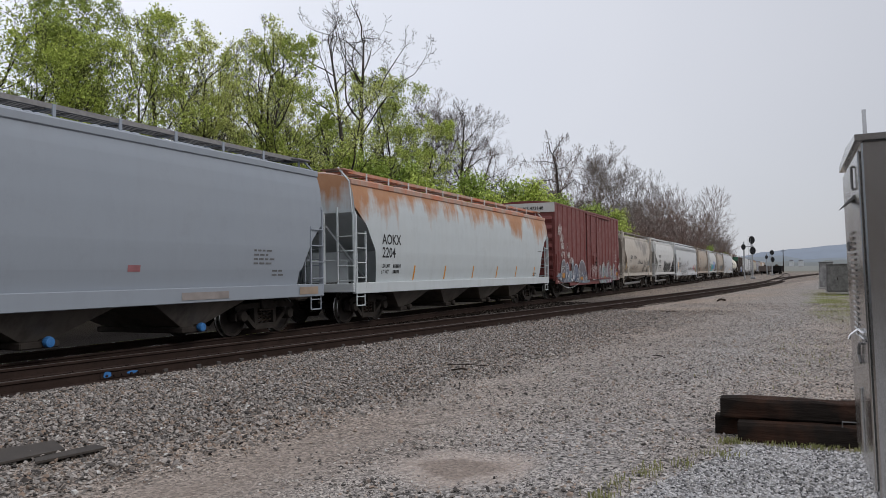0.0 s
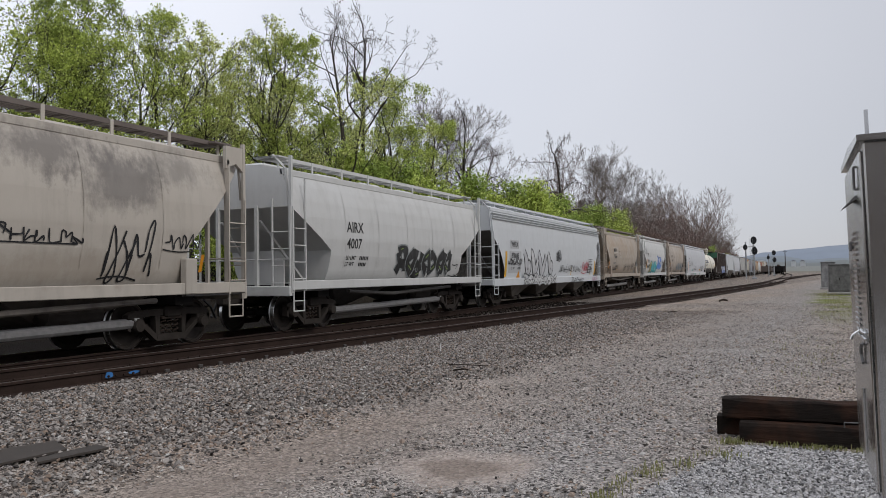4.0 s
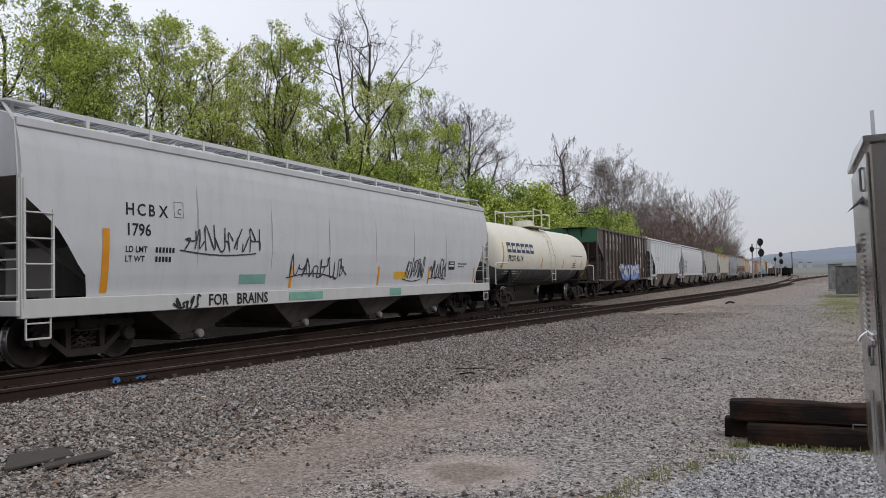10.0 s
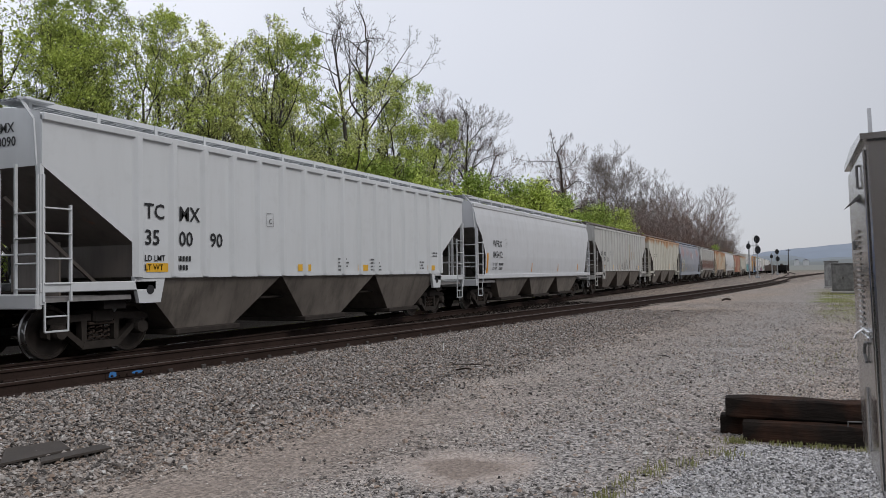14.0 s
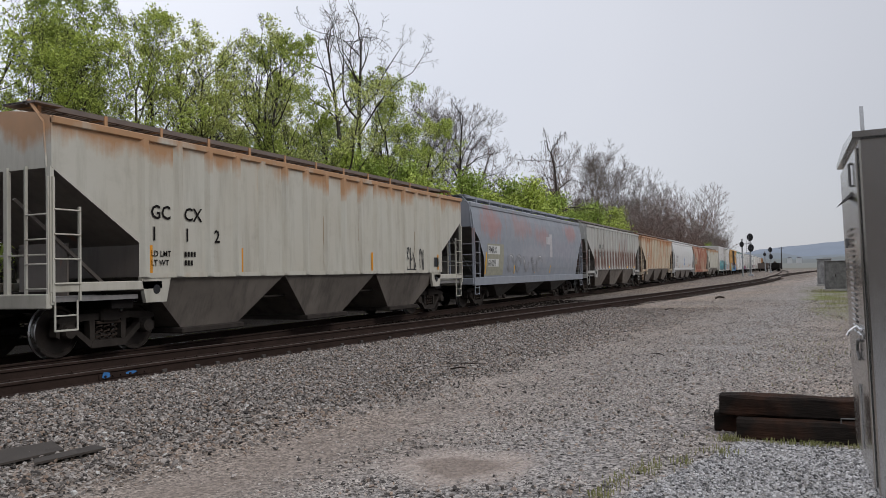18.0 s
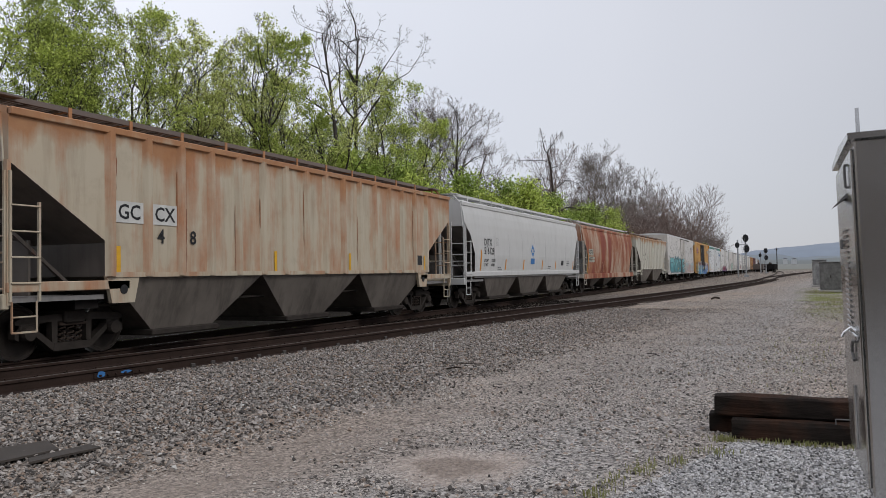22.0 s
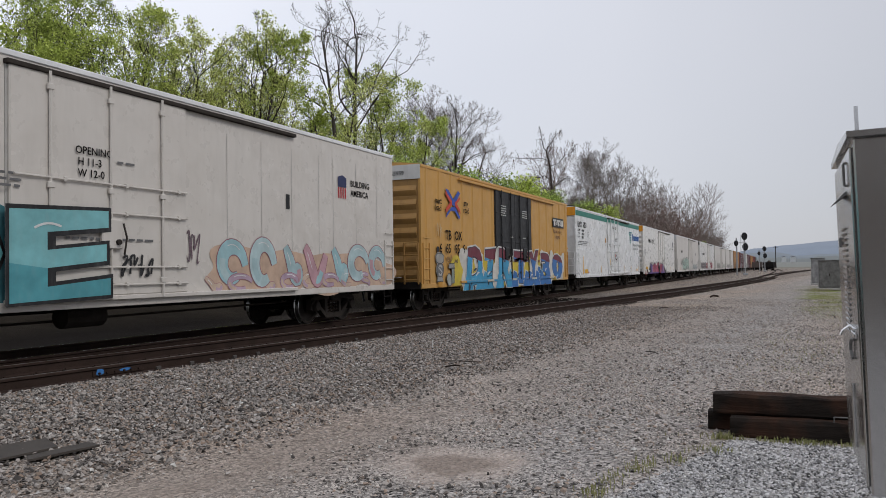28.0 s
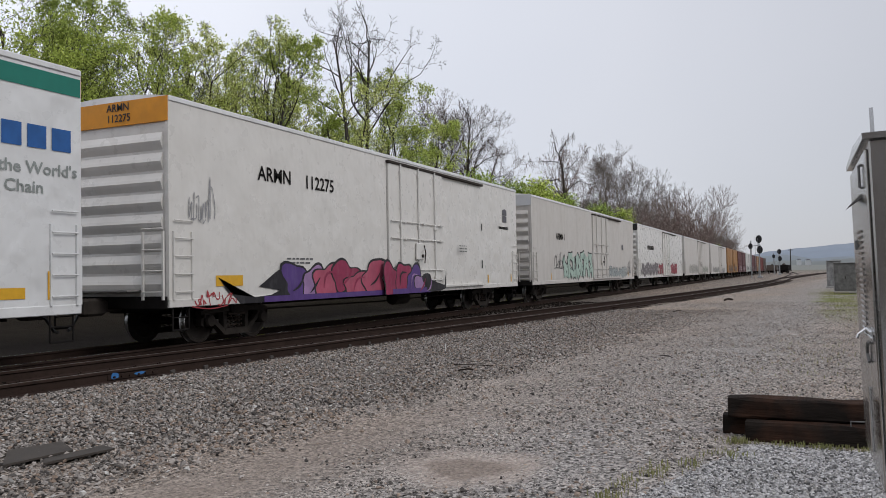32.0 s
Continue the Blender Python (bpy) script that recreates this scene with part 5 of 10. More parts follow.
# ---- tank car ----
def tank_car(label, x0, x1, white, black):
    l = x1 - x0
    hl = l / 2
    car = thing("tank_car", label, "railway car", "cars of the freight train")
    r, zc = 1.42, 2.30
    sides, nx = 40, 24

    def shell(lo, hi):
        g = Geo()
        st = [(-hl + 0.05 + 0.6 * (1 - math.cos(t)), r * math.sin(t)) for t in np.linspace(0.06, math.pi / 2, 8)]
        st += [(x, r) for x in np.linspace(-hl + 1.0, hl - 1.0, nx)]
        st += [(-a, b) for a, b in reversed(st[:8])]
        m = len(range(lo, hi + 1))
        for x, q in st:
            g.v += [(x, q * math.sin(2 * math.pi * i / sides), zc + q * math.cos(2 * math.pi * i / sides)) for i in range(lo, hi + 1)]
        for a in range(len(st) - 1):
            g.f += [(a * m + i, a * m + i + 1, (a + 1) * m + i + 1, (a + 1) * m + i) for i in range(m - 1)]
        g.f += [tuple(range(m)), tuple(range((len(st) - 1) * m, len(st) * m))]
        return g

    part("tank", shell(-13, 13), white, car, "cream white upper tank shell", smooth=True)
    part("tank_belly", shell(13, 27), black, car, "black lower tank shell", smooth=True)
    ml = hl + 0.55
    for q in (-1, 1):
        part("stub_sill", Geo().bevel_box(min(q * ml, q * (hl - 3.2)), max(q * ml, q * (hl - 3.2)), -0.28, 0.28, 0.74, 1.1, 0.02), M_DARK, car)
        part("platform", Geo().box(min(q * ml, q * (hl - 1.0)), max(q * ml, q * (hl - 1.0)), -1.5, 1.5, 1.02, 1.08), M_DARK, car)
        part("saddle", Geo().prism([(q * (hl - 1.9) - 0.25, 0.95), (q * (hl - 1.9) + 0.25, 0.95), (q * (hl - 1.9) + 0.16, 1.75), (q * (hl - 1.9) - 0.16, 1.75)], -1.25, 1.25), M_DARK, car)
        for s in (-1, 1):
            part("end_handrail", Geo().path([(q * (hl - 0.9), s * 1.5, 1.9), (q * (ml - 0.15), s * 1.5, 1.9), (q * (ml - 0.05), s * 1.5, 1.8), (q * (ml - 0.05), s * 1.5, 1.05)], 0.025), M_WHITE, car)
            stirrup(car, M_DARK, q * (ml - 0.3), s * 1.48, 1.02)
        add_truck(car, q * (hl - 1.6))
        part("coupler", COUPLER, M_STEEL, car, at=pose(q * ml, 0, 0, 0, 0, 0 if q > 0 else 180))
    for s in (-1, 1):
        part("side_handrail", Geo().path([(-hl + 0.5, s * 1.5, 1.12), (hl - 0.5, s * 1.5, 1.12)], 0.022), M_DARK, car)
        part("ladder", Geo().box(-0.32, -0.297, s * 1.5 - 0.012, s * 1.5 + 0.012, 1.05, 2.3).box(0.297, 0.32, s * 1.5 - 0.02, s * 1.5 + 0.02, 1.05, 2.3).path([(-0.3, s * 1.49, 2.3), (-0.3, s * 1.28, 3.1), (-0.3, s * 0.9, 3.62)], 0.018).path([(0.3, s * 1.49, 2.3), (0.3, s * 1.28, 3.1), (0.3, s * 0.9, 3.62)], 0.018), white, car)
        for k in range(8):
            z = 1.15 + k * 0.31
            y = 1.52 if z < 2.3 else 1.5 - (z - 2.3) ** 2 * 0.38
            part("rung", Geo().bar((-0.3, s * y, z), (0.3, s * y, z), 0.014), white, car)
    part("platform_deck", Geo().box(-1.3, 1.3, -0.95, 0.95, 3.70, 3.74), white, car)
    rails = Geo()
    for x in (-1.3, 0.0, 1.3):
        for y in (-0.95, 0.95):
            rails.bar((x, y, 3.7), (x, y, 4.55 if x < 0.5 else 4.35), 0.03)
    for y in (-0.95, 0.95):
        rails.path([(-1.3, y, 4.5), (-0.2, y, 4.5), (0.0, y, 4.35), (1.3, y, 4.35)], 0.028)
    for x in (-1.3, 1.3):
        rails.bar((x, -0.95, 4.4), (x, 0.95, 4.4), 0.028)
    part("dome_railing", rails, white, car, "welded pipe railing round the dome")
    part("dome", Geo().lathe([(0.02, 0), (0.5, 0), (0.5, -0.35), (0.02, -0.35)], 0, "y", 18), white, car, at=Matrix.Translation((0, 0, 4.05)) @ pose(0, 0, 0, 90, 0, 0))
    side = lambda z: math.sqrt(max(0.02, r * r - (z - zc) ** 2))
    for x in (-hl + 3.4, hl - 3.2, 0.9):
        g = Geo()
        ts = np.linspace(-1.35, 1.35, 15)
        for a, b in zip(ts, ts[1:]):
            p = lambda t, xx: (xx, -(r + 0.004) * math.cos(t), zc + (r + 0.004) * math.sin(t))
            g.add([p(a, x - 0.03), p(a, x + 0.03), p(b, x + 0.03), p(b, x - 0.03)], [(0, 1, 2, 3)])
        part("weld_band", g, white, car)
    return car, side, hl


# ---- the train: each car's ends along the train ----
TRAIN = []


def join(car, x0, x1):
    TRAIN.append((car, (x0 + x1) / 2))
    car.matrix_basis = Matrix.Translation((*on_track((x0 + x1) / 2)[:2], RAIL))


M_FAINT = plain("faint_stencil_grey", (0.16, 0.16, 0.165), 0.6, 0, 0.4, 8)
BLK, WHT = (0.02, 0.02, 0.022), (0.72, 0.72, 0.70)


def stencils(car, side, x, z, mat, h=0.32, mark="", number=("",), box=True, weights=True, drop=None, step=None, bx=None, load=None):
    """Reporting marks with the small print below and beside them."""
    m = Marks(side)
    drop = drop or h * 1.55
    for row, words in ((0, mark if isinstance(mark, tuple) else (mark,)), (drop, number)):
        xx = x
        for w in words:
            if w:
                Marks(side).text(xx, z - row, h, w).put("stencil", mat, car, "stencilled marks on the side")
            xx += step or h * 0.8 * len(w) + h * 0.55
    if weights:
        m.text(x, z - drop - 0.30, 0.11, "LD LMT")
        if load:
            m.text(x + 0.85, z - drop - 0.30, 0.11, load[0]).text(x + 0.85, z - drop - 0.47, 0.11, load[1])
        else:
            m.word(x + 0.72, z - drop - 0.30, 0.10, 6).word(x + 0.72, z - drop - 0.47, 0.10, 5)
        m.text(x, z - drop - 0.47, 0.11, "LT WT")
    m.put("weight_stencil", mat, car, "small stencilled weights")
    if box:
        b = Marks(side)
        bx, bz = bx or x + h * 4.6 + 0.15, z + 0.02
        b.ribbon([(bx, bz), (bx + 0.24, bz), (bx + 0.24, bz + 0.29), (bx, bz + 0.29)], 0.007, closed=True)
        b.text(bx + 0.08, bz + 0.06, 0.11, "C")
        b.put("plate_box", M_FAINT if mat is not M_WHITE else mat, car)


def reflectors(car, side, xs, z0, z1, w=0.09, slant=0.0, first=None, mat=None):
    for x in xs:
        Marks(side).rect(x, x + w, z0, z1, slant=slant).put("reflector", mat or M_YELLOW, car, "yellow reflective strip")
    if first:
        Marks(side).rect(*first).put("reflector", mat or M_YELLOW, car, "yellow reflective strip")


def side_print(car, side, mat, spots):
    for x, z, rows, w in spots:
        m = Marks(side).lines(x, z, rows, w)
        m.put("small_print", mat if mat is not M_DARK else M_FAINT, car, "small stencilled print")


def end_mark(car, hl, y, z, w, h, words, ground_mat=None):
    """A lettered patch on the end that faces down the line."""
    x = -hl - 0.016
    if ground_mat:
        part("end_patch", Geo().box(x - 0.004, x, y - 0.05, y + w, z - 0.04, z + h * 1.5 * len(words)), ground_mat, car)
    for i, t in enumerate(reversed(words)):
        vs, fs = letters(t)
        me = bpy.data.meshes.new("end_stencil")
        me.from_pydata([(x - 0.008, y + w - 0.06 - a * h, z + i * h * 1.4 + b * h) for a, b in vs], [], fs)
        part("end_stencil", me, M_BLACK, car)


def seams(car, side, xs, z0=1.45, z1=3.3, seed=1):
    """Dark runs along the weld seams of a side."""
    rng = random.Random(seed)
    for x in xs:
        b, t = z0 + rng.uniform(0, 0.4), z1 - rng.uniform(0, 0.5)
        pts = [(x + rng.uniform(-0.012, 0.012), z) for z in np.linspace(b, t, 9)]
        Marks(side, 0.004).ribbon(pts, [0.004, 0.008, 0.014, 0.02, 0.023, 0.02, 0.016, 0.010, 0.004]).put("seam_stain", M_SEAM, car, "dirty run on a weld seam")


M_SEAM = plain("seam_grime", (0.37, 0.37, 0.375), 0.7, 0, 0.2, 8)
M_JOINT = plain("panel_joint_grime", (0.43, 0.42, 0.405), 0.7, 0, 0.2, 8)
SILL = lambda z: 1.625


def joints(car, side, xs, z0, z1):
    """Thin upright joints between the sheets of a side."""
    for x in xs:
        Marks(side, 0.003).rect(x - 0.006, x + 0.006, z0, z1).put("panel_joint", M_JOINT, car)



def peeling(name):
    """Red primer showing through cream paint that has come off in long runs."""
    k = Nodes(name)
    v, run = k.coords((1, 1, 0.8)), k.coords((1, 1, 0.2))
    a = k.noise(run, 1.1, 8, 0.62)
    b = k.noise(v, 0.5, 4)
    fine = k.noise(v, 9, 6)
    red = k.mix(k.noise(v, 1.4, 5), (0.16, 0.035, 0.022), (0.27, 0.07, 0.04))
    orange = k.mix(fine, (0.23, 0.075, 0.035), (0.32, 0.13, 0.06))
    cream = k.mix(fine, (0.34, 0.23, 0.165), (0.45, 0.35, 0.275))
    m = k.math("ADD", k.math("MULTIPLY", a, 0.65), k.math("MULTIPLY", b, 0.35))
    c = k.mix(k.ramp(m, 0.43, 0.50), red, orange)
    c = k.mix(k.ramp(m, 0.495, 0.575), c, cream)
    low = k.ramp(k.axis(2), 1.1, 1.35, (1, 1, 1), (0, 0, 0))
    k.bump(m, 0.3, 0.01)
    return k.done(c, 0.7)


coat = {}
coat["slate"] = paint("slate_grey_paint", (0.262, 0.292, 0.335), 0.12, (0.3, 0.3, 0.3), 0.08)
coat["paleblue"] = paint("pale_blue_grey_paint", (0.47, 0.51, 0.53), 0.18, (0.42, 0.41, 0.38), 0.12, rust_top=1.6, high=4.0, rusty=(0.33, 0.13, 0.045))
coat["paleblue_sill"] = paint("pale_blue_sill_paint", (0.50, 0.54, 0.56), 0.2, (0.42, 0.41, 0.38), 0.15)
coat["rustroof"] = paint("rusty_roof_paint", (0.40, 0.30, 0.25), 0.5, (0.35, 0.25, 0.2), 0.3, rust=0.75, rusty=(0.34, 0.11, 0.05))
coat["oxide"] = paint("oxide_red_paint", (0.158, 0.040, 0.037), 0.28, (0.15, 0.075, 0.062), 0.3, fade=0.25, faded=(0.18, 0.062, 0.054))
coat["tan1"] = paint("grey_tan_paint", (0.455, 0.415, 0.365), 0.32, (0.38, 0.335, 0.28), 0.3, spots=[(1.0, 3.45, 1.9, 0.5, 0.75, (0.15, 0.135, 0.125)), (2.7, 3.1, 1.3, 0.6, 0.75, (0.16, 0.145, 0.135)), (4.2, 3.4, 1.2, 0.5, 0.6, (0.17, 0.155, 0.14)), (-2.5, 3.2, 2.4, 0.7, 0.4, (0.42, 0.37, 0.31)), (0.0, 1.5, 5.0, 0.35, 0.5, (0.30, 0.25, 0.20))])
coat["tan2"] = paint("warm_tan_paint", (0.385, 0.335, 0.280), 0.4, (0.30, 0.24, 0.19), 0.35, spots=[(-3.6, 3.1, 2.2, 0.8, 0.6, (0.37, 0.275, 0.19)), (0.2, 3.1, 2.0, 0.9, 0.55, (0.36, 0.27, 0.19)), (3.4, 3.0, 1.6, 0.8, 0.5, (0.35, 0.27, 0.20)), (-1.0, 1.45, 5.0, 0.3, 0.5, (0.27, 0.20, 0.15)), (-4.9, 1.5, 0.9, 0.7, 0.5, (0.25, 0.18, 0.14))])
coat["tan3"] = paint("dusty_tan_paint", (0.400, 0.345, 0.290), 0.45, (0.29, 0.24, 0.20), 0.45, spots=[(-3.0, 1.55, 1.6, 0.4, 0.65, (0.20, 0.165, 0.145)), (1.5, 1.5, 3.4, 0.3, 0.55, (0.24, 0.19, 0.155)), (-1.2, 2.6, 0.5, 1.2, 0.45, (0.50, 0.45, 0.39)), (-2.4, 1.7, 0.5, 0.35, 0.6, (0.45, 0.38, 0.31)), (3.0, 3.0, 2.4, 0.8, 0.4, (0.36, 0.28, 0.21))])
coat["white1"] = paint("off_white_paint", (0.533, 0.533, 0.523), 0.22, (0.40, 0.38, 0.34), 0.2)
coat["white2"] = paint("clean_grey_white_paint", (0.541, 0.557, 0.571), 0.12, (0.40, 0.39, 0.37), 0.12)
coat["white3"] = paint("pale_grey_paint", (0.515, 0.525, 0.547), 0.18, (0.40, 0.39, 0.37), 0.18)
coat["white4"] = paint("bright_white_hopper_paint", (0.525, 0.525, 0.52), 0.15, (0.42, 0.41, 0.38), 0.15)
coat["grey1"] = paint("weathered_grey_paint", (0.423, 0.423, 0.414), 0.35, (0.33, 0.30, 0.26), 0.4, rust=0.12)
coat["buff"] = paint("pale_buff_paint", (0.47, 0.46, 0.41), 0.35, (0.38, 0.32, 0.23), 0.45, rust=0.22, rust_top=0.9, rusty=(0.32, 0.19, 0.10))
coat["mauve"] = paint("faded_blue_mauve_paint", (0.222, 0.243, 0.28), 0.35, (0.27, 0.26, 0.27), 0.25, spots=[(-6.2, 3.2, 1.7, 0.75, 0.75, (0.33, 0.165, 0.15)), (-2.6, 3.25, 1.5, 0.7, 0.6, (0.32, 0.19, 0.18)), (0.6, 3.0, 1.5, 0.6, 0.6, (0.33, 0.18, 0.17)), (5.8, 3.3, 1.8, 0.5, 0.7, (0.33, 0.17, 0.16)), (-0.8, 2.1, 3.2, 0.7, 0.5, (0.31, 0.30, 0.33)), (4.2, 2.4, 2.4, 0.8, 0.5, (0.27, 0.25, 0.29))])
coat["rustgrey"] = paint("rust_spotted_grey_paint", (0.383, 0.387, 0.374), 0.3, (0.30, 0.24, 0.19), 0.4, rust=0.16, rusty=(0.14, 0.05, 0.03), spots=[(2.1, 2.95, 1.1, 0.95, 0.9, (0.12, 0.05, 0.038)), (0.0, 1.9, 0.35, 0.7, 0.9, (0.12, 0.055, 0.04)), (3.6, 2.7, 0.9, 0.9, 0.55, (0.17, 0.10, 0.075)), (1.2, 2.6, 0.6, 0.7, 0.6, (0.26, 0.12, 0.07)), (-6.2, 2.0, 0.4, 0.6, 0.7, (0.15, 0.08, 0.06)), (-4.0, 1.75, 0.7, 0.35, 0.6, (0.15, 0.08, 0.06)), (5.2, 2.0, 0.8, 0.9, 0.4, (0.2, 0.13, 0.1))])
coat["rusttan"] = paint("rust_stained_tan_paint", (0.47, 0.42, 0.33), 0.4, (0.38, 0.26, 0.15), 0.5, rust=0.60, rust_top=0.9, high=4.0, rusty=(0.27, 0.115, 0.055))
coat["rustred"] = peeling("peeling_rust_red_paint")
coat["brown"] = paint("dark_brown_paint", (0.088, 0.069, 0.060), 0.3, (0.12, 0.10, 0.088), 0.3)
coat["green"] = paint("faded_green_paint", (0.035, 0.13, 0.075), 0.3, (0.09, 0.12, 0.09), 0.3)
coat["reefer_aged"] = paint("aged_reefer_paint", (0.545, 0.515, 0.480), 0.2, (0.44, 0.39, 0.34), 0.16, dents=0.05)
coat["reefer"] = paint("white_reefer_paint", (0.645, 0.630, 0.605), 0.16, (0.50, 0.46, 0.41), 0.12, dents=0.06)
coat["reefer_dirty"] = paint("grimy_white_reefer_paint", (0.55, 0.53, 0.508), 0.28, (0.42, 0.37, 0.32), 0.25)
coat["reefer_new"] = paint("clean_white_reefer_paint", (0.655, 0.660, 0.665), 0.06, (0.5, 0.5, 0.5), 0.05, dents=0.12)
coat["yellow_end"] = paint("grimy_yellow_end_paint", (0.36, 0.20, 0.06), 0.45, (0.20, 0.13, 0.07), 0.4)
coat["yellow"] = paint("boxcar_yellow_paint", (0.50, 0.275, 0.075), 0.2, (0.36, 0.24, 0.12), 0.22)
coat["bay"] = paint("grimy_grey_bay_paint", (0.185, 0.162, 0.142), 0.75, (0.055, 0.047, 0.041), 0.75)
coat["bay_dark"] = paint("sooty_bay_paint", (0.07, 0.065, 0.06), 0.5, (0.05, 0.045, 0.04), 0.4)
# ribbed cars' slope sheets: dirt, rust and painted-in shade together
coat["end_grime_shade"] = paint("grimy_end_paint", (0.15, 0.13, 0.115), 0.5, (0.09, 0.075, 0.065), 0.5, rust=0.25)
coat["boards"] = paint("weathered_board_steel", (0.15, 0.125, 0.11), 0.4, (0.10, 0.08, 0.07), 0.3)
coat["tankwhite"] = paint("cream_tank_paint", (0.70, 0.67, 0.585), 0.12, (0.45, 0.40, 0.32), 0.15)
coat["tankblack"] = paint("black_tank_paint", (0.085, 0.085, 0.09), 0.3, (0.06, 0.055, 0.05), 0.3)
coat["maroon"] = paint("maroon_boxcar_paint", (0.10, 0.03, 0.035), 0.3, (0.14, 0.08, 0.07), 0.3)
coat["tanbox"] = paint("ochre_boxcar_paint", (0.33, 0.17, 0.06), 0.3, (0.25, 0.16, 0.09), 0.3)

# slate hopper
c, s, hl = hopper_car("slate grey covered hopper car with blue outlet caps", -220.6, -201.2, "smooth", coat["slate"], cut=(2.65, 0.95), board_coat=M_GRATE, valve=M_BLUE, bays=4, bay_coat=coat["bay"], inset=2.3)
side_print(c, s, M_DARK, [(-3.0, 1.55, 2, 0.9), (6.9, 1.9, 4, 0.7), (7.6, 1.45, 2, 0.5)])
Marks(s).rect(3.3, 3.6, 1.46, 1.58).put("sticker", plain("faded_red_sticker", (0.33, 0.14, 0.15)), c, "small red sticker")
Marks(SILL).rect(4.6, 6.0, 0.9, 1.05).put("sill_stain", spray((0.30, 0.265, 0.25)), c)
Marks(SILL).rect(8.6, 9.4, 0.9, 1.08).put("sill_stain", spray((0.36, 0.27, 0.20)), c)
join(c, -220.6, -201.2)

# pale blue hopper with a rusting roof
c, s, hl = hopper_car("pale blue-grey covered hopper car with a rusted roof edge", -199.6, -181.1, "smooth", coat["paleblue"], ends=coat["paleblue_sill"], roof=coat["rustroof"], sill=coat["paleblue_sill"], gear=coat["paleblue_sill"], valve=M_STEEL, bays=4, bay_coat=coat["bay"], board_coat=coat["rustroof"])
stencils(c, s, -7.7, 2.23, M_BLACK, 0.30, "AOKX", ("2204",), box=False, drop=0.38)
reflectors(c, s, [-5.6, -3.2, -0.6, 2.0, 4.4, 7.0], 1.17, 1.62, slant=0.12, mat=M_ORANGE)
side_print(c, s, M_DARK, [(7.5, 2.3, 1, 0.5), (6.9, 1.3, 2, 0.5)])
join(c, -199.6, -181.1)

# oxide red boxcar
ribs = [x for x in np.linspace(-7.3, 7.3, 17) if not -1.5 < x < 1.7]
c, s, hl = box_car("box_car", "oxide red boxcar with ribbed sides and sprayed lower walls", -179.8, -164.1, coat["oxide"], coat["oxide"], cap=coat["white1"], door=(-1.36, 1.56), ribs=ribs, inset=2.0, low=0.78, top=4.85, rail_x=(-1.5, 4.6), skirt=(-5.1, 5.1, 0.64))
stencils(c, lambda z: s(z) + 0.032, -6.92, 2.53, M_WHITE, 0.32, "NS", ("473", "148"), weights=False, drop=0.44, step=0.98, bx=-5.8)
side_print(c, s, M_WHITE, [(6.2, 2.75, 9, 0.6), (-0.8, 2.4, 3, 1.0), (-0.9, 3.9, 3, 0.4), (0.2, 2.95, 1, 0.9), (-0.7, 2.72, 1, 1.6)])
end_mark(c, hl, -1.2, 4.5, 1.3, 0.17, ("NS 473148",))
so = lambda z: s(z) + 0.037


def arch(x0, x1, z0, z1, lean=0.0, n=15):
    """A tall rounded form from its foot up and over."""
    return [((x0 + x1) / 2 - (x1 - x0) / 2 * math.cos(math.pi * i / (n - 1)) * (1.0 - 0.12 * math.sin(math.pi * i / (n - 1))) + lean * math.sin(math.pi * i / (n - 1)), z0 + (z1 - z0) * math.sin(math.pi * i / (n - 1)) ** 0.62) for i in range(n)]


rg = random.Random(11)
WASH, HAZE, NAVY, LINE = (0.20, 0.26, 0.31), (0.155, 0.135, 0.155), (0.045, 0.075, 0.14), (0.58, 0.59, 0.61)
Marks(so, 0.002).blob(loop(rg, -4.45, 1.08, 5.9, 0.58, 90, 0.30, 5)).put("graffiti_cloud", spray(WASH), c, "pale blue sprayed wash")
for k, (xa, xb, zt, ln) in enumerate([(-7.05, -6.02, 2.0, 0.0), (-6.15, -5.45, 1.84, -0.05), (-5.0, -4.5, 2.02, 0.1), (-4.55, -3.45, 1.78, 0.0), (-3.4, -1.72, 1.99, -0.12)]):
    a = arch(xa, xb, 0.98, zt, ln)
    Marks(so, 0.006 + 0.0016 * k).blob(a + [(xb - 0.1, 0.86), (xa + 0.1, 0.86)]).put("graffiti_letter", spray(HAZE if k % 2 == 0 else (0.17, 0.19, 0.25)), c, "sprayed graffiti letter")
    Marks(so, 0.016 + 0.0006 * k).ribbon(a, 0.026).put("graffiti_outline", spray(LINE), c, "white sprayed outline")
    Marks(so, 0.020 + 0.0006 * k).ribbon([(x * 0.84 + (xa + xb) * 0.08, z - 0.10) for x, z in a[2:-2]], 0.02).put("graffiti_stroke", spray(NAVY if k % 2 else WASH), c)
for k in range(30):
    x0, z0 = -7.4 + 0.19 * k + rg.uniform(-0.12, 0.12), rg.uniform(0.86, 1.2)
    Marks(so, 0.024 + 0.0003 * k).ribbon(bent((x0, z0), (x0 + rg.uniform(0.25, 0.6), z0 + rg.uniform(-0.15, 0.42)), rg.uniform(-0.4, 0.4)), rg.uniform(0.018, 0.05)).put("graffiti_stroke", spray(rg.choice((NAVY, LINE, (0.38, 0.46, 0.50), NAVY, HAZE))), c)
for x0, x1, z0, z1 in ((-6.9, -6.45, 1.06, 1.3), (-3.17, -2.6, 0.92, 1.09)):
    Marks(so, 0.036).rect(x0, x1, z0, z1).put("notice_plate", spray((0.46, 0.20, 0.03)), c, "orange notice plate")
side_print(c, so, M_WHITE, [(-6.85, 1.62, 2, 0.42), (-5.95, 1.62, 2, 0.42)])
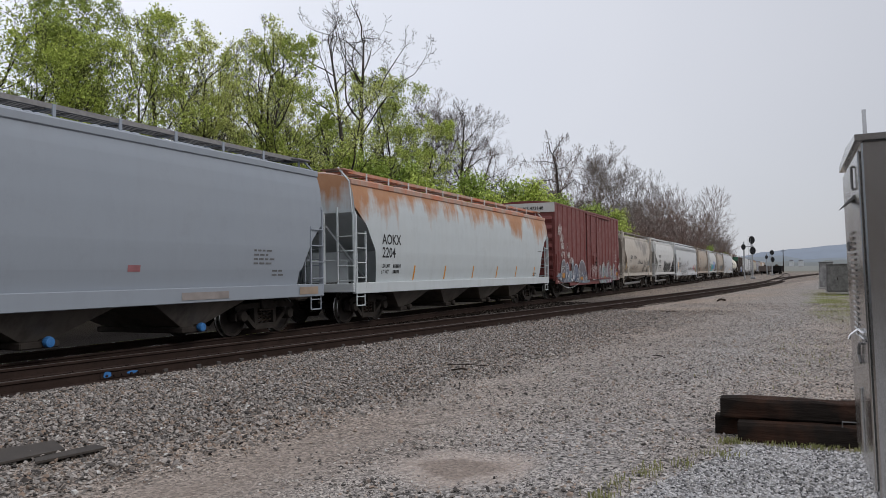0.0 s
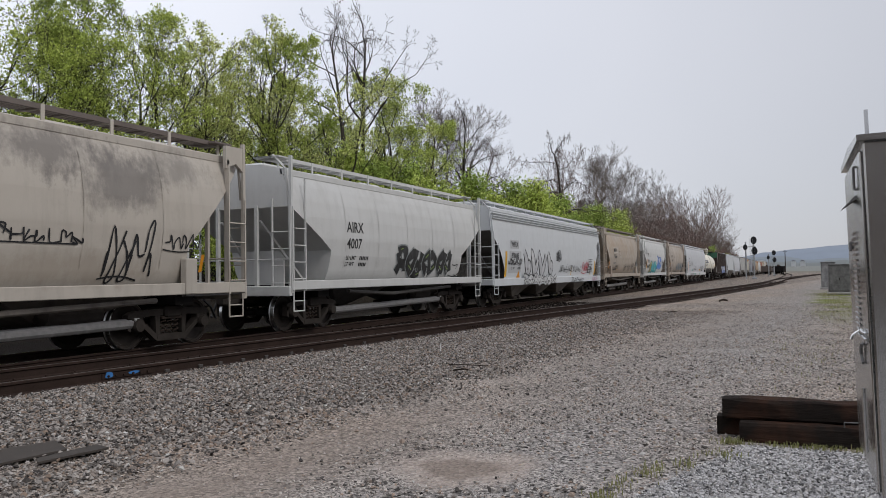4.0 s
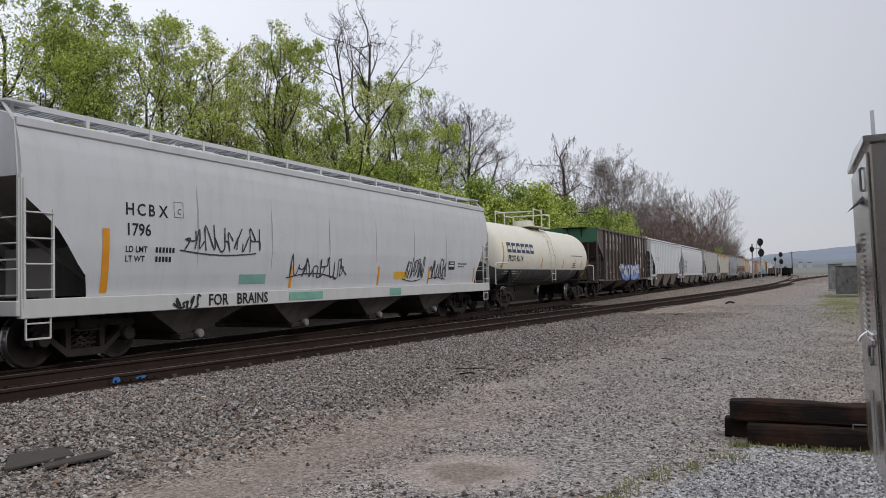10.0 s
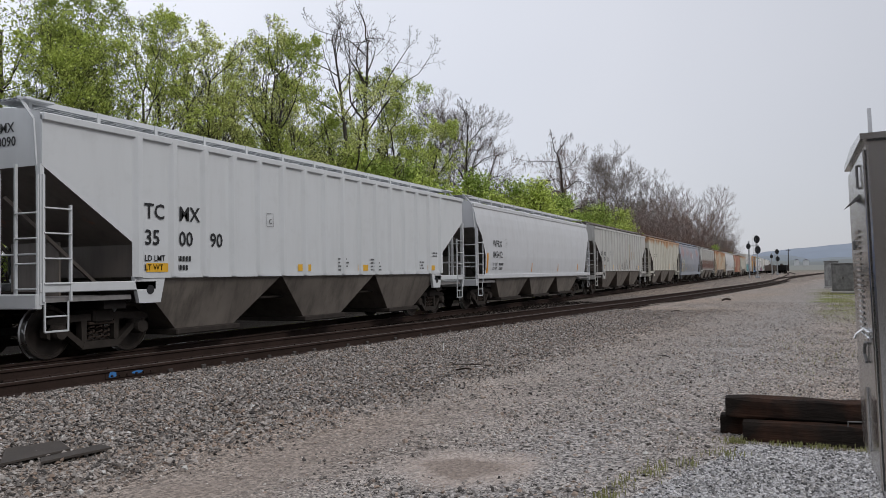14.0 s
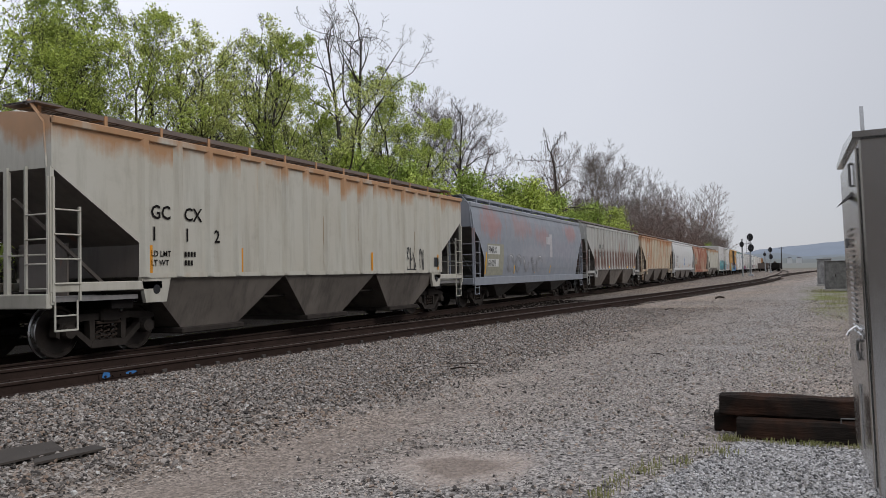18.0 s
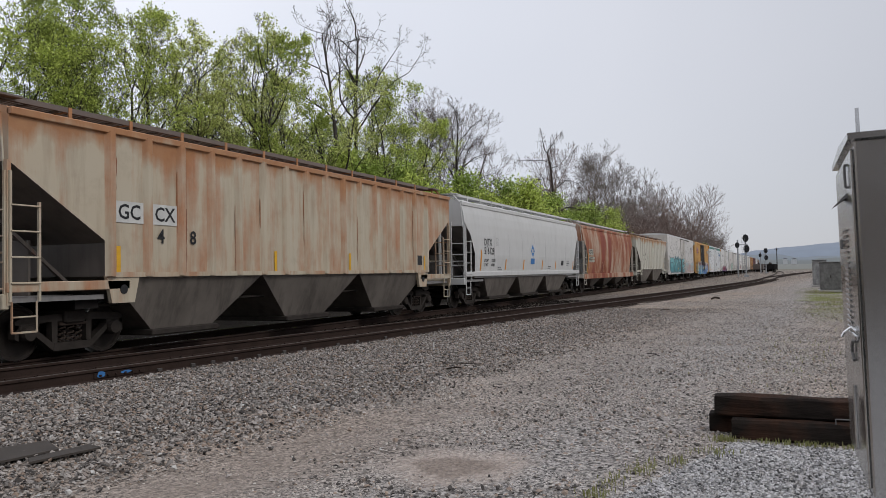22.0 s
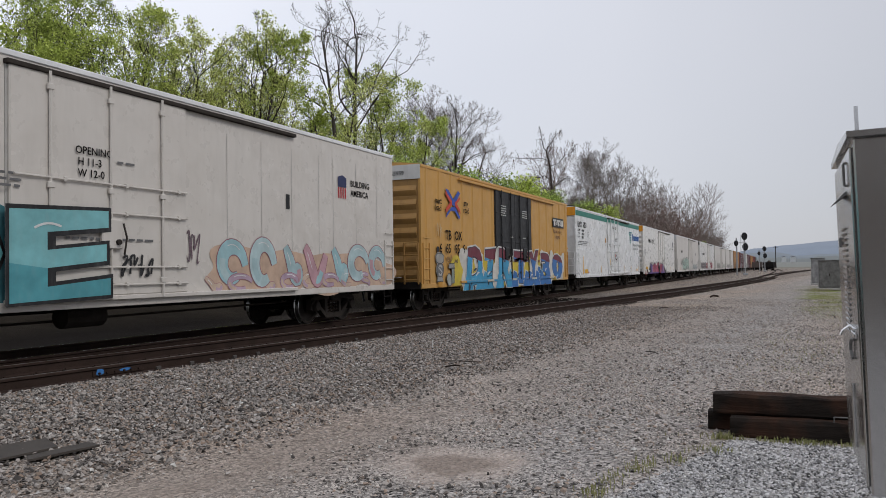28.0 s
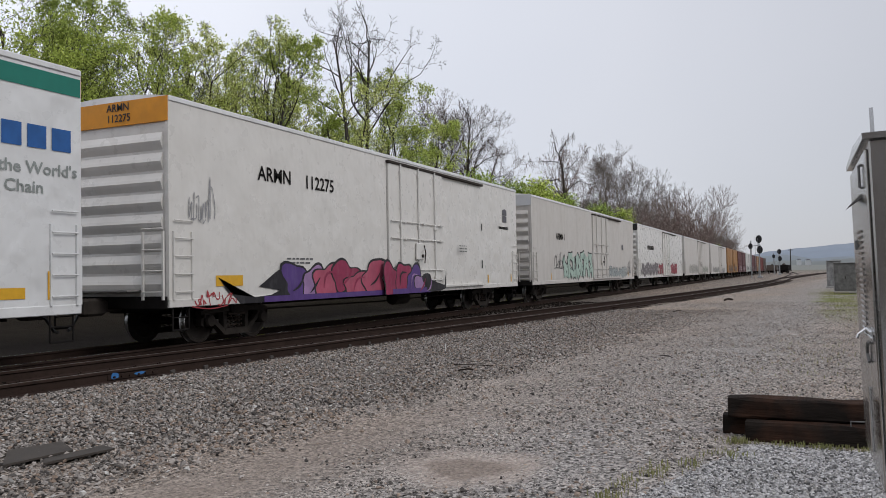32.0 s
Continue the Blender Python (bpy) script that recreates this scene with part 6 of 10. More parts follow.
PALE, ASH, JADE, PLUM, RIM = (0.47, 0.45, 0.48), (0.25, 0.24, 0.26), (0.20, 0.36, 0.35), (0.20, 0.07, 0.11), (0.055, 0.065, 0.06)


def shard(cx, top, w, lean, stepped):
    """An angular letter limb: a leaning slab with a stepped head, or a spike."""
    if stepped:
        return [(cx - w, 0.84), (cx - 0.9 * w + 0.3 * lean, 1.30), (cx - 0.55 * w + 0.6 * lean, top - 0.16), (cx - 0.25 * w + lean, top - 0.12), (cx - 0.22 * w + lean, top), (cx + 0.6 * w + lean, top - 0.03), (cx + 0.55 * w + 0.8 * lean, top - 0.30), (cx + w, 1.32), (cx + 0.9 * w, 0.84)]
    return [(cx - 0.8 * w, 0.84), (cx - w, 1.36), (cx - 0.6 * w + 0.4 * lean, 1.42), (cx + lean, top), (cx + 0.3 * w + lean, top - 0.32), (cx + 0.7 * w, 1.40), (cx + w, 1.30), (cx + 0.8 * w, 0.84)]


limbs = [(1.95, 1.74, 0.34, -0.1, True), (2.62, 1.90, 0.42, 0.14, True), (3.25, 1.85, 0.32, -0.05, False), (3.85, 1.98, 0.44, 0.40, True), (4.32, 2.04, 0.30, 0.02, False), (4.80, 1.70, 0.34, 0.08, True), (5.32, 1.58, 0.30, 0.12, False), (5.92, 1.84, 0.36, -0.02, True), (6.46, 1.62, 0.22, 0.10, False)]
for k, limb in enumerate(limbs):
    a = shard(*limb)
    up = 0.0004 * k
    Marks(so, 0.003 + up).poly(a).ribbon(a, 0.05, closed=True).put("graffiti_outline", spray((0.50, 0.50, 0.46)), c, "pale sprayed rim")
for k, limb in enumerate(limbs):
    a = shard(*limb)
    cx, top, w, lean, _ = limb
    up = 0.0005 * k
    Marks(so, 0.008 + up).poly(a).put("graffiti_letter", spray(PALE if k % 3 else (0.40, 0.40, 0.42)), c, "angular pale sprayed letter")
    Marks(so, 0.0135 + up).ribbon(a, 0.016).put("graffiti_stroke", spray(RIM), c, "dark sprayed line")
    Marks(so, 0.019 + up).poly([(cx - 0.1 * w + 0.5 * lean, 1.5), (cx + 0.45 * w + 0.9 * lean, top - 0.12), (cx + 0.7 * w, 1.35), (cx + 0.2 * w, 0.95)]).put("graffiti_fade", spray((ASH, JADE, ASH, PLUM)[k % 4]), c, "shaded side of a letter")
    Marks(so, 0.019 + up).poly([(cx - 0.8 * w, 0.86), (cx - 0.15 * w, 1.22), (cx + 0.5 * w, 0.86)]).put("graffiti_fade", spray((PLUM, ASH, PLUM, JADE)[k % 4]), c, "shaded foot of a letter")
for k in range(44):
    x0, z0 = rg.uniform(1.7, 6.4), rg.uniform(0.86, 1.30)
    dx, dz = rg.uniform(0.12, 0.42), rg.uniform(-0.30, 0.34)
    Marks(so, 0.0245 + 0.0001 * k).ribbon([(x0, z0), (x0 + dx * 0.5, z0 + dz + 0.05), (x0 + dx, z0 + dz * 0.4)], [rg.uniform(0.008, 0.045), 0.02, 0.006]).put("graffiti_stroke", spray(rg.choice((RIM, PALE, RIM, (0.55, 0.54, 0.55), JADE, PLUM))), c)
for k in range(13):
    x0 = 1.7 + 0.27 * k
    Marks(so, 0.0165 + 0.0002 * k).poly([(x0, 0.66), (x0 + rg.uniform(0.1, 0.3), 0.66), (x0 + rg.uniform(0.2, 0.5), 0.84), (x0 - rg.uniform(0.0, 0.2), 0.84)]).put("graffiti_foot", spray(rg.choice((ASH, JADE, PALE, ASH, PLUM))), c, "sprayed patch on the sill")
for x0, x1, z0, z1 in ((2.76, 3.24, 0.95, 1.06), (6.44, 6.93, 1.10, 1.29)):
    Marks(so, 0.032).rect(x0, x1, z0, z1).put("notice_plate", spray((0.46, 0.20, 0.03)), c, "orange notice plate")
Marks(so, 0.032).rect(6.49, 6.95, 1.31, 1.52).put("stencil_panel", M_BLACK, c, "black stencil panel")
Marks(so, 0.035).rect(6.52, 6.70, 1.34, 1.36).rect(6.76, 6.78, 1.33, 1.50).rect(6.82, 6.92, 1.36, 1.38).rect(6.82, 6.92, 1.44, 1.46).put("small_print", M_WHITE, c)
Marks(so, 0.034).rect(4.84, 4.96, 1.13, 1.60).put("reflector", M_YELLOW, c, "tall yellow reflector strip")
tag(c, lambda z: s(z) + 0.064, 21, 6.98, 0.86, 0.6, 0.34, WHT, 0.014, 4)
tag(c, lambda z: s(z) + 0.064, 22, 7.1, 1.45, 0.5, 0.5, WHT, 0.012, 5)
tag(c, so, 23, 7.0, 2.9, 0.55, 0.6, (0.42, 0.20, 0.20), 0.010, 6)
tag(c, lambda z: s(z) + 0.054, 19, -7.2, 0.84, 5.7, 0.62, LINE, 0.016, 12)
tag(c, s, 18, -7.55, 0.95, 0.4, 0.5, WHT, 0.02, 2)
tag(c, so, 13, -7.6, 3.2, 0.75, 0.5, WHT, 0.022, 4)
tag(c, so, 20, -7.2, 2.9, 0.6, 0.4, WHT, 0.018, 3)
tag(c, lambda z: 1.69, 14, -0.9, 1.1, 1.9, 0.9, WHT, 0.016, 5)
tag(c, so, 15, -5.45, 1.84, 0.75, 0.3, WHT, 0.018, 5)
reflectors(c, so, [-4.78], 1.25, 1.66)
join(c, -179.8, -164.1)

# grey tan two-bay hopper
def two_bay(label, x0, x1, body, frame_coat, seed):
    c, s, hl = hopper_car(label, x0, x1, "round", body, gear=frame_coat, bays=2, small=True, zc=3.70, zd=1.95, inset=1.75, bay_coat=coat["bay"], board_coat=coat["boards"])
    for q in (-1, 1):
        part("end_arch", Geo().prism([(q * hl, 4.1), (q * (hl - 0.62), 4.1), (q * (hl - 0.62), 3.62), (q * (hl - 0.30), 3.75), (q * hl, 3.55)], -1.58, -1.50), frame_coat, c)
        xx = q * (hl - 1.75)
        part("jacking_bracket", Geo().bevel_box(xx - 0.16, xx + 0.16, -1.66, -1.5, 1.02, 1.72, 0.02), frame_coat, c)
        part("inner_post", Geo().box(q * (hl - 0.55) - 0.035, q * (hl - 0.55) + 0.035, -1.58, -1.51, 1.1, 3.8), frame_coat, c)
    return c, s, hl


c, s, hl = two_bay("grey-tan two-bay covered hopper car with dark cement stains", -162.6, -150.4, coat["tan1"], coat["tan1"], 3)
Marks(s).text(-3.3, 2.24, 0.28, "CEFX").text(-1.83, 2.25, 0.28, "95276").put("stencil", M_BLACK, c, "stencilled marks on the side")
side_print(c, s, M_DARK, [(-3.6, 2.1, 2, 1.0)])
tag(c, s, 31, -4.5, 1.35, 4.6, 0.42, (0.13, 0.12, 0.11), 0.016, 14)
tag(c, s, 32, -0.2, 1.95, 2.0, 0.25, BLK, 0.02, 9)
tag(c, s, 33, 2.3, 1.4, 1.1, 0.95, BLK, 0.026, 4)
tag(c, s, 34, 3.7, 1.9, 0.9, 0.3, BLK, 0.02, 4)
reflectors(c, s, [-4.65], 1.5, 2.15, 0.1)
reflectors(c, s, [-1.9, 4.75], 1.45, 1.8, 0.09, mat=M_ORANGE)
join(c, -162.6, -150.4)

c, s, hl = hopper_car("off-white two-bay covered hopper car with black graffiti", -148.7, -136.4, "round", coat["white1"], bays=2, small=True, zc=3.0, zd=2.0, inset=1.8, bay_coat=coat["bay_dark"])
stencils(c, s, -3.6, 2.5, M_BLACK, 0.28, "AIRX", ("4007",), box=False)
piece(c, s, 41, -0.6, 3.4, 1.3, 2.15, 4, (0.03, 0.03, 0.03), (0.3, 0.32, 0.32), (0.30, 0.45, 0.10), wob=0.4)
tag(c, s, 42, 3.5, 1.35, 1.4, 0.5, BLK, 0.02, 3)
join(c, -148.7, -136.4)

# long pale grey hopper with a silver piece
c, s, hl = hopper_car("pale grey covered hopper car with a large silver graffiti piece", -135.0, -116.4, "smooth", coat["white2"], valve=M_STEEL, bays=4, bay_coat=coat["bay"], inset=2.2, cut=(2.8, 1.35))
for k in range(3):
    g = Geo()
    g.box(-hl + 0.05, hl - 0.05, -1.60, -1.50, 3.52 + 0.1 * k, 3.55 + 0.1 * k)
    part("side_crease", g, coat["white2"], c)
Marks(s).rect(-7.25, -6.15, 2.38, 2.74).rect(-7.4, -5.85, 1.90, 2.28).rect(-7.45, -5.85, 1.36, 1.84).put("renumber_patch", plain("primer_patch", (0.47, 0.475, 0.48), 0.6, 0, 0.1), c, "repainted patch")
stencils(c, lambda z: s(z) + 0.004, -7.15, 2.45, M_BLACK, 0.235, "WFRX", ("878045",), box=False, drop=0.47, load=("220300", "65700"))
swirls(c, s, 52, -5.7, -0.95, 1.14, 2.55, 4, [(0.52, 0.52, 0.54), (0.58, 0.58, 0.59)], BLK, rim=0.07, fat=0.13)
piece(c, SILL, 52, -5.6, -0.6, 0.86, 1.25, 6, (0.58, 0.58, 0.58), BLK, BLK, width=0.03, wob=0.35)
tag(c, s, 53, -7.5, 1.75, 1.7, 0.24, BLK, 0.024, 9)
tag(c, s, 54, -0.4, 1.95, 0.9, 0.5, BLK, 0.025, 5)
tag(c, s, 55, 0.4, 1.4, 4.3, 0.34, BLK, 0.018, 15)
tag(c, s, 56, 4.9, 1.4, 1.4, 0.65, (0.5, 0.04, 0.06), 0.03, 5)
tag(c, s, 57, 6.1, 1.35, 1.1, 0.6, BLK, 0.03, 5)
tag(c, s, 58, 8.4, 2.3, 0.6, 0.9, BLK, 0.02, 4)
tag(c, SILL, 59, 2.4, 0.88, 2.6, 0.22, BLK, 0.022, 7)
tag(c, SILL, 60, 7.1, 0.9, 1.2, 0.2, (0.45, 0.2, 0.3), 0.02, 5)
reflectors(c, s, [], 0, 0, first=(-7.9, -7.68, 1.2, 2.25))
reflectors(c, s, [], 0, 0, first=(7.85, 8.05, 1.2, 2.0))
reflectors(c, s, [2.6, 6.9], 1.2, 1.6)
side_print(c, s, M_DARK, [(6.4, 2.05, 7, 0.9)])
Marks(s).poly([(-6.35, 1.16), (-5.85, 1.16), (-6.1, 1.45)]).put("orange_triangle", M_ORANGE, c, "orange triangle")
join(c, -135.0, -116.4)

# warm tan two-bay
c, s, hl = two_bay("warm tan two-bay covered hopper car with open end frames", -115.1, -102.8, coat["tan2"], coat["tan2"], 6)
patch = plain("white_stencil_patch", (0.52, 0.48, 0.42), 0.6, 0, 0.15)
Marks(s, 0.005).rect(-3.27, -1.95, 2.60, 2.95).put("stencil_patch", patch, c)
Marks(s).text(-3.2, 2.65, 0.26, "BBGX").text(-3.2, 2.24, 0.27, "95564").put("stencil", M_BLACK, c, "stencilled marks on the side")
side_print(c, s, M_DARK, [(-3.4, 1.95, 2, 1.1)])
b = Marks(s)
b.ribbon([(-1.55, 2.42), (-1.2, 2.42), (-1.2, 2.72), (-1.55, 2.72)], 0.012, closed=True).text(-1.45, 2.48, 0.13, "C").put("plate_box", M_DARK, c)
tag(c, s, 61, -3.4, 1.5, 1.6, 0.35, BLK, 0.024, 5)
for k, x in enumerate((0.2, 1.5, 2.8, 3.6)):
    tag(c, s, 62 + k, x, 1.45, 0.8, 0.5, BLK, 0.022, 3)
reflectors(c, s, [-4.65], 1.6, 2.05, 0.09, mat=M_ORANGE)
reflectors(c, s, [-1.9, 3.0], 1.45, 1.75, 0.09)
join(c, -115.1, -102.8)

# white two-bay with teal and blue pieces
c, s, hl = hopper_car("white two-bay covered hopper car with teal and blue graffiti", -101.1, -89.4, "round", coat["white1"], bays=2, small=True, zc=2.95, zd=1.95, inset=1.75, bay_coat=coat["bay_dark"])
stencils(c, s, -3.9, 2.56, M_BLACK, 0.25, "ITFX", ("60731",), drop=0.5)
tag(c, s, 71, -5.15, 2.85, 1.35, 0.5, BLK, 0.02, 5)
tag(c, s, 72, -3.95, 1.72, 0.9, 0.22, BLK, 0.025, 5)
swirls(c, s, 74, -2.3, 0.8, 1.14, 2.17, 5, [(0.05, 0.42, 0.48), (0.09, 0.52, 0.56)], (0.03, 0.12, 0.14), rim=0.03, fat=0.19)
piece(c, s, 74, -2.8, -2.0, 1.16, 2.1, 1, (0.55, 0.50, 0.20), (0.05, 0.07, 0.08), wob=0.4)
throw_up(c, s, 75, "DUO", 0.95, 3.1, 1.5, 2.65, (0.10, 0.24, 0.66), (0.02, 0.04, 0.22), shade=(0.13, 0.32, 0.74), fat=0.08, rim=0.04)
tag(c, s, 76, 3.6, 1.75, 0.5, 0.5, BLK, 0.03, 3)
reflectors(c, s, [], 0, 0, first=(-4.3, -4.1, 1.3, 2.3), mat=M_ORANGE)
join(c, -101.1, -89.4)

# dusty tan two-bay
c, s, hl = two_bay("dusty tan two-bay covered hopper car with graffiti along its foot", -87.9, -76.0, coat["tan3"], coat["tan3"], 8)
Marks(s, 0.005).rect(-3.67, -2.4, 2.58, 2.94).put("stencil_patch", patch, c)
Marks(s).text(-3.6, 2.64, 0.26, "BBGX").text(-3.6, 2.26, 0.27, "95549").put("stencil", M_BLACK, c, "stencilled marks on the side")
side_print(c, s, M_DARK, [(-3.4, 1.98, 2, 1.1)])
b = Marks(s)
b.ribbon([(-1.65, 2.55), (-1.35, 2.55), (-1.35, 2.85), (-1.65, 2.85)], 0.012, closed=True).text(-1.57, 2.62, 0.13, "C").put("plate_box", M_DARK, c)
swirls(c, s, 81, -0.2, 4.5, 1.34, 2.15, 6, [(0.16, 0.22, 0.26), (0.22, 0.26, 0.28)], (0.07, 0.08, 0.09), fat=0.17)
piece(c, s, 82, -3.5, -0.4, 1.32, 1.7, 3, (0.45, 0.40, 0.34), (0.25, 0.20, 0.16), wob=0.5)
tag(c, s, 83, -4.6, 1.35, 1.2, 0.5, BLK, 0.022, 4)
tag(c, s, 84, -0.6, 1.35, 0.9, 0.55, BLK, 0.022, 3)
tag(c, s, 85, -4.95, 2.5, 0.6, 0.45, (0.12, 0.11, 0.10), 0.010, 3)
tag(c, s, 86, -4.9, 3.05, 0.7, 0.4, (0.12, 0.11, 0.10), 0.010, 4)
reflectors(c, s, [-4.5], 1.7, 2.1, 0.09, mat=M_ORANGE)
join(c, -87.9, -76.0)

# long pale hopper with pen scrawls
c, s, hl = hopper_car("pale grey covered hopper car with scrawled sill and orange reflectors", -74.2, -54.4, "smooth", coat["white3"], cut=(2.75, 1.2), sill=coat["white4"], gear=coat["white4"], valve=plain("dull_cap", (0.24, 0.23, 0.23), 0.6), bays=4, bay_coat=coat["bay"], inset=2.3)
stencils(c, s, -7.85, 2.57, M_BLACK, 0.22, ("H", "C", "B", "X"), ("1796",), drop=0.36, step=0.27, bx=-6.65)
for k, (x, z, w, h) in enumerate([(-6.4, 2.0, 2.3, 0.5), (-2.9, 1.45, 2.5, 0.6), (2.9, 1.38, 1.3, 0.62), (4.7, 1.36, 1.25, 0.6)]):
    tag(c, s, 91 + k, x, z, w, h, (0.04, 0.04, 0.045), 0.02, 8)
tag(c, SILL, 95, -6.75, 0.88, 0.75, 0.22, BLK, 0.026, 4)
Marks(SILL).text(-5.75, 0.89, 0.23, "FOR   BRAINS").put("sill_scrawl", M_BLACK, c, "hand-drawn words on the sill")
Marks(SILL).rect(-3.0, -1.6, 0.9, 1.08).rect(1.9, 2.6, 0.88, 1.08).put("sill_patch", spray((0.20, 0.42, 0.33)), c, "green painted-over patch")
seams(c, s, [-6.0, -3.6, -1.2, 1.2, 3.6, 6.0], seed=4)
Marks(s).rect(-4.7, -3.8, 1.3, 1.5).put("green_patch", spray((0.22, 0.42, 0.36)), c)
side_print(c, s, M_BLACK, [(7.0, 1.8, 2, 0.7)])
Marks(s).rect(6.18, 6.69, 1.62, 1.9).put("notice", M_BLACK, c, "small black notice")
Marks(s, 0.011).rect(6.22, 6.65, 1.72, 1.78).rect(6.3, 6.6, 1.82, 1.86).put("notice_print", M_WHITE, c)
reflectors(c, s, [-2.9, 1.3, 4.6, 8.4], 1.18, 1.7, mat=M_ORANGE, w=0.1, slant=0.05)
reflectors(c, s, [], 0, 0, first=(-8.35, -8.2, 1.2, 2.3), mat=M_ORANGE)
Marks(s).rect(2.3, 3.1, 1.35, 1.55).put("yellow_label", M_YELLOW, c)
join(c, -74.2, -54.4)

# tank car
c, s, hl = tank_car("cream tank car with a black belly and a railed dome", -52.9, -37.9, coat["tankwhite"], coat["tankblack"])
navy = plain("navy_paint", (0.06, 0.07, 0.12))
for k in range(6):
    x = -6.33 + k * 0.605
    Marks(s).ribbon([(x + 0.06, 2.42), (x + 0.06, 2.70), (x + 0.47, 2.70), (x + 0.47, 2.42)], 0.08, closed=True).put("tank_emblem", navy, c, "heavy navy frame of an emblem row")
Marks(s).text(-6.2, 2.0, 0.25, "PROX 42114").put("stencil", M_BLACK, c, "stencilled marks on the tank")
side_print(c, s, M_WHITE, [(-6.3, 1.55, 2, 1.8)])
side_print(c, s, M_DARK, [(3.6, 2.35, 1, 3.0), (3.9, 1.95, 3, 0.7)])
reflectors(c, s, [-6.85], 1.72, 2.75, 0.13)
reflectors(c, s, [-1.55, 2.1, 4.3, 5.7, 6.95], 1.75, 2.2, 0.1)
Marks(s).poly([(6.7, 1.35), (6.95, 1.6), (7.2, 1.35), (6.95, 1.1)]).put("placard", M_YELLOW, c, "yellow hazard placard")
Marks(lambda z: s(z) + 0.004).text(6.78, 1.3, 0.11, "2014").put("placard_number", M_BLUE, c)
join(c, -52.9, -37.9)

# dark brown hopper with a green end
c, s, hl = hopper_car("dark brown ribbed hopper car with green end and faded white emblem", -36.7, -20.4, "wood", coat["brown"], ends=coat["brown"], bays=3, bay_coat=coat["bay_dark"], board=False, zc=3.25, zd=2.2, inset=1.75)
rib = Geo().box(-0.05, 0.05, -0.11, 0.0, 1.02, 4.05).mesh("rib")
for i in range(14):
    x = -6.55 + i * 13.1 / 13
    part("rib", rib, coat["brown"], c, at=(x, -1.60, 0))
    part("rib", rib, coat["brown"], c, at=pose(x, 1.60, 0, 0, 0, 180))
for q in (-1, 1):
    part("end_band", Geo().box(q * (hl + 0.005) - 0.02, q * (hl + 0.005) + 0.02, -1.6, 1.6, 3.3, 4.08), coat["green"], c, "green painted end top")
    part("top_chord", Geo().bevel_box(-hl, hl, q * 1.62 - 0.06, q * 1.62 + 0.06, 3.99, 4.11, 0.01), coat["brown"], c)
part("roof_ledge", Geo().box(-hl - 0.25, -hl + 0.1, -1.0, 0.4, 4.10, 4.14).bar((-hl - 0.2, -0.7, 4.1), (-hl, -0.7, 3.6), 0.03).bar((-hl - 0.2, 0.1, 4.1), (-hl, 0.1, 3.6), 0.03), M_DARK, c)
cream = plain("faded_cream_paint", (0.52, 0.48, 0.45), 0.7, 0, 0.4, 3)
m = Marks(s)
for k, n in enumerate((2, 2, 2, 1, 1)):
    m.word(-5.8 + k * 1.008, 3.41, 0.42, n, 0.18, 0.68)
for k, n in enumerate((2, 1, 2, 2)):
    m.word(-5.8 + k * 1.008, 2.89, 0.42, n, 0.18, 0.68)
m.put("big_letters", cream, c, "large cream lettering as plain bars")
m = Marks(s)
RIBTOP = Marks(lambda z: 1.712)
for x0, x1, z0, z1 in ((3.15, 5.7, 3.1, 3.5), (3.3, 4.05, 2.95, 3.1), (4.75, 5.85, 2.7, 3.1), (4.3, 4.9, 2.45, 3.0), (3.7, 4.4, 2.2, 2.6), (4.75, 5.85, 1.75, 2.45), (2.85, 4.2, 1.75, 2.12), (2.95, 3.4, 2.12, 2.3)):
    x0, x1, z0, z1 = 2.7 + (x0 - 2.85) * 1.13, 2.7 + (x1 - 2.85) * 1.13, 1.8 + (z0 - 1.75) * 1.2, 1.8 + (z1 - 1.75) * 1.2
    m.rect(x0, x1, z0, z1, slant=-0.12)
    for k in range(14):
        x = -6.55 + k * 13.1 / 13
        if x0 < x < x1:
            RIBTOP.rect(x - 0.05, x + 0.05, z0, z1)
RIBTOP.put("emblem_on_ribs", cream, c)
m.put("emblem", cream, c, "faded white angular emblem")
Marks(s).text(-5.3, 2.33, 0.24, "B").text(-4.7, 2.33, 0.24, "N").text(-5.75, 1.9, 0.26, "461").text(-4.75, 1.9, 0.26, "718").put("stencil", cream, c, "stencilled marks on the side")
side_print(c, s, cream, [(-5.4, 1.55, 2, 0.7), (-4.4, 1.55, 2, 0.6)])
Marks(s).rect(-6.45, -5.75, 1.1, 1.85).put("sill_patch", plain("patch_grey", (0.2, 0.19, 0.15)), c)
reflectors(c, s, [], 0, 0, first=(-6.4, -5.9, 1.45, 1.65))
reflectors(c, s, [], 0, 0, first=(-4.3, -3.8, 1.15, 1.3))
reflectors(c, s, [], 0, 0, first=(6.25, 6.6, 1.55, 1.8))
throw_up(c, lambda z: s(z) + 0.11, 101, "CHAD", -2.1, 0.55, 1.0, 2.0, (0.50, 0.53, 0.60), (0.04, 0.09, 0.42), shade=(0.22, 0.32, 0.58), fat=0.055, rim=0.05)
throw_up(c, lambda z: s(z) + 0.11, 102, "BISH", 0.95, 4.0, 1.0, 2.0, (0.50, 0.53, 0.60), (0.04, 0.09, 0.42), shade=(0.20, 0.30, 0.58), fat=0.055, rim=0.05)
tag(c, lambda z: s(z) + 0.11, 103, -2.9, 1.65, 0.7, 0.4, WHT, 0.03, 4)
join(c, -36.7, -20.4)


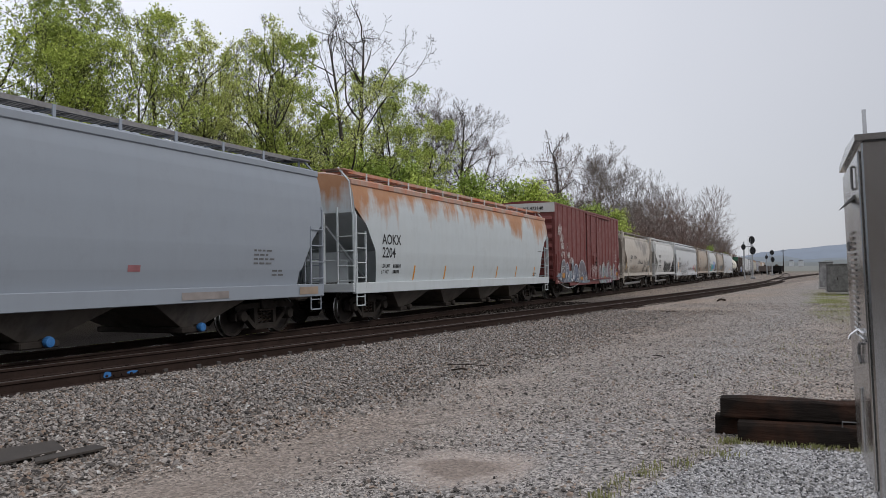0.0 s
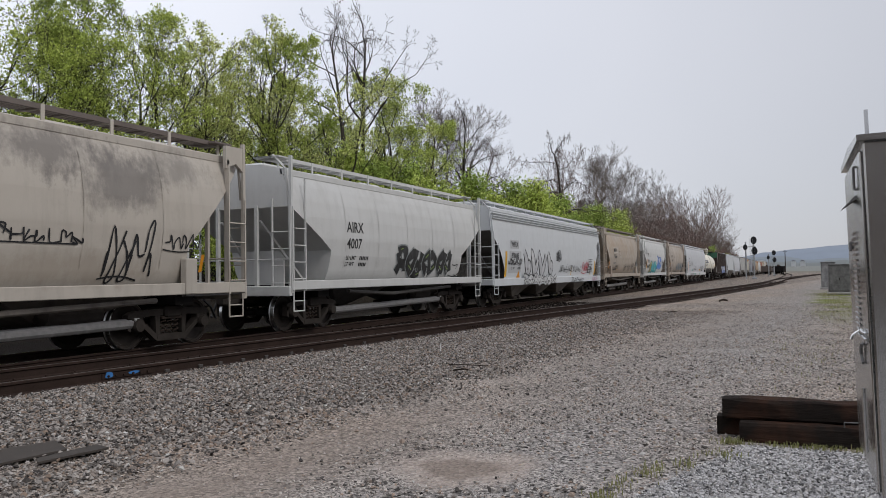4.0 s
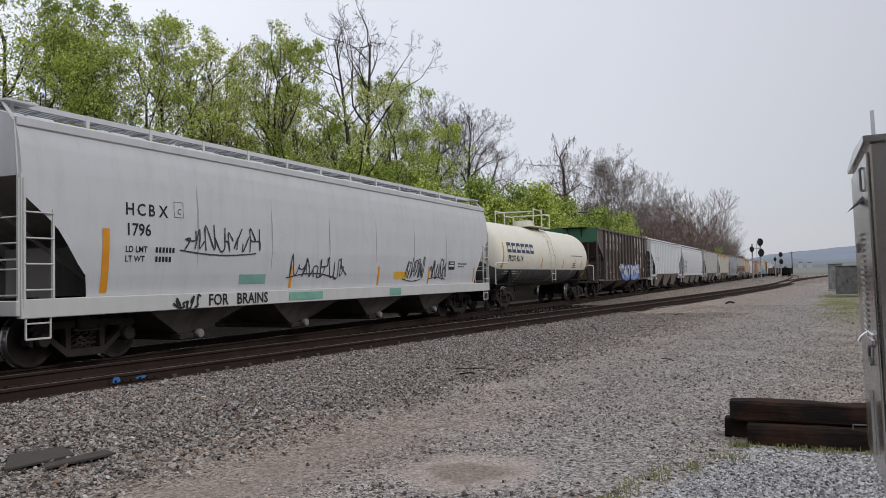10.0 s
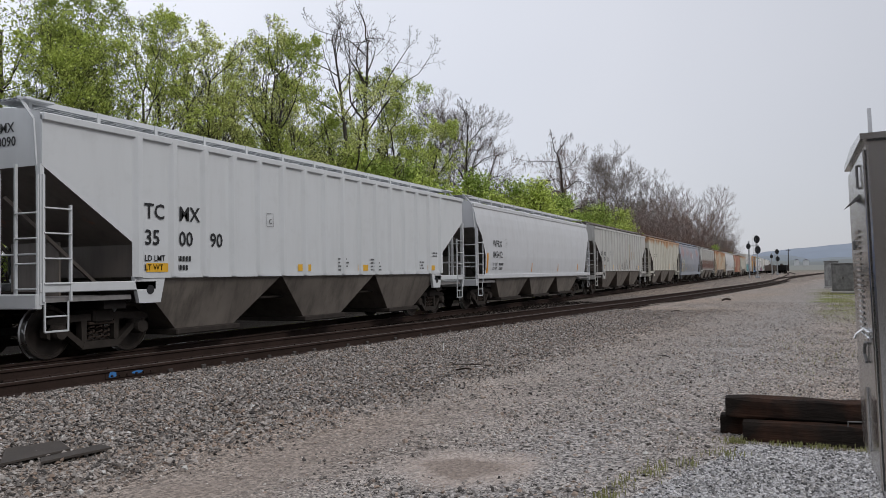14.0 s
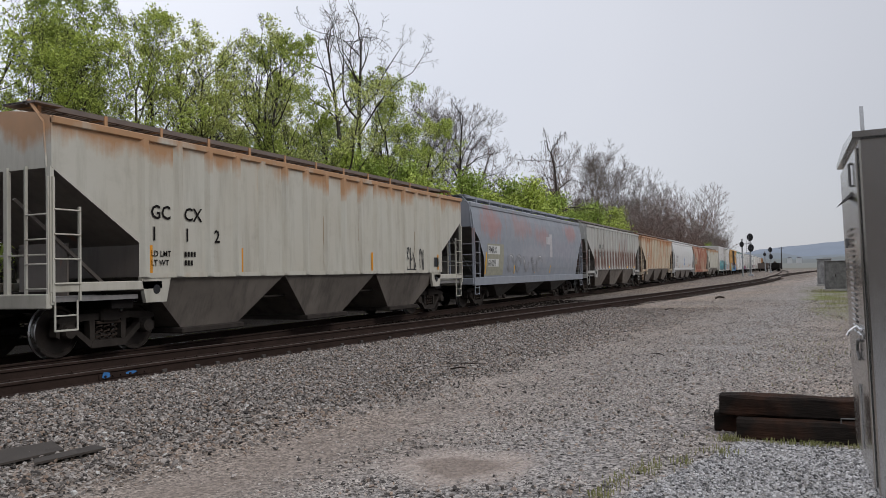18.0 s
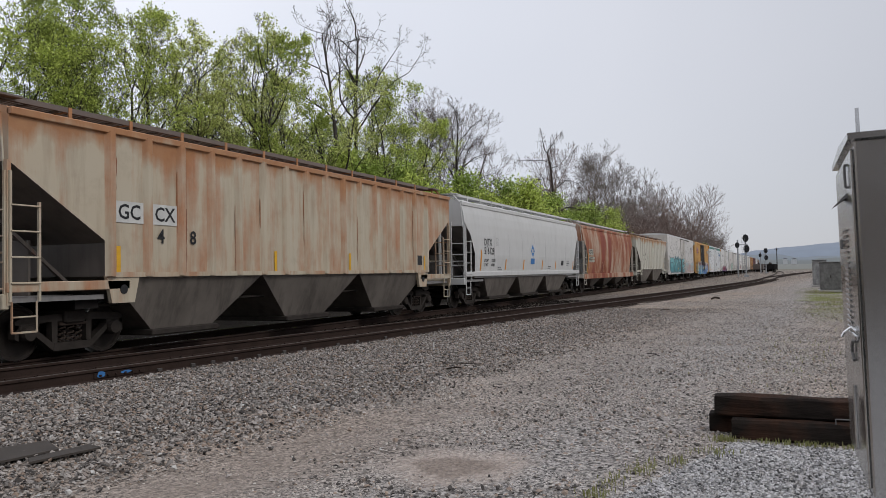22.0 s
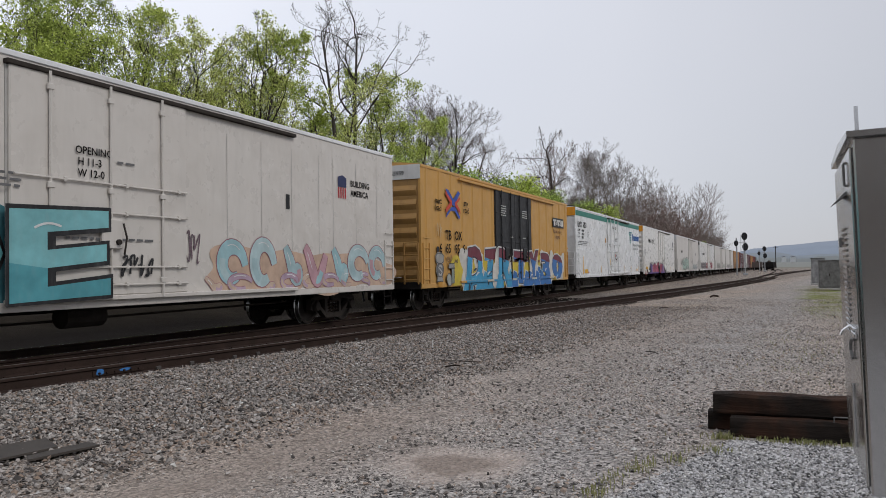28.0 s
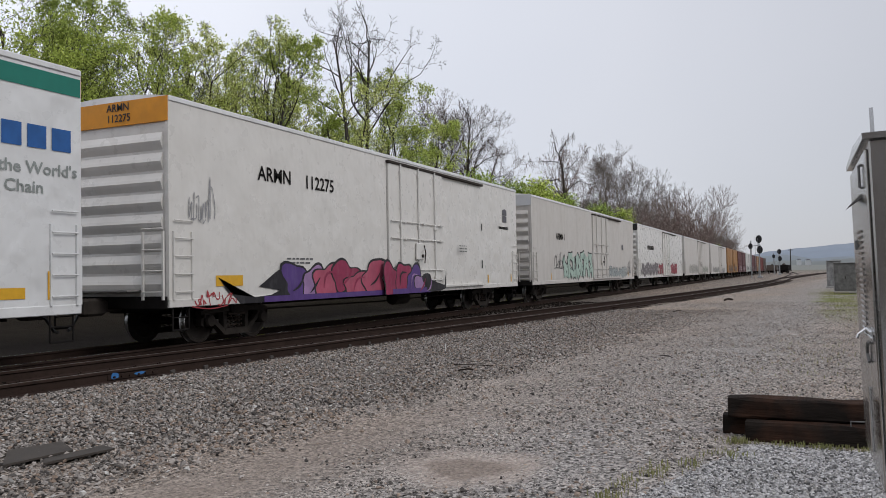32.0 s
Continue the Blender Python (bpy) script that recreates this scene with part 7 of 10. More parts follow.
def stain_ribs(car, n, half, colors, count, seed):
    """Runs of rust and dirt beside the ribs of a side."""
    rng = random.Random(seed)
    for k in range(count):
        x = -half + 0.06 + (2 * half - 0.12) * rng.randrange(n - 1) / (n - 1) + rng.choice((0.11, 0.12, -0.11, 0.13))
        t, l = rng.uniform(2.6, 3.85), rng.uniform(0.6, 2.2)
        b = max(1.4, t - l)
        pts = [(x + rng.uniform(-0.01, 0.01), z) for z in np.linspace(b, t, 8)]
        w = rng.uniform(0.012, 0.032)
        Marks(lambda z: 1.605, 0.002 + 0.0005 * k).ribbon(pts, [w * q for q in (0.15, 0.5, 0.8, 0.7, 1.0, 0.9, 1.0, 0.7)]).put("rust_run", spray(rng.choice(colors)), car, "run of rust beside a rib")


def ribbed(label, x0, x1, body, ends=None, ribs=16, bays=3, **kw):
    return hopper_car(label, x0, x1, "flat", body, ends=ends or coat["end_grime_shade"], board_coat=kw.pop("board_coat", coat["boards"]), bays=bays, ribs=ribs, bay_coat=coat["bay"], inset=1.95, zc=3.15, zd=1.95, **kw)


c, s, hl = ribbed("pale grey ribbed covered hopper car in clean paint", -18.8, -1.6, coat["white2"], board_coat=coat["white2"])
R = lambda z: 1.61
stencils(c, R, -6.44, 2.44, M_BLACK, 0.28, ("TC", "MX"), ("35", "00", "90"), drop=0.48, step=0.879, bx=-2.8)
side_print(c, R, M_DARK, [(0.2, 1.75, 4, 0.5), (1.9, 1.75, 4, 0.5), (4.9, 1.7, 3, 0.4), (6.0, 2.0, 2, 0.4)])
for x in (-6.4, -1.6, 1.2, 5.6):
    reflectors(c, R, [], 0, 0, first=(x, x + 0.55, 1.46, 1.62))
end_mark(c, hl - 0.045, -1.2, 3.5, 0.9, 0.16, ("TCMX", "350090"))
join(c, -18.8, -1.6)

c, s, hl = hopper_car("pale grey smooth-sided covered hopper car", -0.25, 17.0, "smooth", coat["white3"], cut=(3.24, 0.9), sill_z=(1.14, 1.3), valve=M_STEEL, bays=3, bay_coat=coat["bay"])
stencils(c, s, -6.95, 2.37, M_BLACK, 0.26, "WFRX", ("845412",), drop=0.43, bx=-5.55)
end_mark(c, hl - 0.045, -0.6, 3.45, 1.0, 0.17, ("WFRX", "845412"))
reflectors(c, s, [], 0, 0, first=(-7.6, -7.45, 1.35, 2.1), mat=M_ORANGE)
reflectors(c, s, [-2.0, 2.2, 6.0], 1.38, 1.75, mat=M_ORANGE)
join(c, -0.25, 17.0)

c, s, hl = ribbed("weathered grey ribbed covered hopper car with painted-over patches", 18.4, 35.2, coat["grey1"])
stencils(c, R, -6.95, 2.29, M_BLACK, 0.26, ("WF", "RX"), ("83", "74", "58"), drop=0.34, step=0.86, bx=-4.3)
for x, z, w, h in [(1.3, 1.5, 0.9, 1.7), (2.3, 2.1, 0.8, 0.6), (3.1, 2.1, 0.7, 0.55)]:
    Marks(R, 0.006).rect(x, x + w, z, z + h).put("overpaint_patch", plain("dull_beige", (0.38, 0.34, 0.28)), c, "beige overpainted patch")
tag(c, R, 111, 0.0, 1.5, 1.9, 0.75, BLK, 0.016, 7)
tag(c, R, 112, 4.0, 1.5, 1.0, 0.5, BLK, 0.024, 4)
side_print(c, R, M_DARK, [(-2.3, 1.8, 4, 0.5), (-0.9, 1.8, 4, 0.5), (6.2, 1.7, 3, 0.5)])
stain_ribs(c, 16, 6.45, ((0.26, 0.23, 0.20), (0.30, 0.25, 0.2)), 10, 8)
for x in (-6.0, -3.5, -1.5, 5.2):
    reflectors(c, R, [], 0, 0, first=(x, x + 0.09, 1.42, 1.75))
join(c, 18.4, 35.2)

c, s, hl = ribbed("pale buff ribbed covered hopper car with rust at its end", 36.8, 54.1, coat["buff"])
stencils(c, R, -6.49, 2.45, M_DARK, 0.26, ("GC", "CX"), ("1", "1", "2"), box=False, step=0.88)
tag(c, R, 121, 4.0, 1.48, 1.3, 0.7, BLK, 0.028, 5)
Marks(R).rect(6.2, 6.55, 1.55, 1.85).put("notice", M_BLACK, c, "small black notice")
stain_ribs(c, 16, 6.7, ((0.33, 0.22, 0.11), (0.27, 0.16, 0.08)), 9, 5)
for x in (-6.55, -3.9, 1.9, 6.45):
    reflectors(c, R, [], 0, 0, first=(x, x + 0.1, 1.42, 1.95), mat=M_ORANGE)
join(c, 36.8, 54.1)

c, s, hl = hopper_car("faded blue-mauve covered hopper car with overpainted graffiti", 55.3, 72.0, "smooth", coat["mauve"], cut=(3.0, 1.15), gear=coat["mauve"], valve=M_STEEL, bays=3, bay_coat=coat["bay_dark"])
Marks(s, 0.006).rect(-6.9, -5.0, 1.2, 2.45).put("overpaint_patch", plain("drab_patch", (0.33, 0.32, 0.25)), c, "drab overpainted patch")
Marks(s, 0.009).rect(-6.85, -5.5, 2.04, 2.38).rect(-6.85, -5.6, 1.55, 1.85).put("stencil_patch", M_WHITE, c)
Marks(s, 0.013).text(-6.82, 2.08, 0.27, "PMRX").text(-6.82, 1.57, 0.26, "61001").put("stencil", M_BLACK, c, "stencilled marks on the side")
Marks(s).rect(1.25, 1.85, 2.62, 2.98).rect(1.85, 2.25, 2.0, 3.12).put("white_patch", spray((0.48, 0.46, 0.48)), c, "pale angular patch")
swirls(c, s, 131, -4.6, 0.6, 1.25, 2.1, 5, [(0.255, 0.26, 0.285), (0.235, 0.24, 0.265)], (0.36, 0.35, 0.36), rim=0.012, fat=0.13)
reflectors(c, s, [-7.12], 1.25, 2.1, 0.13)
reflectors(c, s, [-3.6, -0.6, 1.9], 1.25, 1.6, 0.09)
end_mark(c, hl - 0.045, -0.55, 3.42, 0.8, 0.15, ("PMRX", "61001"), M_WHITE)
join(c, 55.3, 72.0)

c, s, hl = ribbed("grey ribbed covered hopper car spotted with dark rust", 73.2, 90.3, coat["rustgrey"])
stencils(c, R, -5.53, 2.64, M_BLACK, 0.27, ("MW", "CX"), ("462", "310"), box=False, weights=False, drop=0.46, step=0.87)
stain_ribs(c, 16, 6.6, ((0.15, 0.09, 0.07), (0.22, 0.16, 0.13)), 16, 9)
for x in (-2.9, 0.3, 3.2, 6.0):
    reflectors(c, R, [], 0, 0, first=(x, x + 0.5, 1.42, 1.58))
join(c, 73.2, 90.3)

c, s, hl = ribbed("rust-stained tan ribbed covered hopper car", 91.6, 108.85, coat["rusttan"])
Marks(R, 0.006).rect(-6.50, -5.85, 2.32, 2.7).rect(-5.61, -4.98, 2.32, 2.7).put("stencil_patch", M_WHITE, c)
Marks(R, 0.01).text(-6.46, 2.39, 0.27, "GC").text(-5.57, 2.39, 0.27, "CX").text(-5.5, 1.98, 0.27, "4").text(-4.62, 1.98, 0.27, "8").put("stencil", M_BLACK, c, "stencilled marks on the side")
Marks(R).rect(5.9, 6.25, 1.6, 1.9).put("notice", M_BLACK, c, "small black notice")
stain_ribs(c, 16, 6.67, ((0.30, 0.12, 0.05), (0.24, 0.09, 0.04)), 14, 6)
for x in (-6.5, -1.8, 1.6, 6.4):
    reflectors(c, R, [], 0, 0, first=(x, x + 0.1, 1.42, 1.9))
end_mark(c, hl - 0.045, -1.1, 3.6, 0.7, 0.16, ("GCCX",), M_WHITE)
join(c, 91.6, 108.85)

c, s, hl = hopper_car("white smooth-sided covered hopper car with a blue emblem sign", 110.3, 127.6, "smooth", coat["white4"], gear=coat["white4"], sill_z=(1.18, 1.36), cut=(3.2, 1.05), valve=None, bays=3, bay_coat=coat["bay"])
stencils(c, s, -6.65, 2.38, M_BLACK, 0.28, "DJTX", ("516128",), drop=0.34, bx=-5.25, load=("223700", "63300"))
end_mark(c, hl - 0.04, -0.55, 3.32, 0.95, 0.17, ("DJTX", "516128"), M_WHITE)
Marks(s, 0.006).rect(-0.50, 0.12, 1.66, 2.62).put("emblem_sign", plain("pale_sign", (0.62, 0.63, 0.65)), c, "white emblem panel")
Marks(s, 0.010).poly([(-0.19, 2.58), (0.09, 2.27), (-0.19, 1.97), (-0.47, 2.27)]).put("emblem_diamond", M_BLUE, c, "blue diamond emblem")
Marks(s, 0.010).rect(-0.49, 0.11, 1.67, 1.93).put("emblem_band", M_BLUE, c, "blue band of an emblem panel")
Marks(s, 0.014).rect(-0.33, -0.25, 2.19, 2.35).rect(-0.21, -0.15, 2.19, 2.35).rect(-0.10, -0.04, 2.19, 2.35).put("emblem_bars", M_WHITE, c)
seams(c, s, [-5.49, -3.62, -1.78, 0.07, 1.92, 3.87, 5.73])
reflectors(c, s, [], 0, 0, first=(-7.05, -6.92, 1.4, 2.2), mat=M_ORANGE)
reflectors(c, s, [-4.1, -1.62, 1.35, 3.75, 7.3], 1.42, 1.85, mat=M_ORANGE, w=0.12, slant=0.1)
Marks(s).rect(4.87, 5.35, 1.62, 1.86).put("notice", M_BLACK, c, "small black notice")
side_print(c, s, M_DARK, [(6.0, 1.8, 3, 0.5), (-5.0, 1.5, 2, 0.4), (2.4, 1.55, 2, 0.4)])
join(c, 110.3, 127.6)

c, s, hl = hopper_car("rust-red covered hopper car with peeling cream paint", 128.9, 144.9, "smooth", coat["rustred"], board_coat=coat["white3"], gear=coat["tan1"], ends=coat["white3"], bays=3, bay_coat=coat["bay_dark"])
Marks(s, 0.006).rect(-6.73, -5.5, 2.24, 2.62).rect(-6.73, -5.2, 1.83, 2.16).put("stencil_patch", plain("pale_green_patch", (0.42, 0.43, 0.36)), c)
Marks(s, 0.010).text(-6.66, 2.3, 0.27, "ACFX").text(-6.67, 1.87, 0.26, "49677").put("stencil", M_BLACK, c, "stencilled marks on the side")
reflectors(c, s, [], 0, 0, first=(-7.0, -6.85, 1.2, 2.4), mat=M_ORANGE)
tag(c, s, 151, -3.2, 1.3, 1.0, 0.6, (0.35, 0.15, 0.08), 0.03, 4)
join(c, 128.9, 144.9)

c, s, hl = ribbed("pale ribbed two-bay covered hopper car with rusty streaks", 146.5, 163.2, coat["buff"], bays=2, ribs=15)
stencils(c, R, -5.28, 2.46, M_DARK, 0.26, ("GC", "CX"), ("40", "39"), box=False, step=0.9, drop=0.43)
stain_ribs(c, 15, 6.4, ((0.33, 0.22, 0.12), (0.27, 0.17, 0.1)), 9, 7)
for x in (-6.3, -2.5, 0.2, 2.9, 6.1):
    reflectors(c, R, [], 0, 0, first=(x, x + 0.09, 1.42, 1.85))
join(c, 146.5, 163.2)


# ---- refrigerator cars and boxcars at the end of the train ----
def reefer(label, x0, x1, body, door, cap=None, low=0.80, roof=None, **kw):
    w = door[1] - door[0]
    return box_car("refrigerator_car", label, x0, x1, body, roof or coat["reefer_new"], ends=body, door=door, plug=True, low=low, cap=cap, inset=2.6, track=M_STEEL, rail_x=(door[0] - 0.05, door[1] + w * 0.97), end_ribs=kw.pop("end_ribs", 8), **kw)


B = 1.61
near = lambda z: B
DOORFACE = lambda z: 1.69

c, s, hl = reefer("white refrigerator car with a teal graffiti piece along its foot", 164.5, 188.0, coat["reefer_aged"], (-1.2, 2.7))
Marks(s).text(-8.0, 1.61, 0.34, "170216").put("stencil", M_DARK, c, "stencilled marks on the side")
throw_up(c, s, 161, "INKO", -9.9, -1.35, 0.96, 2.46, (0.16, 0.47, 0.50), BLK, shade=(0.07, 0.30, 0.34), back=(0.05, 0.17, 0.20), fat=0.03, rim=0.06)
throw_up(c, lambda z: 1.75, 162, "E", -1.2, 0.6, 0.95, 2.5, (0.20, 0.47, 0.50), BLK, shade=(0.09, 0.33, 0.38), fat=0.03, rim=0.06)
swirls(c, s, 163, 3.6, 11.2, 0.95, 2.15, 7, [(0.33, 0.52, 0.56), (0.42, 0.55, 0.57), (0.36, 0.50, 0.53), (0.50, 0.30, 0.34)], (0.30, 0.13, 0.16), back=(0.56, 0.40, 0.30), rim=0.022, fat=0.13)
swirls(c, s, 167, 3.0, 11.3, 0.92, 1.35, 9, [(0.55, 0.42, 0.33), (0.45, 0.33, 0.42)], (0.36, 0.17, 0.20), rim=0.012, fat=0.14)
joints(c, s, [-10.6, -9.4, -8.2, -7.0, -5.8, -4.6, -3.4, -2.2, 4.0, 5.2, 6.4, 7.6, 8.3, 9.5, 10.7], 1.0, 4.3)
m = Marks(DOORFACE)
m.text(0.0, 3.38, 0.13, "OPENING").text(0.05, 3.19, 0.13, "H 11-3").text(0.05, 3.0, 0.13, "W 12-0")
m.put("door_notice", M_DARK, c, "door size notice")
side_print(c, DOORFACE, M_DARK, [(0.9, 3.3, 1, 0.4), (-1.4, 2.9, 3, 0.4), (-0.2, 1.95, 1, 2.2)])
m = Marks(s)
m.poly([(8.54, 3.6), (8.98, 3.6), (8.98, 3.86), (8.76, 3.92), (8.54, 3.86)]).put("shield_top", plain("navy_badge", (0.04, 0.05, 0.12)), c, "navy top of a shield badge")
m = Marks(s)
for k in range(4):
    m.rect(8.55 + k * 0.115, 8.61 + k * 0.115, 3.3, 3.59)
m.put("shield_stripes", M_RED, c, "red stripes of a shield badge")
Marks(s).text(9.2, 3.66, 0.17, "BUILDING").put("slogan", M_DARK, c, "slogan lettering")
Marks(s).text(9.2, 3.4, 0.17, "AMERICA").put("slogan", M_DARK, c, "slogan lettering")
Marks(s).rect(6.15, 6.3, 2.85, 3.2).put("vent_slot", M_BLACK, c)
reflectors(c, s, [], 0, 0, first=(-8.2, -7.2, 1.28, 1.42))
reflectors(c, s, [], 0, 0, first=(-3.9, -3.1, 1.28, 1.42))
tag(c, DOORFACE, 164, 1.0, 1.35, 0.7, 0.4, BLK, 0.03, 4)
tag(c, s, 165, 2.5, 1.6, 0.6, 0.6, (0.15, 0.1, 0.12), 0.02, 4)
join(c, 164.5, 188.0)

ribs = [x for x in np.concatenate([np.linspace(-9.0, -2.6, 7), np.linspace(2.9, 9.0, 6)])]
c, s, hl = box_car("box_car", "yellow boxcar with black plug doors and blue graffiti", 190.0, 208.8, coat["yellow"], coat["yellow"], ends=coat["yellow_end"], cap=coat["white1"], door=(-2.3, 2.6), door_coat=M_BLACK, ribs=ribs, low=0.76, plug="double", rail_x=(-6.2, 6.6), skirt=(-5.9, 6.05, 0.58))
end_mark(c, hl, -0.9, 4.48, 1.1, 0.14, ("TBOX 665959",))
blue, red = plain("emblem_blue", (0.05, 0.10, 0.42)), plain("emblem_red", (0.60, 0.08, 0.05))
out = lambda z: s(z) + 0.037
m = Marks(out)
m.poly([(-7.45, 4.19), (-7.17, 4.14), (-6.74, 3.86), (-6.28, 4.19), (-6.10, 4.11), (-6.56, 3.72), (-6.60, 3.58), (-6.99, 3.69)]).poly([(-7.45, 3.16), (-6.99, 3.44), (-6.63, 3.44), (-6.21, 3.16), (-6.14, 3.27), (-6.56, 3.58), (-6.92, 3.58), (-7.34, 3.34)])
m.put("emblem_blue", blue, c, "blue arms of a cross-shaped emblem")
m = Marks(lambda z: s(z) + 0.042)
m.poly([(-7.45, 4.11), (-7.45, 3.97), (-7.06, 3.72), (-7.45, 3.48), (-7.45, 3.34), (-6.88, 3.65), (-6.88, 3.79)]).poly([(-6.10, 4.00), (-6.10, 3.90), (-6.42, 3.72), (-6.10, 3.48), (-6.10, 3.37), (-6.60, 3.65), (-6.60, 3.76)])
m.put("emblem_red", red, c, "red arms of a cross-shaped emblem")
m = Marks(out)
m.text(-8.34, 3.62, 0.22, "next").text(-8.34, 3.38, 0.22, "load").text(-5.75, 3.7, 0.22, "any").text(-5.8, 3.44, 0.22, "road")
m.put("slogan", M_DARK, c, "slogan lettering")
for x, z, w in ((-7.5, 2.42, "TB"), (-6.68, 2.42, "OX"), (-8.03, 1.95, "6"), (-7.48, 1.95, "65"), (-6.65, 1.95, "95"), (-5.88, 1.95, "9")):
    Marks(out).text(x, z, 0.33, w).put("stencil", M_DARK, c, "stencilled marks on the side")
Marks(out).rect(6.36, 8.5, 3.46, 3.94).put("maker_panel", M_BLACK, c, "black name panel")
for x0, x1, z0, z1 in ((6.46, 7.06, 3.76, 3.86), (6.62, 6.84, 3.54, 3.76), (7.14, 7.78, 3.76, 3.86), (7.36, 7.58, 3.54, 3.76), (7.86, 8.10, 3.54, 3.86), (8.16, 8.40, 3.54, 3.86)):
    Marks(lambda z: s(z) + 0.042).rect(x0, x1, z0, z1, slant=-0.35 if x0 < 7.8 else 0.0).put("maker_bar", M_WHITE, c, "white plain bar on the panel")
for z0 in (3.59, 3.65, 3.71):
    Marks(lambda z: s(z) + 0.041).rect(6.84, 7.34, z0, z0 + 0.022).rect(7.58, 7.86, z0, z0 + 0.022).put("maker_stripe", M_WHITE, c)
m_txt = plain("brown_lettering", (0.16, 0.07, 0.03))
for k, (x, w) in enumerate(((6.45, "Railcar Pooling"), (6.9, "Experts"))):
    Marks(out).text(x, 3.17 - 0.27 * k, 0.19, w).put("slogan", m_txt, c, "brown slogan lettering")
dside = lambda z: 1.71
side_print(c, dside, M_WHITE, [(-1.8, 3.95, 5, 0.7), (1.1, 3.9, 4, 0.7), (1.1, 2.7, 1, 0.5), (-0.6, 2.7, 1, 0.3)])
gs = lambda z: s(z) + 0.075
on_side = lambda z: s(z) + 0.037
FOOT = lambda x: 0.60 if -6.0 < x < 6.1 else 0.80


rg = random.Random(30)
for k in range(18):
    x = -6.35 + 0.83 * k
    face = gs if -2.6 < x < 2.9 else on_side
    w, h, zc = (1.3, 1.0, 1.25) if k == 0 else (1.35, 1.3, 1.36)
    tone = (0.60, 0.46, 0.05) if k % 2 == 0 else (0.62, 0.60, 0.55)
    Marks(face, 0.002 + 0.0006 * k).blob(clamped(loop(rg, x, zc, w, h, 44, 0.42, 3), -7.1, 8.45, FOOT)).put("graffiti_cloud", spray(tone), c, "yellow and white sprayed cloud")
PIECE = [("D", -5.55, -3.95), ("I", -3.72, -2.42), ("R", -2.13, -0.4), ("T", -0.2, 1.85), ("Y", 2.0, 3.5), ("-", 3.55, 3.95), ("3", 4.0, 5.6), ("0", 6.05, 8.05)]
for k, (ch, x0, x1) in enumerate(PIECE):
    z0, z1 = (0.70, 2.16) if k < 7 else (0.88, 2.08)
    face = gs if ch in "RTY" else on_side
    low_tone = (0.05, 0.31, 0.53) if k < 3 else (0.035, 0.16, 0.44)
    up = 0.0006 * (k % 2)
    for q, xa in enumerate((x0, x1 - 0.35) if ch not in "-0" else ()):
        flare = [(xa - 0.40, 0.60), (xa + 0.02, 1.30), (xa + 0.42, 1.20), (xa + 0.62, 0.60)]
        Marks(face, 0.0135 + 0.0004 * q).ribbon(flare, 0.05).put("graffiti_outline", spray((0.62, 0.62, 0.60)), c, "white sprayed rim")
        Marks(face, 0.0180 + up).poly(flare).put("graffiti_foot", spray(low_tone), c, "flared blue foot of a letter")
    for name, fat, share, top, col, lift in (("graffiti_outline", 0.10, None, True, (0.62, 0.62, 0.60), 0.0145), ("graffiti_shadow", 0.075, None, True, (0.03, 0.04, 0.08), 0.0165), ("graffiti_letter", 0.055, 0.72, False, low_tone, 0.020), ("graffiti_letter", 0.055, 0.72, True, (0.16, 0.026, 0.045), 0.020)):
        e = {0.10: 0.09, 0.075: 0.03}.get(fat, 0.0)
        vs, fs = fat_letter(ch, x0 - e, x1 + e, z0 - e, z1 + e, fat, share, top)
        m = Marks(face, lift + up)
        if fs:
            lean = 0.20 if k < 2 else 0.05
            m.g.add([m.p(x + lean * (z - 1.4), z) for x, z in vs], fs)
            m.put(name, spray(col), c, "sprayed graffiti letter")
    for q in range(3):
        xa, za = rg.uniform(x0, x1 - 0.3), rg.uniform(0.75, 1.3)
        Marks(face, 0.0235).ribbon(bent((xa, za), (xa + 0.38, za + 0.13), 0.1), [0.008, 0.03, 0.04, 0.04, 0.035, 0.02, 0.008]).put("graffiti_stroke", spray(((0.02, 0.05, 0.10), (0.10, 0.40, 0.60), (0.58, 0.60, 0.60))[q]), c)
    for q in range(6):
        xa, za = x0 + (x1 - x0) * rg.random(), z0 + (z1 - z0) * 0.72
        Marks(face, 0.0243).rect(xa, xa + rg.uniform(0.02, 0.05), za - rg.uniform(0.05, 0.16), za + 0.02).put("paint_drip", spray((0.16, 0.026, 0.045)), c, "drip of dark red paint")
for x, z, r in ((-5.35, 0.72, 0.10), (-5.12, 0.82, 0.05), (-4.85, 0.68, 0.07), (-3.3, 0.85, 0.08), (-3.05, 0.92, 0.06)):
    Marks(on_side, 0.0255).blob([(x + r * math.cos(t), z + r * 1.2 * math.sin(t)) for t in np.linspace(0, 6.0, 14)], rings=1).put("paint_drop", spray((0.02, 0.04, 0.07)), c, "dark sprayed drop")
for k in range(16):
    x0 = -5.7 + 0.74 * k
    Marks(lambda z: 1.712, 0.0).rect(x0, x0 + 0.745, 0.882, 0.957).put("graffiti_base", spray((0.05, 0.29, 0.50) if x0 < -1 else (0.04, 0.17, 0.43)) if k % 4 != 3 else spray((0.55, 0.53, 0.45)), c, "painted-over door track")
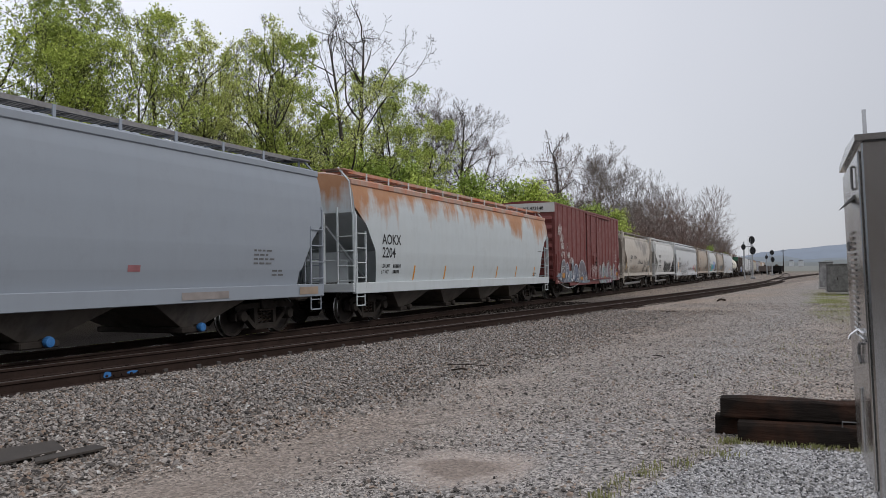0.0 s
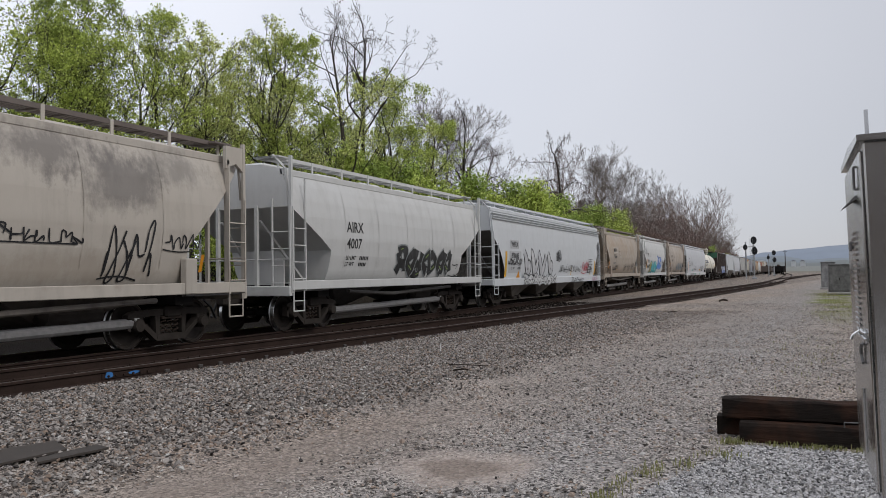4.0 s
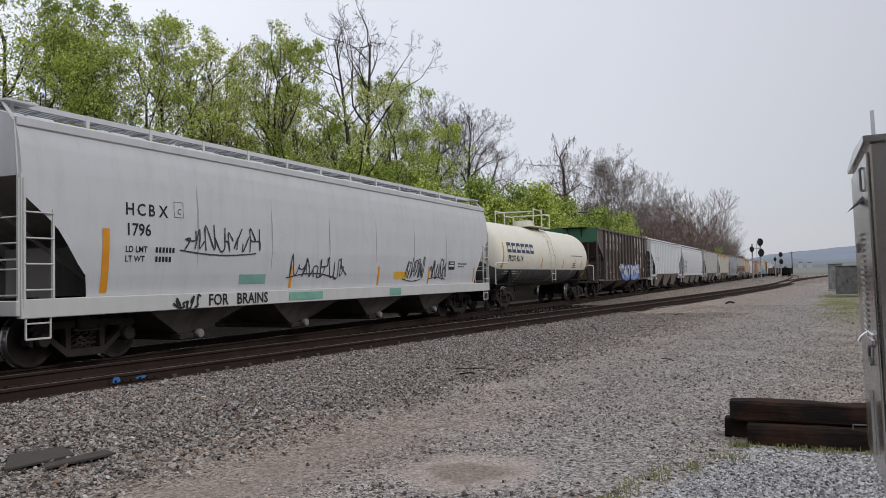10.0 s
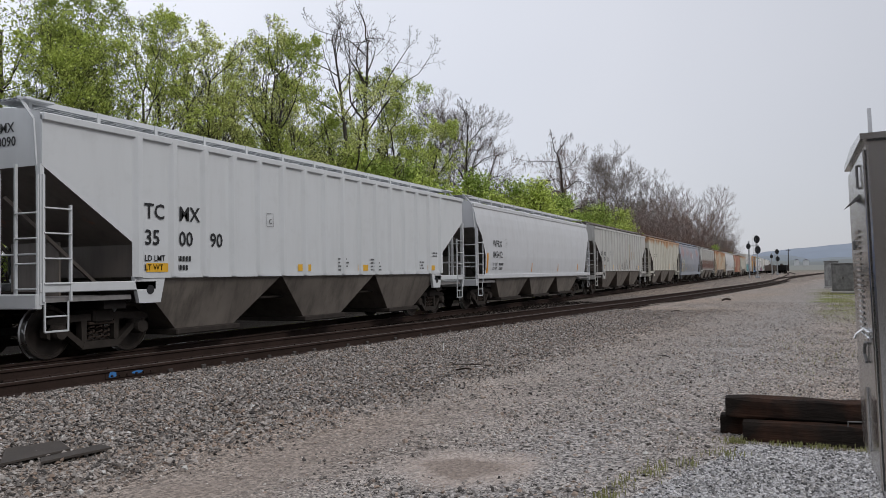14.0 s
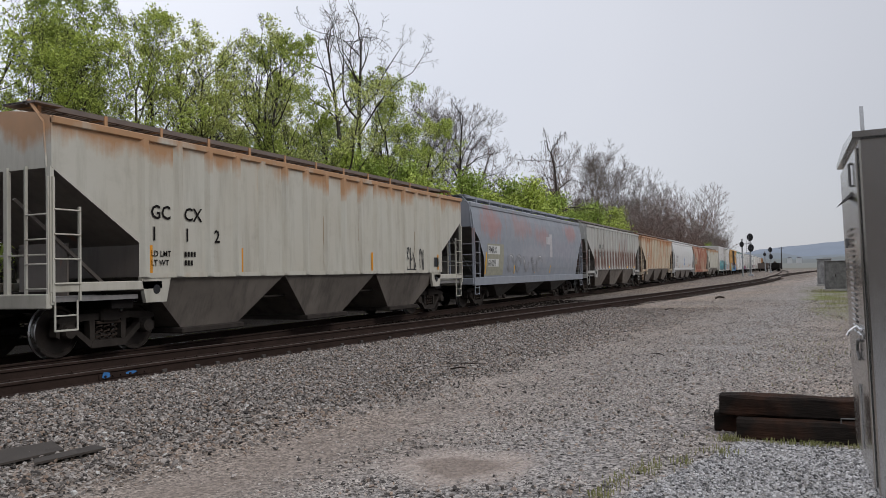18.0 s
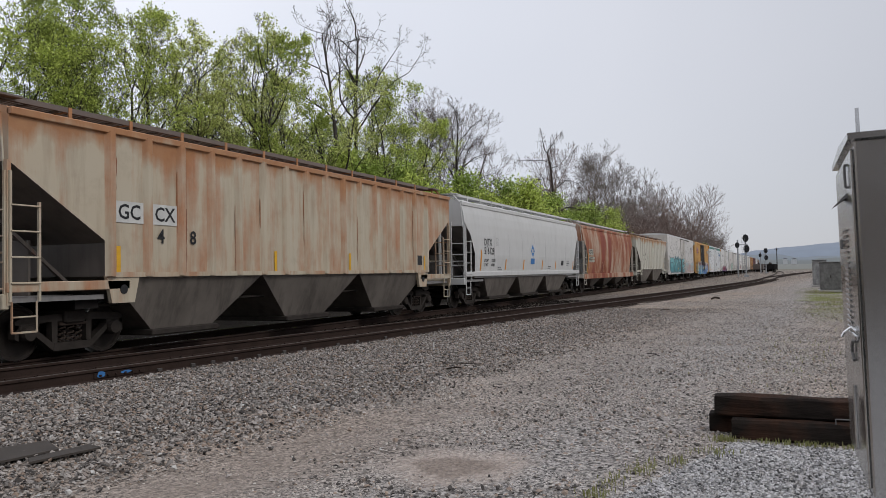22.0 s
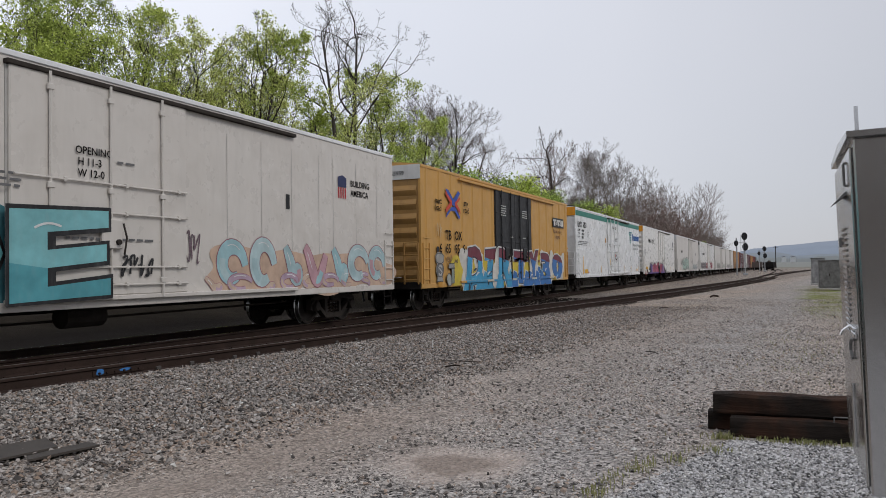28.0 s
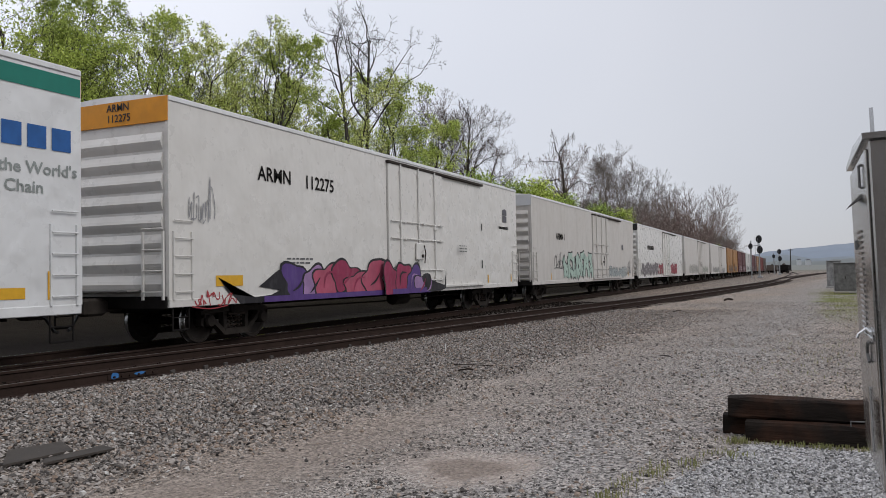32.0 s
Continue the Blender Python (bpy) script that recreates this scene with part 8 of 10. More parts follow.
# grey sprayed figures beside the letters
GREY, COAL = (0.34, 0.33, 0.31), (0.07, 0.07, 0.07)
forms = [[(-8.36, 1.84), (-8.2, 1.93), (-7.85, 1.93), (-7.68, 1.84), (-7.72, 1.64), (-7.90, 1.58), (-8.14, 1.58), (-8.32, 1.64)], loop(rg, -8.02, 1.36, 0.56, 0.46, 26, 0.06, 2.4), [(-8.16, 1.24), (-7.90, 1.24), (-7.76, 0.98), (-8.29, 0.98)]]
for k, a in enumerate(forms):
    Marks(out, 0.003 + 0.001 * k).poly(a).ribbon(a, 0.035, 0.0, closed=True).put("graffiti_outline", spray((0.50, 0.48, 0.45)), c, "pale sprayed rim")
    Marks(out, 0.009 + 0.001 * k).poly(a).put("graffiti_figure", spray(GREY if k != 1 else (0.16, 0.16, 0.16)), c, "plain grey sprayed form")
    Marks(out, 0.013 + 0.001 * k).ribbon(a, 0.016, closed=True).put("graffiti_stroke", spray(COAL), c)
Marks(out, 0.017).ribbon([(-7.86, 1.46), (-8.05, 1.52), (-8.17, 1.44), (-8.0, 1.36), (-7.86, 1.29), (-7.98, 1.19), (-8.16, 1.24)], 0.035).put("graffiti_stroke", spray((0.46, 0.45, 0.44)), c, "pale winding stroke")
Marks(out, 0.017).rect(-8.2, -7.86, 0.79, 0.96).put("notice_plate", spray((0.50, 0.24, 0.03)), c, "orange notice plate")
for k, (a, tone) in enumerate((([(-7.05, 0.88), (-6.78, 0.90), (-6.80, 1.46), (-7.02, 1.46)], (0.24, 0.28, 0.24)), ([(-7.30, 1.42), (-6.72, 1.42), (-6.78, 1.58), (-7.26, 1.58)], (0.30, 0.29, 0.27)), (loop(rg, -7.26, 1.02, 0.42, 0.42, 24, 0.15, 2.2), (0.40, 0.42, 0.38)))):
    Marks(out, 0.018 + 0.002 * k).poly(a).put("graffiti_figure", spray(tone), c, "plain grey-green sprayed form")
    Marks(out, 0.025 + 0.001 * k).ribbon(a, 0.014, closed=True).put("graffiti_stroke", spray(COAL), c)
tag(c, out, 174, -7.5, 1.66, 0.55, 0.2, (0.14, 0.09, 0.05), 0.010, 5)
tag(c, out, 175, -6.75, 1.60, 0.28, 0.18, (0.14, 0.09, 0.05), 0.010, 3)
tag(c, out, 176, -8.3, 2.5, 0.5, 0.5, (0.50, 0.40, 0.25), 0.010, 4)
Marks(out).blob(loop(rg, -8.17, 2.06, 0.2, 0.2, 16, 0.1, 2.4)).put("paint_spot", M_BLACK, c, "black painted spot")
Marks(dside).rect(0.9, 1.9, 2.0, 2.05).put("door_seam", M_DARK, c)
join(c, 190.0, 208.8)

green = plain("green_band_paint", (0.02, 0.19, 0.145), 0.45, 0, 0.12)
c, s, hl = reefer("clean white refrigerator car with a green band and shield badge", 210.7, 231.8, coat["reefer_new"], (-1.9, 2.0), cap=M_ORANGE, end_ribs=0)
Marks(DOORFACE, 0.0).rect(-1.87, 1.97, 4.37, 4.57).put("green_band", green, c, "green band across the door")
Marks(s).rect(-hl + 0.02, hl - 0.02, 4.36, 4.66).put("green_band", green, c, "green band under the roof")
m = Marks(s)
m.text(-10.07, 3.72, 0.33, "LINX  6833")
m.text(-10.07, 3.48, 0.13, "LD LMT").word(-9.07, 3.48, 0.12, 6).text(-10.07, 3.28, 0.13, "LT WT").word(-9.07, 3.28, 0.12, 5).text(-10.07, 3.08, 0.13, "CU FT").word(-9.07, 3.08, 0.12, 4)
m.put("stencil", M_DARK, c, "stencilled marks on the side")
b = Marks(s)
b.ribbon([(-7.6, 3.15), (-7.2, 3.15), (-7.2, 3.5), (-7.6, 3.5)], 0.012, closed=True).text(-7.48, 3.23, 0.15, "F").put("plate_box", M_DARK, c)
side_print(c, s, M_DARK, [(-10.0, 2.88, 3, 2.6), ])
Marks(DOORFACE).wide_text(-0.6, -0.04, 3.98, 0.19, "SCOT").put("door_notice", M_DARK, c, "first half of a word on the door")
Marks(DOORFACE).wide_text(0.12, 0.68, 3.95, 0.19, "LAND").put("door_notice", M_DARK, c, "second half of a word on the door")
Marks(DOORFACE).wide_text(0.25, 1.10, 3.28, 0.09, "CLOSE AND LOCK DOOR").wide_text(0.25, 1.0, 3.16, 0.09, "BEFORE MOVING CAR").put("small_print", M_DARK, c, "small notice on the door")
Marks(DOORFACE).rect(-1.49, -1.39, 1.52, 1.97).put("reflector", M_YELLOW, c, "yellow reflector strip")
Marks(DOORFACE).rect(1.36, 1.46, 1.52, 1.97).put("reflector", M_YELLOW, c, "yellow reflector strip")
Marks(lambda z: 1.76).rect(-0.12, 0.04, 2.10, 2.26).put("red_label", M_RED, c, "red label on the lock box")
Marks(lambda z: 1.76).rect(-0.10, 0.0, 1.98, 2.04).rect(0.0, 0.08, 1.88, 1.93).put("small_print", M_DARK, c)
Marks(s).rect(-2.6, -2.29, 2.99, 3.28).put("notice_plate", M_ORANGE, c, "yellow notice plate")
m = Marks(s, 0.011)
for k in range(5):
    m.rect(-2.56, -2.33, 3.03 + 0.05 * k, 3.05 + 0.05 * k)
m.put("small_print", M_DARK, c)
Marks(s).wide_text(-2.54, -2.33, 2.80, 0.12, "25K").put("stencil", M_DARK, c, "stencilled marks on the side")
for z in (2.32, 3.60):
    br = part("side_bracket", Geo().bevel_box(-2.17, -2.07, -1.66, -1.60, z, z + 0.31, 0.01), coat["reefer_new"], c, "slotted white bracket")
    for k in range(3):
        part("slot", Geo().box(-2.155, -2.085, -1.664, -1.658, z + 0.04 + 0.09 * k, z + 0.09 + 0.09 * k), M_GRATE, br)
part("bottom_rail", Geo().bar((-1.65, -1.70, 1.0), (5.48, -1.70, 1.0), 0.03, 8), coat["reefer_new"], c, "white door rail along the sill")
for x in (-1.45, -1.2, 1.2, 1.5):
    part("roller", Geo().lathe([(0.02, -0.03), (0.09, -0.03), (0.09, 0.03), (0.02, 0.03)], 0, "y", 12, (x, -1.70, 1.06)), coat["reefer_new"], c)
teal = [plain("badge_navy", (0.03, 0.12, 0.36)), plain("badge_teal", (0.03, 0.35, 0.33)), plain("badge_green", (0.20, 0.45, 0.18))]
for row in range(5):
    for k in range(5 - row):
        x = 6.08 + 0.225 * k + 0.1125 * row
        z = 4.05 - row * 0.19
        Marks(s).poly([(x, z), (x + 0.215, z), (x + 0.107, z - 0.18)]).put("badge_facet", teal[(k + row) % 3], c)
for k, (x0, x1, h) in enumerate([(7.50, 7.86, 0.48), (7.96, 8.08, 0.36), (8.20, 8.56, 0.36), (8.66, 9.00, 0.36), (9.10, 9.44, 0.36), (9.54, 9.88, 0.36), (9.98, 10.34, 0.36)]):
    Marks(s).rect(x0, x1, 3.42, 3.42 + h).put("brand_bar", teal[0], c, "blue bar of a brand name")
slogan = plain("slogan_grey", (0.30, 0.33, 0.32))
Marks(s).wide_text(7.6, 10.46, 3.02, 0.19, "Reimagining the World's").put("slogan", slogan, c, "pale grey slogan lettering")
Marks(s).wide_text(7.6, 9.82, 2.72, 0.19, "Food Supply Chain").put("slogan", slogan, c, "pale grey slogan lettering")
for x in (-8.95,):
    reflectors(c, s, [], 0, 0, first=(x, x + 0.14, 1.0, 2.05))
reflectors(c, s, [-4.0, 4.03, 6.65, 9.9], 1.05, 1.5)
reflectors(c, s, [], 0, 0, first=(-8.6, -7.7, 1.05, 1.28))
reflectors(c, s, [], 0, 0, first=(9.0, 9.5, 1.08, 1.25))
Marks(s).rect(-7.6, -7.4, 1.05, 1.15).rect(8.7, 8.82, 1.1, 1.18).put("red_label", M_RED, c)
Marks(s).rect(6.35, 6.45, 3.25, 3.55).rect(6.4, 6.5, 1.85, 2.2).put("vent_slot", M_BLACK, c)
join(c, 210.7, 231.8)

c, s, hl = reefer("white refrigerator car with a red and violet graffiti piece", 233.8, 253.9, coat["reefer"], (-1.37, 2.39), cap=M_ORANGE)
Marks(s).text(-7.35, 3.49, 0.32, "ARMN").text(-5.55, 3.47, 0.32, "112275").put("stencil", M_DARK, c, "stencilled marks on the side")
end_mark(c, hl, -1.2, 4.42, 1.2, 0.15, ("ARMN", "112275"))
rg = random.Random(181)
VIOLET, LILAC, ROSE, CORAL, INK = (0.10, 0.05, 0.22), (0.36, 0.22, 0.42), (0.30, 0.035, 0.09), (0.44, 0.09, 0.15), (0.022, 0.02, 0.024)
BASE = lambda x: 0.80
on_door = lambda z: 1.755
low_side = lambda z: s(z) + 0.012
wing = [(-8.69, 1.36), (-8.35, 1.02), (-7.9, 1.05), (-7.5, 0.92), (-6.9, 0.96), (-6.6, 1.05), (-7.36, 1.15), (-6.67, 1.5), (-5.8, 1.62), (-5.3, 1.3), (-5.5, 0.80), (-8.0, 0.80)]
Marks(low_side, 0.003).poly(wing).put("graffiti_wing", spray(INK), c, "black wing of a graffiti piece")
forms = [(-5.9, 1.22, 1.1, 0.75, VIOLET), (-5.2, 1.15, 1.0, 0.72, LILAC), (-4.55, 1.25, 1.2, 0.80, CORAL), (-3.7, 1.32, 1.2, 0.80, ROSE), (-3.1, 1.12, 1.3, 0.62, CORAL), (-2.2, 1.28, 1.3, 0.82, CORAL), (-1.5, 1.2, 0.9, 0.8, ROSE), (-0.75, 1.22, 1.0, 0.82, ROSE), (0.0, 1.15, 1.0, 0.74, VIOLET), (0.55, 1.05, 0.9, 0.56, LILAC), (1.0, 1.05, 0.8, 0.5, INK)]
for k, (x, z, w, h, tone) in enumerate(forms):
    face = low_side if x < -1.6 else on_door
    a = clamped(loop(rg, x, z, w, h, 34, 0.38, 2.6), -8.9, 2.3, BASE)
    up = 0.0012 * k
    Marks(face, 0.005 + up).blob([(x + (p - x) * 1.10, max(0.80, z + (q - z) * 1.14)) for p, q in a]).put("graffiti_outline", spray(INK), c, "black sprayed rim")
    Marks(face, 0.0056 + up).blob(a).put("graffiti_letter", spray(tone), c, "sprayed rounded form")
    Marks(face, 0.0215 + 0.0002 * k).ribbon(bent((x - w * 0.2, z - 0.2), (x + w * 0.25, z + 0.18), rg.uniform(-0.4, 0.4)), [0.006, 0.02, 0.03, 0.035, 0.03, 0.02, 0.006]).put("graffiti_stroke", spray(rg.choice((INK, ROSE, LILAC))), c)
Marks(low_side, 0.022).rect(-7.2, -1.45, 0.80, 0.93).put("graffiti_base", spray(VIOLET), c, "violet sprayed band")
right_wing = [(0.9, 0.82), (0.75, 1.25), (1.5, 1.12), (2.2, 1.0), (2.36, 1.55), (2.33, 0.90), (1.9, 0.82)]
Marks(on_door, 0.0235).poly(right_wing).put("graffiti_wing", spray(INK), c, "black wing of a graffiti piece")
Marks(on_door, 0.022).rect(-1.4, 1.1, 0.80, 0.95).put("graffiti_base", spray(VIOLET), c, "violet sprayed band")
tag(c, s, 182, -9.4, 0.82, 1.25, 0.28, (0.4, 0.05, 0.06), 0.018, 7)
tag(c, s, 183, -9.6, 2.5, 0.8, 0.9, (0.3, 0.3, 0.32), 0.012, 6)
Marks(s).poly([(8.34, 3.65), (8.84, 3.65), (8.84, 3.86), (8.6, 3.92), (8.34, 3.86)]).rect(8.36, 8.82, 3.38, 3.63).put("shield_badge", plain("grey_badge", (0.13, 0.13, 0.15)), c, "dark shield badge")
Marks(s).word(7.9, 3.1, 0.1, 15, 0.2).put("slogan", M_DARK, c)
side_print(c, DOORFACE, M_DARK, [(3.7, 2.3, 3, 0.8)])
side_print(c, s, M_DARK, [(-6.3, 1.75, 2, 1.2)])
Marks(s).rect(6.0, 6.1, 2.95, 3.2).rect(6.0, 6.1, 1.55, 1.85).put("vent_slot", M_BLACK, c)
reflectors(c, s, [], 0, 0, first=(-8.75, -7.9, 1.18, 1.4))
reflectors(c, s, [-1.0, 6.6, 9.2], 1.0, 1.3)
join(c, 233.8, 253.9)

c, s, hl = reefer("white refrigerator car with mint and black graffiti", 256.0, 279.4, coat["reefer_dirty"], (-0.5, 3.4), cap=coat["white3"])
Marks(s).text(-7.9, 2.95, 0.32, "ARMN 1").put("stencil", M_DARK, c, "stencilled marks on the side")
piece(c, s, 191, -6.6, -0.8, 1.0, 2.3, 4, (0.42, 0.55, 0.48), (0.03, 0.03, 0.03), (0.05, 0.07, 0.06), width=0.06, wob=0.35)
tag(c, s, 192, -8.3, 1.6, 1.6, 0.8, BLK, 0.025, 4)
piece(c, s, 193, 3.8, 9.0, 0.95, 1.6, 5, (0.40, 0.44, 0.44), (0.12, 0.14, 0.15), wob=0.5)
tag(c, s, 194, 9.0, 1.2, 1.5, 1.0, BLK, 0.02, 4)
Marks(s).poly([(7.6, 2.75), (8.1, 2.75), (8.1, 3.05), (7.85, 3.12), (7.6, 3.05)]).put("shield_badge", plain("grey_badge", (0.13, 0.13, 0.15)), c)
reflectors(c, s, [-8.9, 5.5, 9.6], 1.0, 1.3)
join(c, 256.0, 279.4)

c, s, hl = reefer("white refrigerator car with dark red graffiti along its foot", 281.2, 304.9, coat["reefer"], (-0.5, 3.4), cap=M_BLACK)
piece(c, s, 201, -10.5, -3.2, 1.0, 1.9, 6, (0.16, 0.14, 0.15), (0.4, 0.38, 0.38), wob=0.5)
piece(c, s, 202, -2.8, 7.8, 0.95, 1.85, 8, (0.33, 0.05, 0.07), (0.10, 0.03, 0.04), (0.5, 0.45, 0.45), wob=0.45)
Marks(s).word(-7.9, 3.0, 0.32, 10, 0.35).put("stencil", M_DARK, c)
join(c, 281.2, 304.9)

c, s, hl = reefer("white refrigerator car with grey tags", 306.7, 330.9, coat["reefer_dirty"], (-0.5, 3.4))
piece(c, s, 211, -8.5, -1.0, 1.0, 1.9, 6, (0.45, 0.44, 0.40), (0.16, 0.15, 0.15), wob=0.5)
piece(c, s, 212, 4.0, 10.0, 1.0, 1.7, 5, (0.40, 0.42, 0.36), (0.12, 0.12, 0.12), wob=0.5)
join(c, 306.7, 330.9)

c, s, hl = reefer("white refrigerator car with pale graffiti", 332.7, 356.9, coat["reefer_dirty"], (-0.5, 3.4))
piece(c, s, 213, -9.0, 8.5, 1.0, 1.6, 12, (0.38, 0.38, 0.36), (0.14, 0.13, 0.13), wob=0.5)
join(c, 332.7, 356.9)

for label, x0, x1, body, extra in [
    ("ochre yellow boxcar with dark graffiti", 359.1, 381.6, "tanbox", (0.10, 0.07, 0.06)),
    ("maroon boxcar with pale graffiti", 383.4, 405.2, "maroon", (0.35, 0.28, 0.30)),
    ("grey-white boxcar with dark tags", 407.2, 428.4, "white1", (0.12, 0.12, 0.12)),
    ("maroon boxcar with grey tags", 430.3, 452.0, "maroon", (0.2, 0.2, 0.2)),
    ("ochre boxcar with brown tags", 454.0, 474.0, "tanbox", (0.12, 0.07, 0.05)),
    ("oxide red boxcar in plain paint", 476.0, 494.0, "oxide", None),
    ("dark brown boxcar in plain paint", 496.0, 514.0, "brown", None),
]:
    c, s, hl = box_car("box_car", label, x0, x1, coat[body], coat[body], door=(-1.0, 2.2), ribs=np.linspace(-(x1 - x0) / 2 + 0.6, (x1 - x0) / 2 - 0.6, 14)[[0, 1, 2, 3, 4, 10, 11, 12, 13]])
    if extra:
        piece(c, s, int(x0), -8.5, 8.5, 1.0, 2.0, 9, extra, tuple(q * 0.4 for q in extra), wob=0.5)
    join(c, x0, x1)


# ---- woods ----
def bark_material(name, lo, hi):
    k = Nodes(name)
    v = k.coords((3, 3, 0.7))
    a = k.noise(v, 4, 7)
    c = k.mix(a, lo, hi)
    c = k.mix(k.math("MULTIPLY", k.rand(), 0.35), c, hi)
    k.bump(a, 0.6, 0.03)
    return k.done(c, 0.95, 0.0, 0.05)


def leaf_material(name, a, b, c2):
    k = Nodes(name)
    r = k.island()
    c = k.mix(r, a, b)
    c = k.mix(k.ramp(k.noise(k.coords(), 0.35, 3), 0.35, 0.65), c, c2)
    c = k.mix(k.math("MULTIPLY", k.rand(), 0.35), c, a)
    k.done(c, 0.6, 0.0, 0.2)
    t = k.n.new("ShaderNodeBsdfTranslucent")
    k.put(t.inputs[0], c)
    m = k.n.new("ShaderNodeMixShader")
    m.inputs[0].default_value = 0.25
    k.l.new(k.b.outputs[0], m.inputs[1])
    k.l.new(t.outputs[0], m.inputs[2])
    k.l.new(m.outputs[0], k.n["Material Output"].inputs[0])
    return k.mat


M_BARK = bark_material("dark_grey_bark", (0.020, 0.018, 0.016), (0.075, 0.066, 0.060))
# brown barks of the farther trees, lightened in colour for distance haze
M_BARK2 = bark_material("pale_brown_bark", (0.085, 0.071, 0.063), (0.215, 0.182, 0.162))
M_BARK3 = bark_material("reddish_brown_bark", (0.10, 0.07, 0.059), (0.215, 0.155, 0.132))
M_LEAF = leaf_material("spring_leaf", (0.22, 0.28, 0.05), (0.72, 0.80, 0.22), (0.46, 0.55, 0.12))
M_LEAF2 = leaf_material("yellow_green_leaf", (0.34, 0.39, 0.10), (0.85, 0.87, 0.36), (0.62, 0.67, 0.22))
M_LEAF3 = leaf_material("dark_leaf", (0.15, 0.20, 0.04), (0.52, 0.60, 0.15), (0.31, 0.39, 0.085))
M_BUSH = leaf_material("bush_leaf", (0.17, 0.25, 0.045), (0.55, 0.66, 0.17), (0.34, 0.44, 0.10))
M_VINE = bark_material("dry_vine", (0.055, 0.036, 0.030), (0.15, 0.10, 0.085))
M_BUD = leaf_material("reddish_bud", (0.12, 0.08, 0.065), (0.25, 0.17, 0.135), (0.18, 0.125, 0.10))


def skeleton(rng, h, kids=(9, 5, 4, 3), angle=48, first=0.3, ratio=0.55, curl=0.16, lift=0.10, girth=0.013, lean=0.05, stems=1, wander=0.08, round_top=0.6):
    """Limbs of a tree as (a, b, radius a, radius b, level), and its twig ends with their ways."""
    segs, tips = [], []
    deep = len(kids)

    def turned(d, degrees, spin):
        u = d.cross(Vector((0.31, 0.17, 0.93)) if abs(d.z) < 0.95 else Vector((1, 0, 0))).normalized()
        w = d.cross(u)
        a = radians(degrees)
        return (d * math.cos(a) + (u * math.cos(spin) + w * math.sin(spin)) * math.sin(a)).normalized()

    def grow(p, d, length, r, level):
        n = (8, 6, 5, 3, 3, 2)[level]
        pts, ways = [p], [d]
        bend = wander if level == 0 else curl
        for i in range(n):
            pull = Vector((0, 0, lift * (0.4 if level == 0 else 1.0)))
            d = (d + Vector((rng.gauss(0, bend), rng.gauss(0, bend), rng.gauss(0, bend))) + pull).normalized()
            q = p + d * (length / n)
            segs.append((p, q, r * (1 - 0.75 * i / n), r * (1 - 0.75 * (i + 1) / n), level))
            p = q
            pts.append(q)
            ways.append(d)
        if level >= deep:
            tips.append((p, d))
            return
        count = kids[level]
        spin = rng.uniform(0, 6.283)
        for i in range(count):
            f0 = first if level == 0 else 0.22
            f = f0 + (0.97 - f0) * (i + rng.uniform(0.15, 0.85)) / count
            k = min(n - 1, int(f * n))
            base = pts[k].lerp(pts[k + 1], f * n - k)
            spin += 2.4 + rng.uniform(-0.5, 0.5)
            # the crown is widest at a third of its height and rounds off above
            reach = 1.15 - round_top * f if level == 0 else 1.1 - 0.5 * f
            grow(base, turned(ways[k + 1], angle * rng.uniform(0.65, 1.2), spin), length * ratio * reach * rng.uniform(0.75, 1.15), r * (1 - 0.75 * f) * rng.uniform(0.45, 0.65), level + 1)
        for q in (-1, 1):
            grow(p, turned(d, rng.uniform(12, 30), spin + q * 1.6), length * ratio * 0.55, r * 0.22, level + 1)

    for s in range(stems):
        t = 6.283 * s / stems + rng.random()
        o = Vector((math.cos(t), math.sin(t), 0)) * (0.28 if stems > 1 else 0)
        grow(o, (Vector((rng.gauss(0, lean), rng.gauss(0, lean), 1)) + o * 0.7).normalized(), h * 0.74, h * girth / math.sqrt(stems), 0)
    return segs, tips


def bark_geo(segs, thin=0.004):
    g = Geo()
    for a, b, ra, rb, level in segs:
        g.bar(a, b, max(ra, thin), 8 if level == 0 else 6 if level == 1 else 4 if level == 2 else 3, max(rb, thin))
    # the ends of thin twigs stay open
    g.f = [f for f in g.f if len(f) == 4 or len(f) > 4]
    return g


def leaf_mesh(name, seed, spots, count, spread, size, drop=0.0):
    """Leaves in clumps round the given spots; each is a small folded blade."""
    r = np.random.default_rng(seed)
    c = np.array([tuple(p) for p in spots])
    lump = np.array([noise.noise((p[0] * 0.75 + seed, p[1] * 0.75, p[2] * 0.75)) for p in c])
    full = r.uniform(0.25, 1.0, len(c)) ** 1.5 * np.clip(0.5 + 1.9 * lump, 0.04, 1.3)
    idx = r.choice(len(c), count, p=full / full.sum())
    pos = c[idx] + r.normal(0, 1, (count, 3)) * np.array(spread) * (0.5 + 0.9 * full[idx])[:, None]
    pos[:, 2] -= r.random(count) * drop
    u = r.normal(0, 1, (count, 3)) + np.array((0, 0, -0.25))
    u /= np.linalg.norm(u, axis=1)[:, None]
    up = r.normal(0, 0.75, (count, 3)) + np.array((0, 0, 1.0))
    w = np.cross(u, up)
    w /= np.linalg.norm(w, axis=1)[:, None]
    s = r.uniform(size[0], size[1], (count, 1))
    mid = pos + u * s
    fold = np.cross(u, w) * s * 0.2
    v = np.stack([pos, mid + w * s * 0.5 + fold, pos + u * s * 2.0, mid - w * s * 0.5 + fold], 1).reshape(-1, 3)
    me = bpy.data.meshes.new(name)
    me.from_pydata(v.tolist(), [], np.arange(count * 4).reshape(-1, 4).tolist())
    return me


KINDS = {}
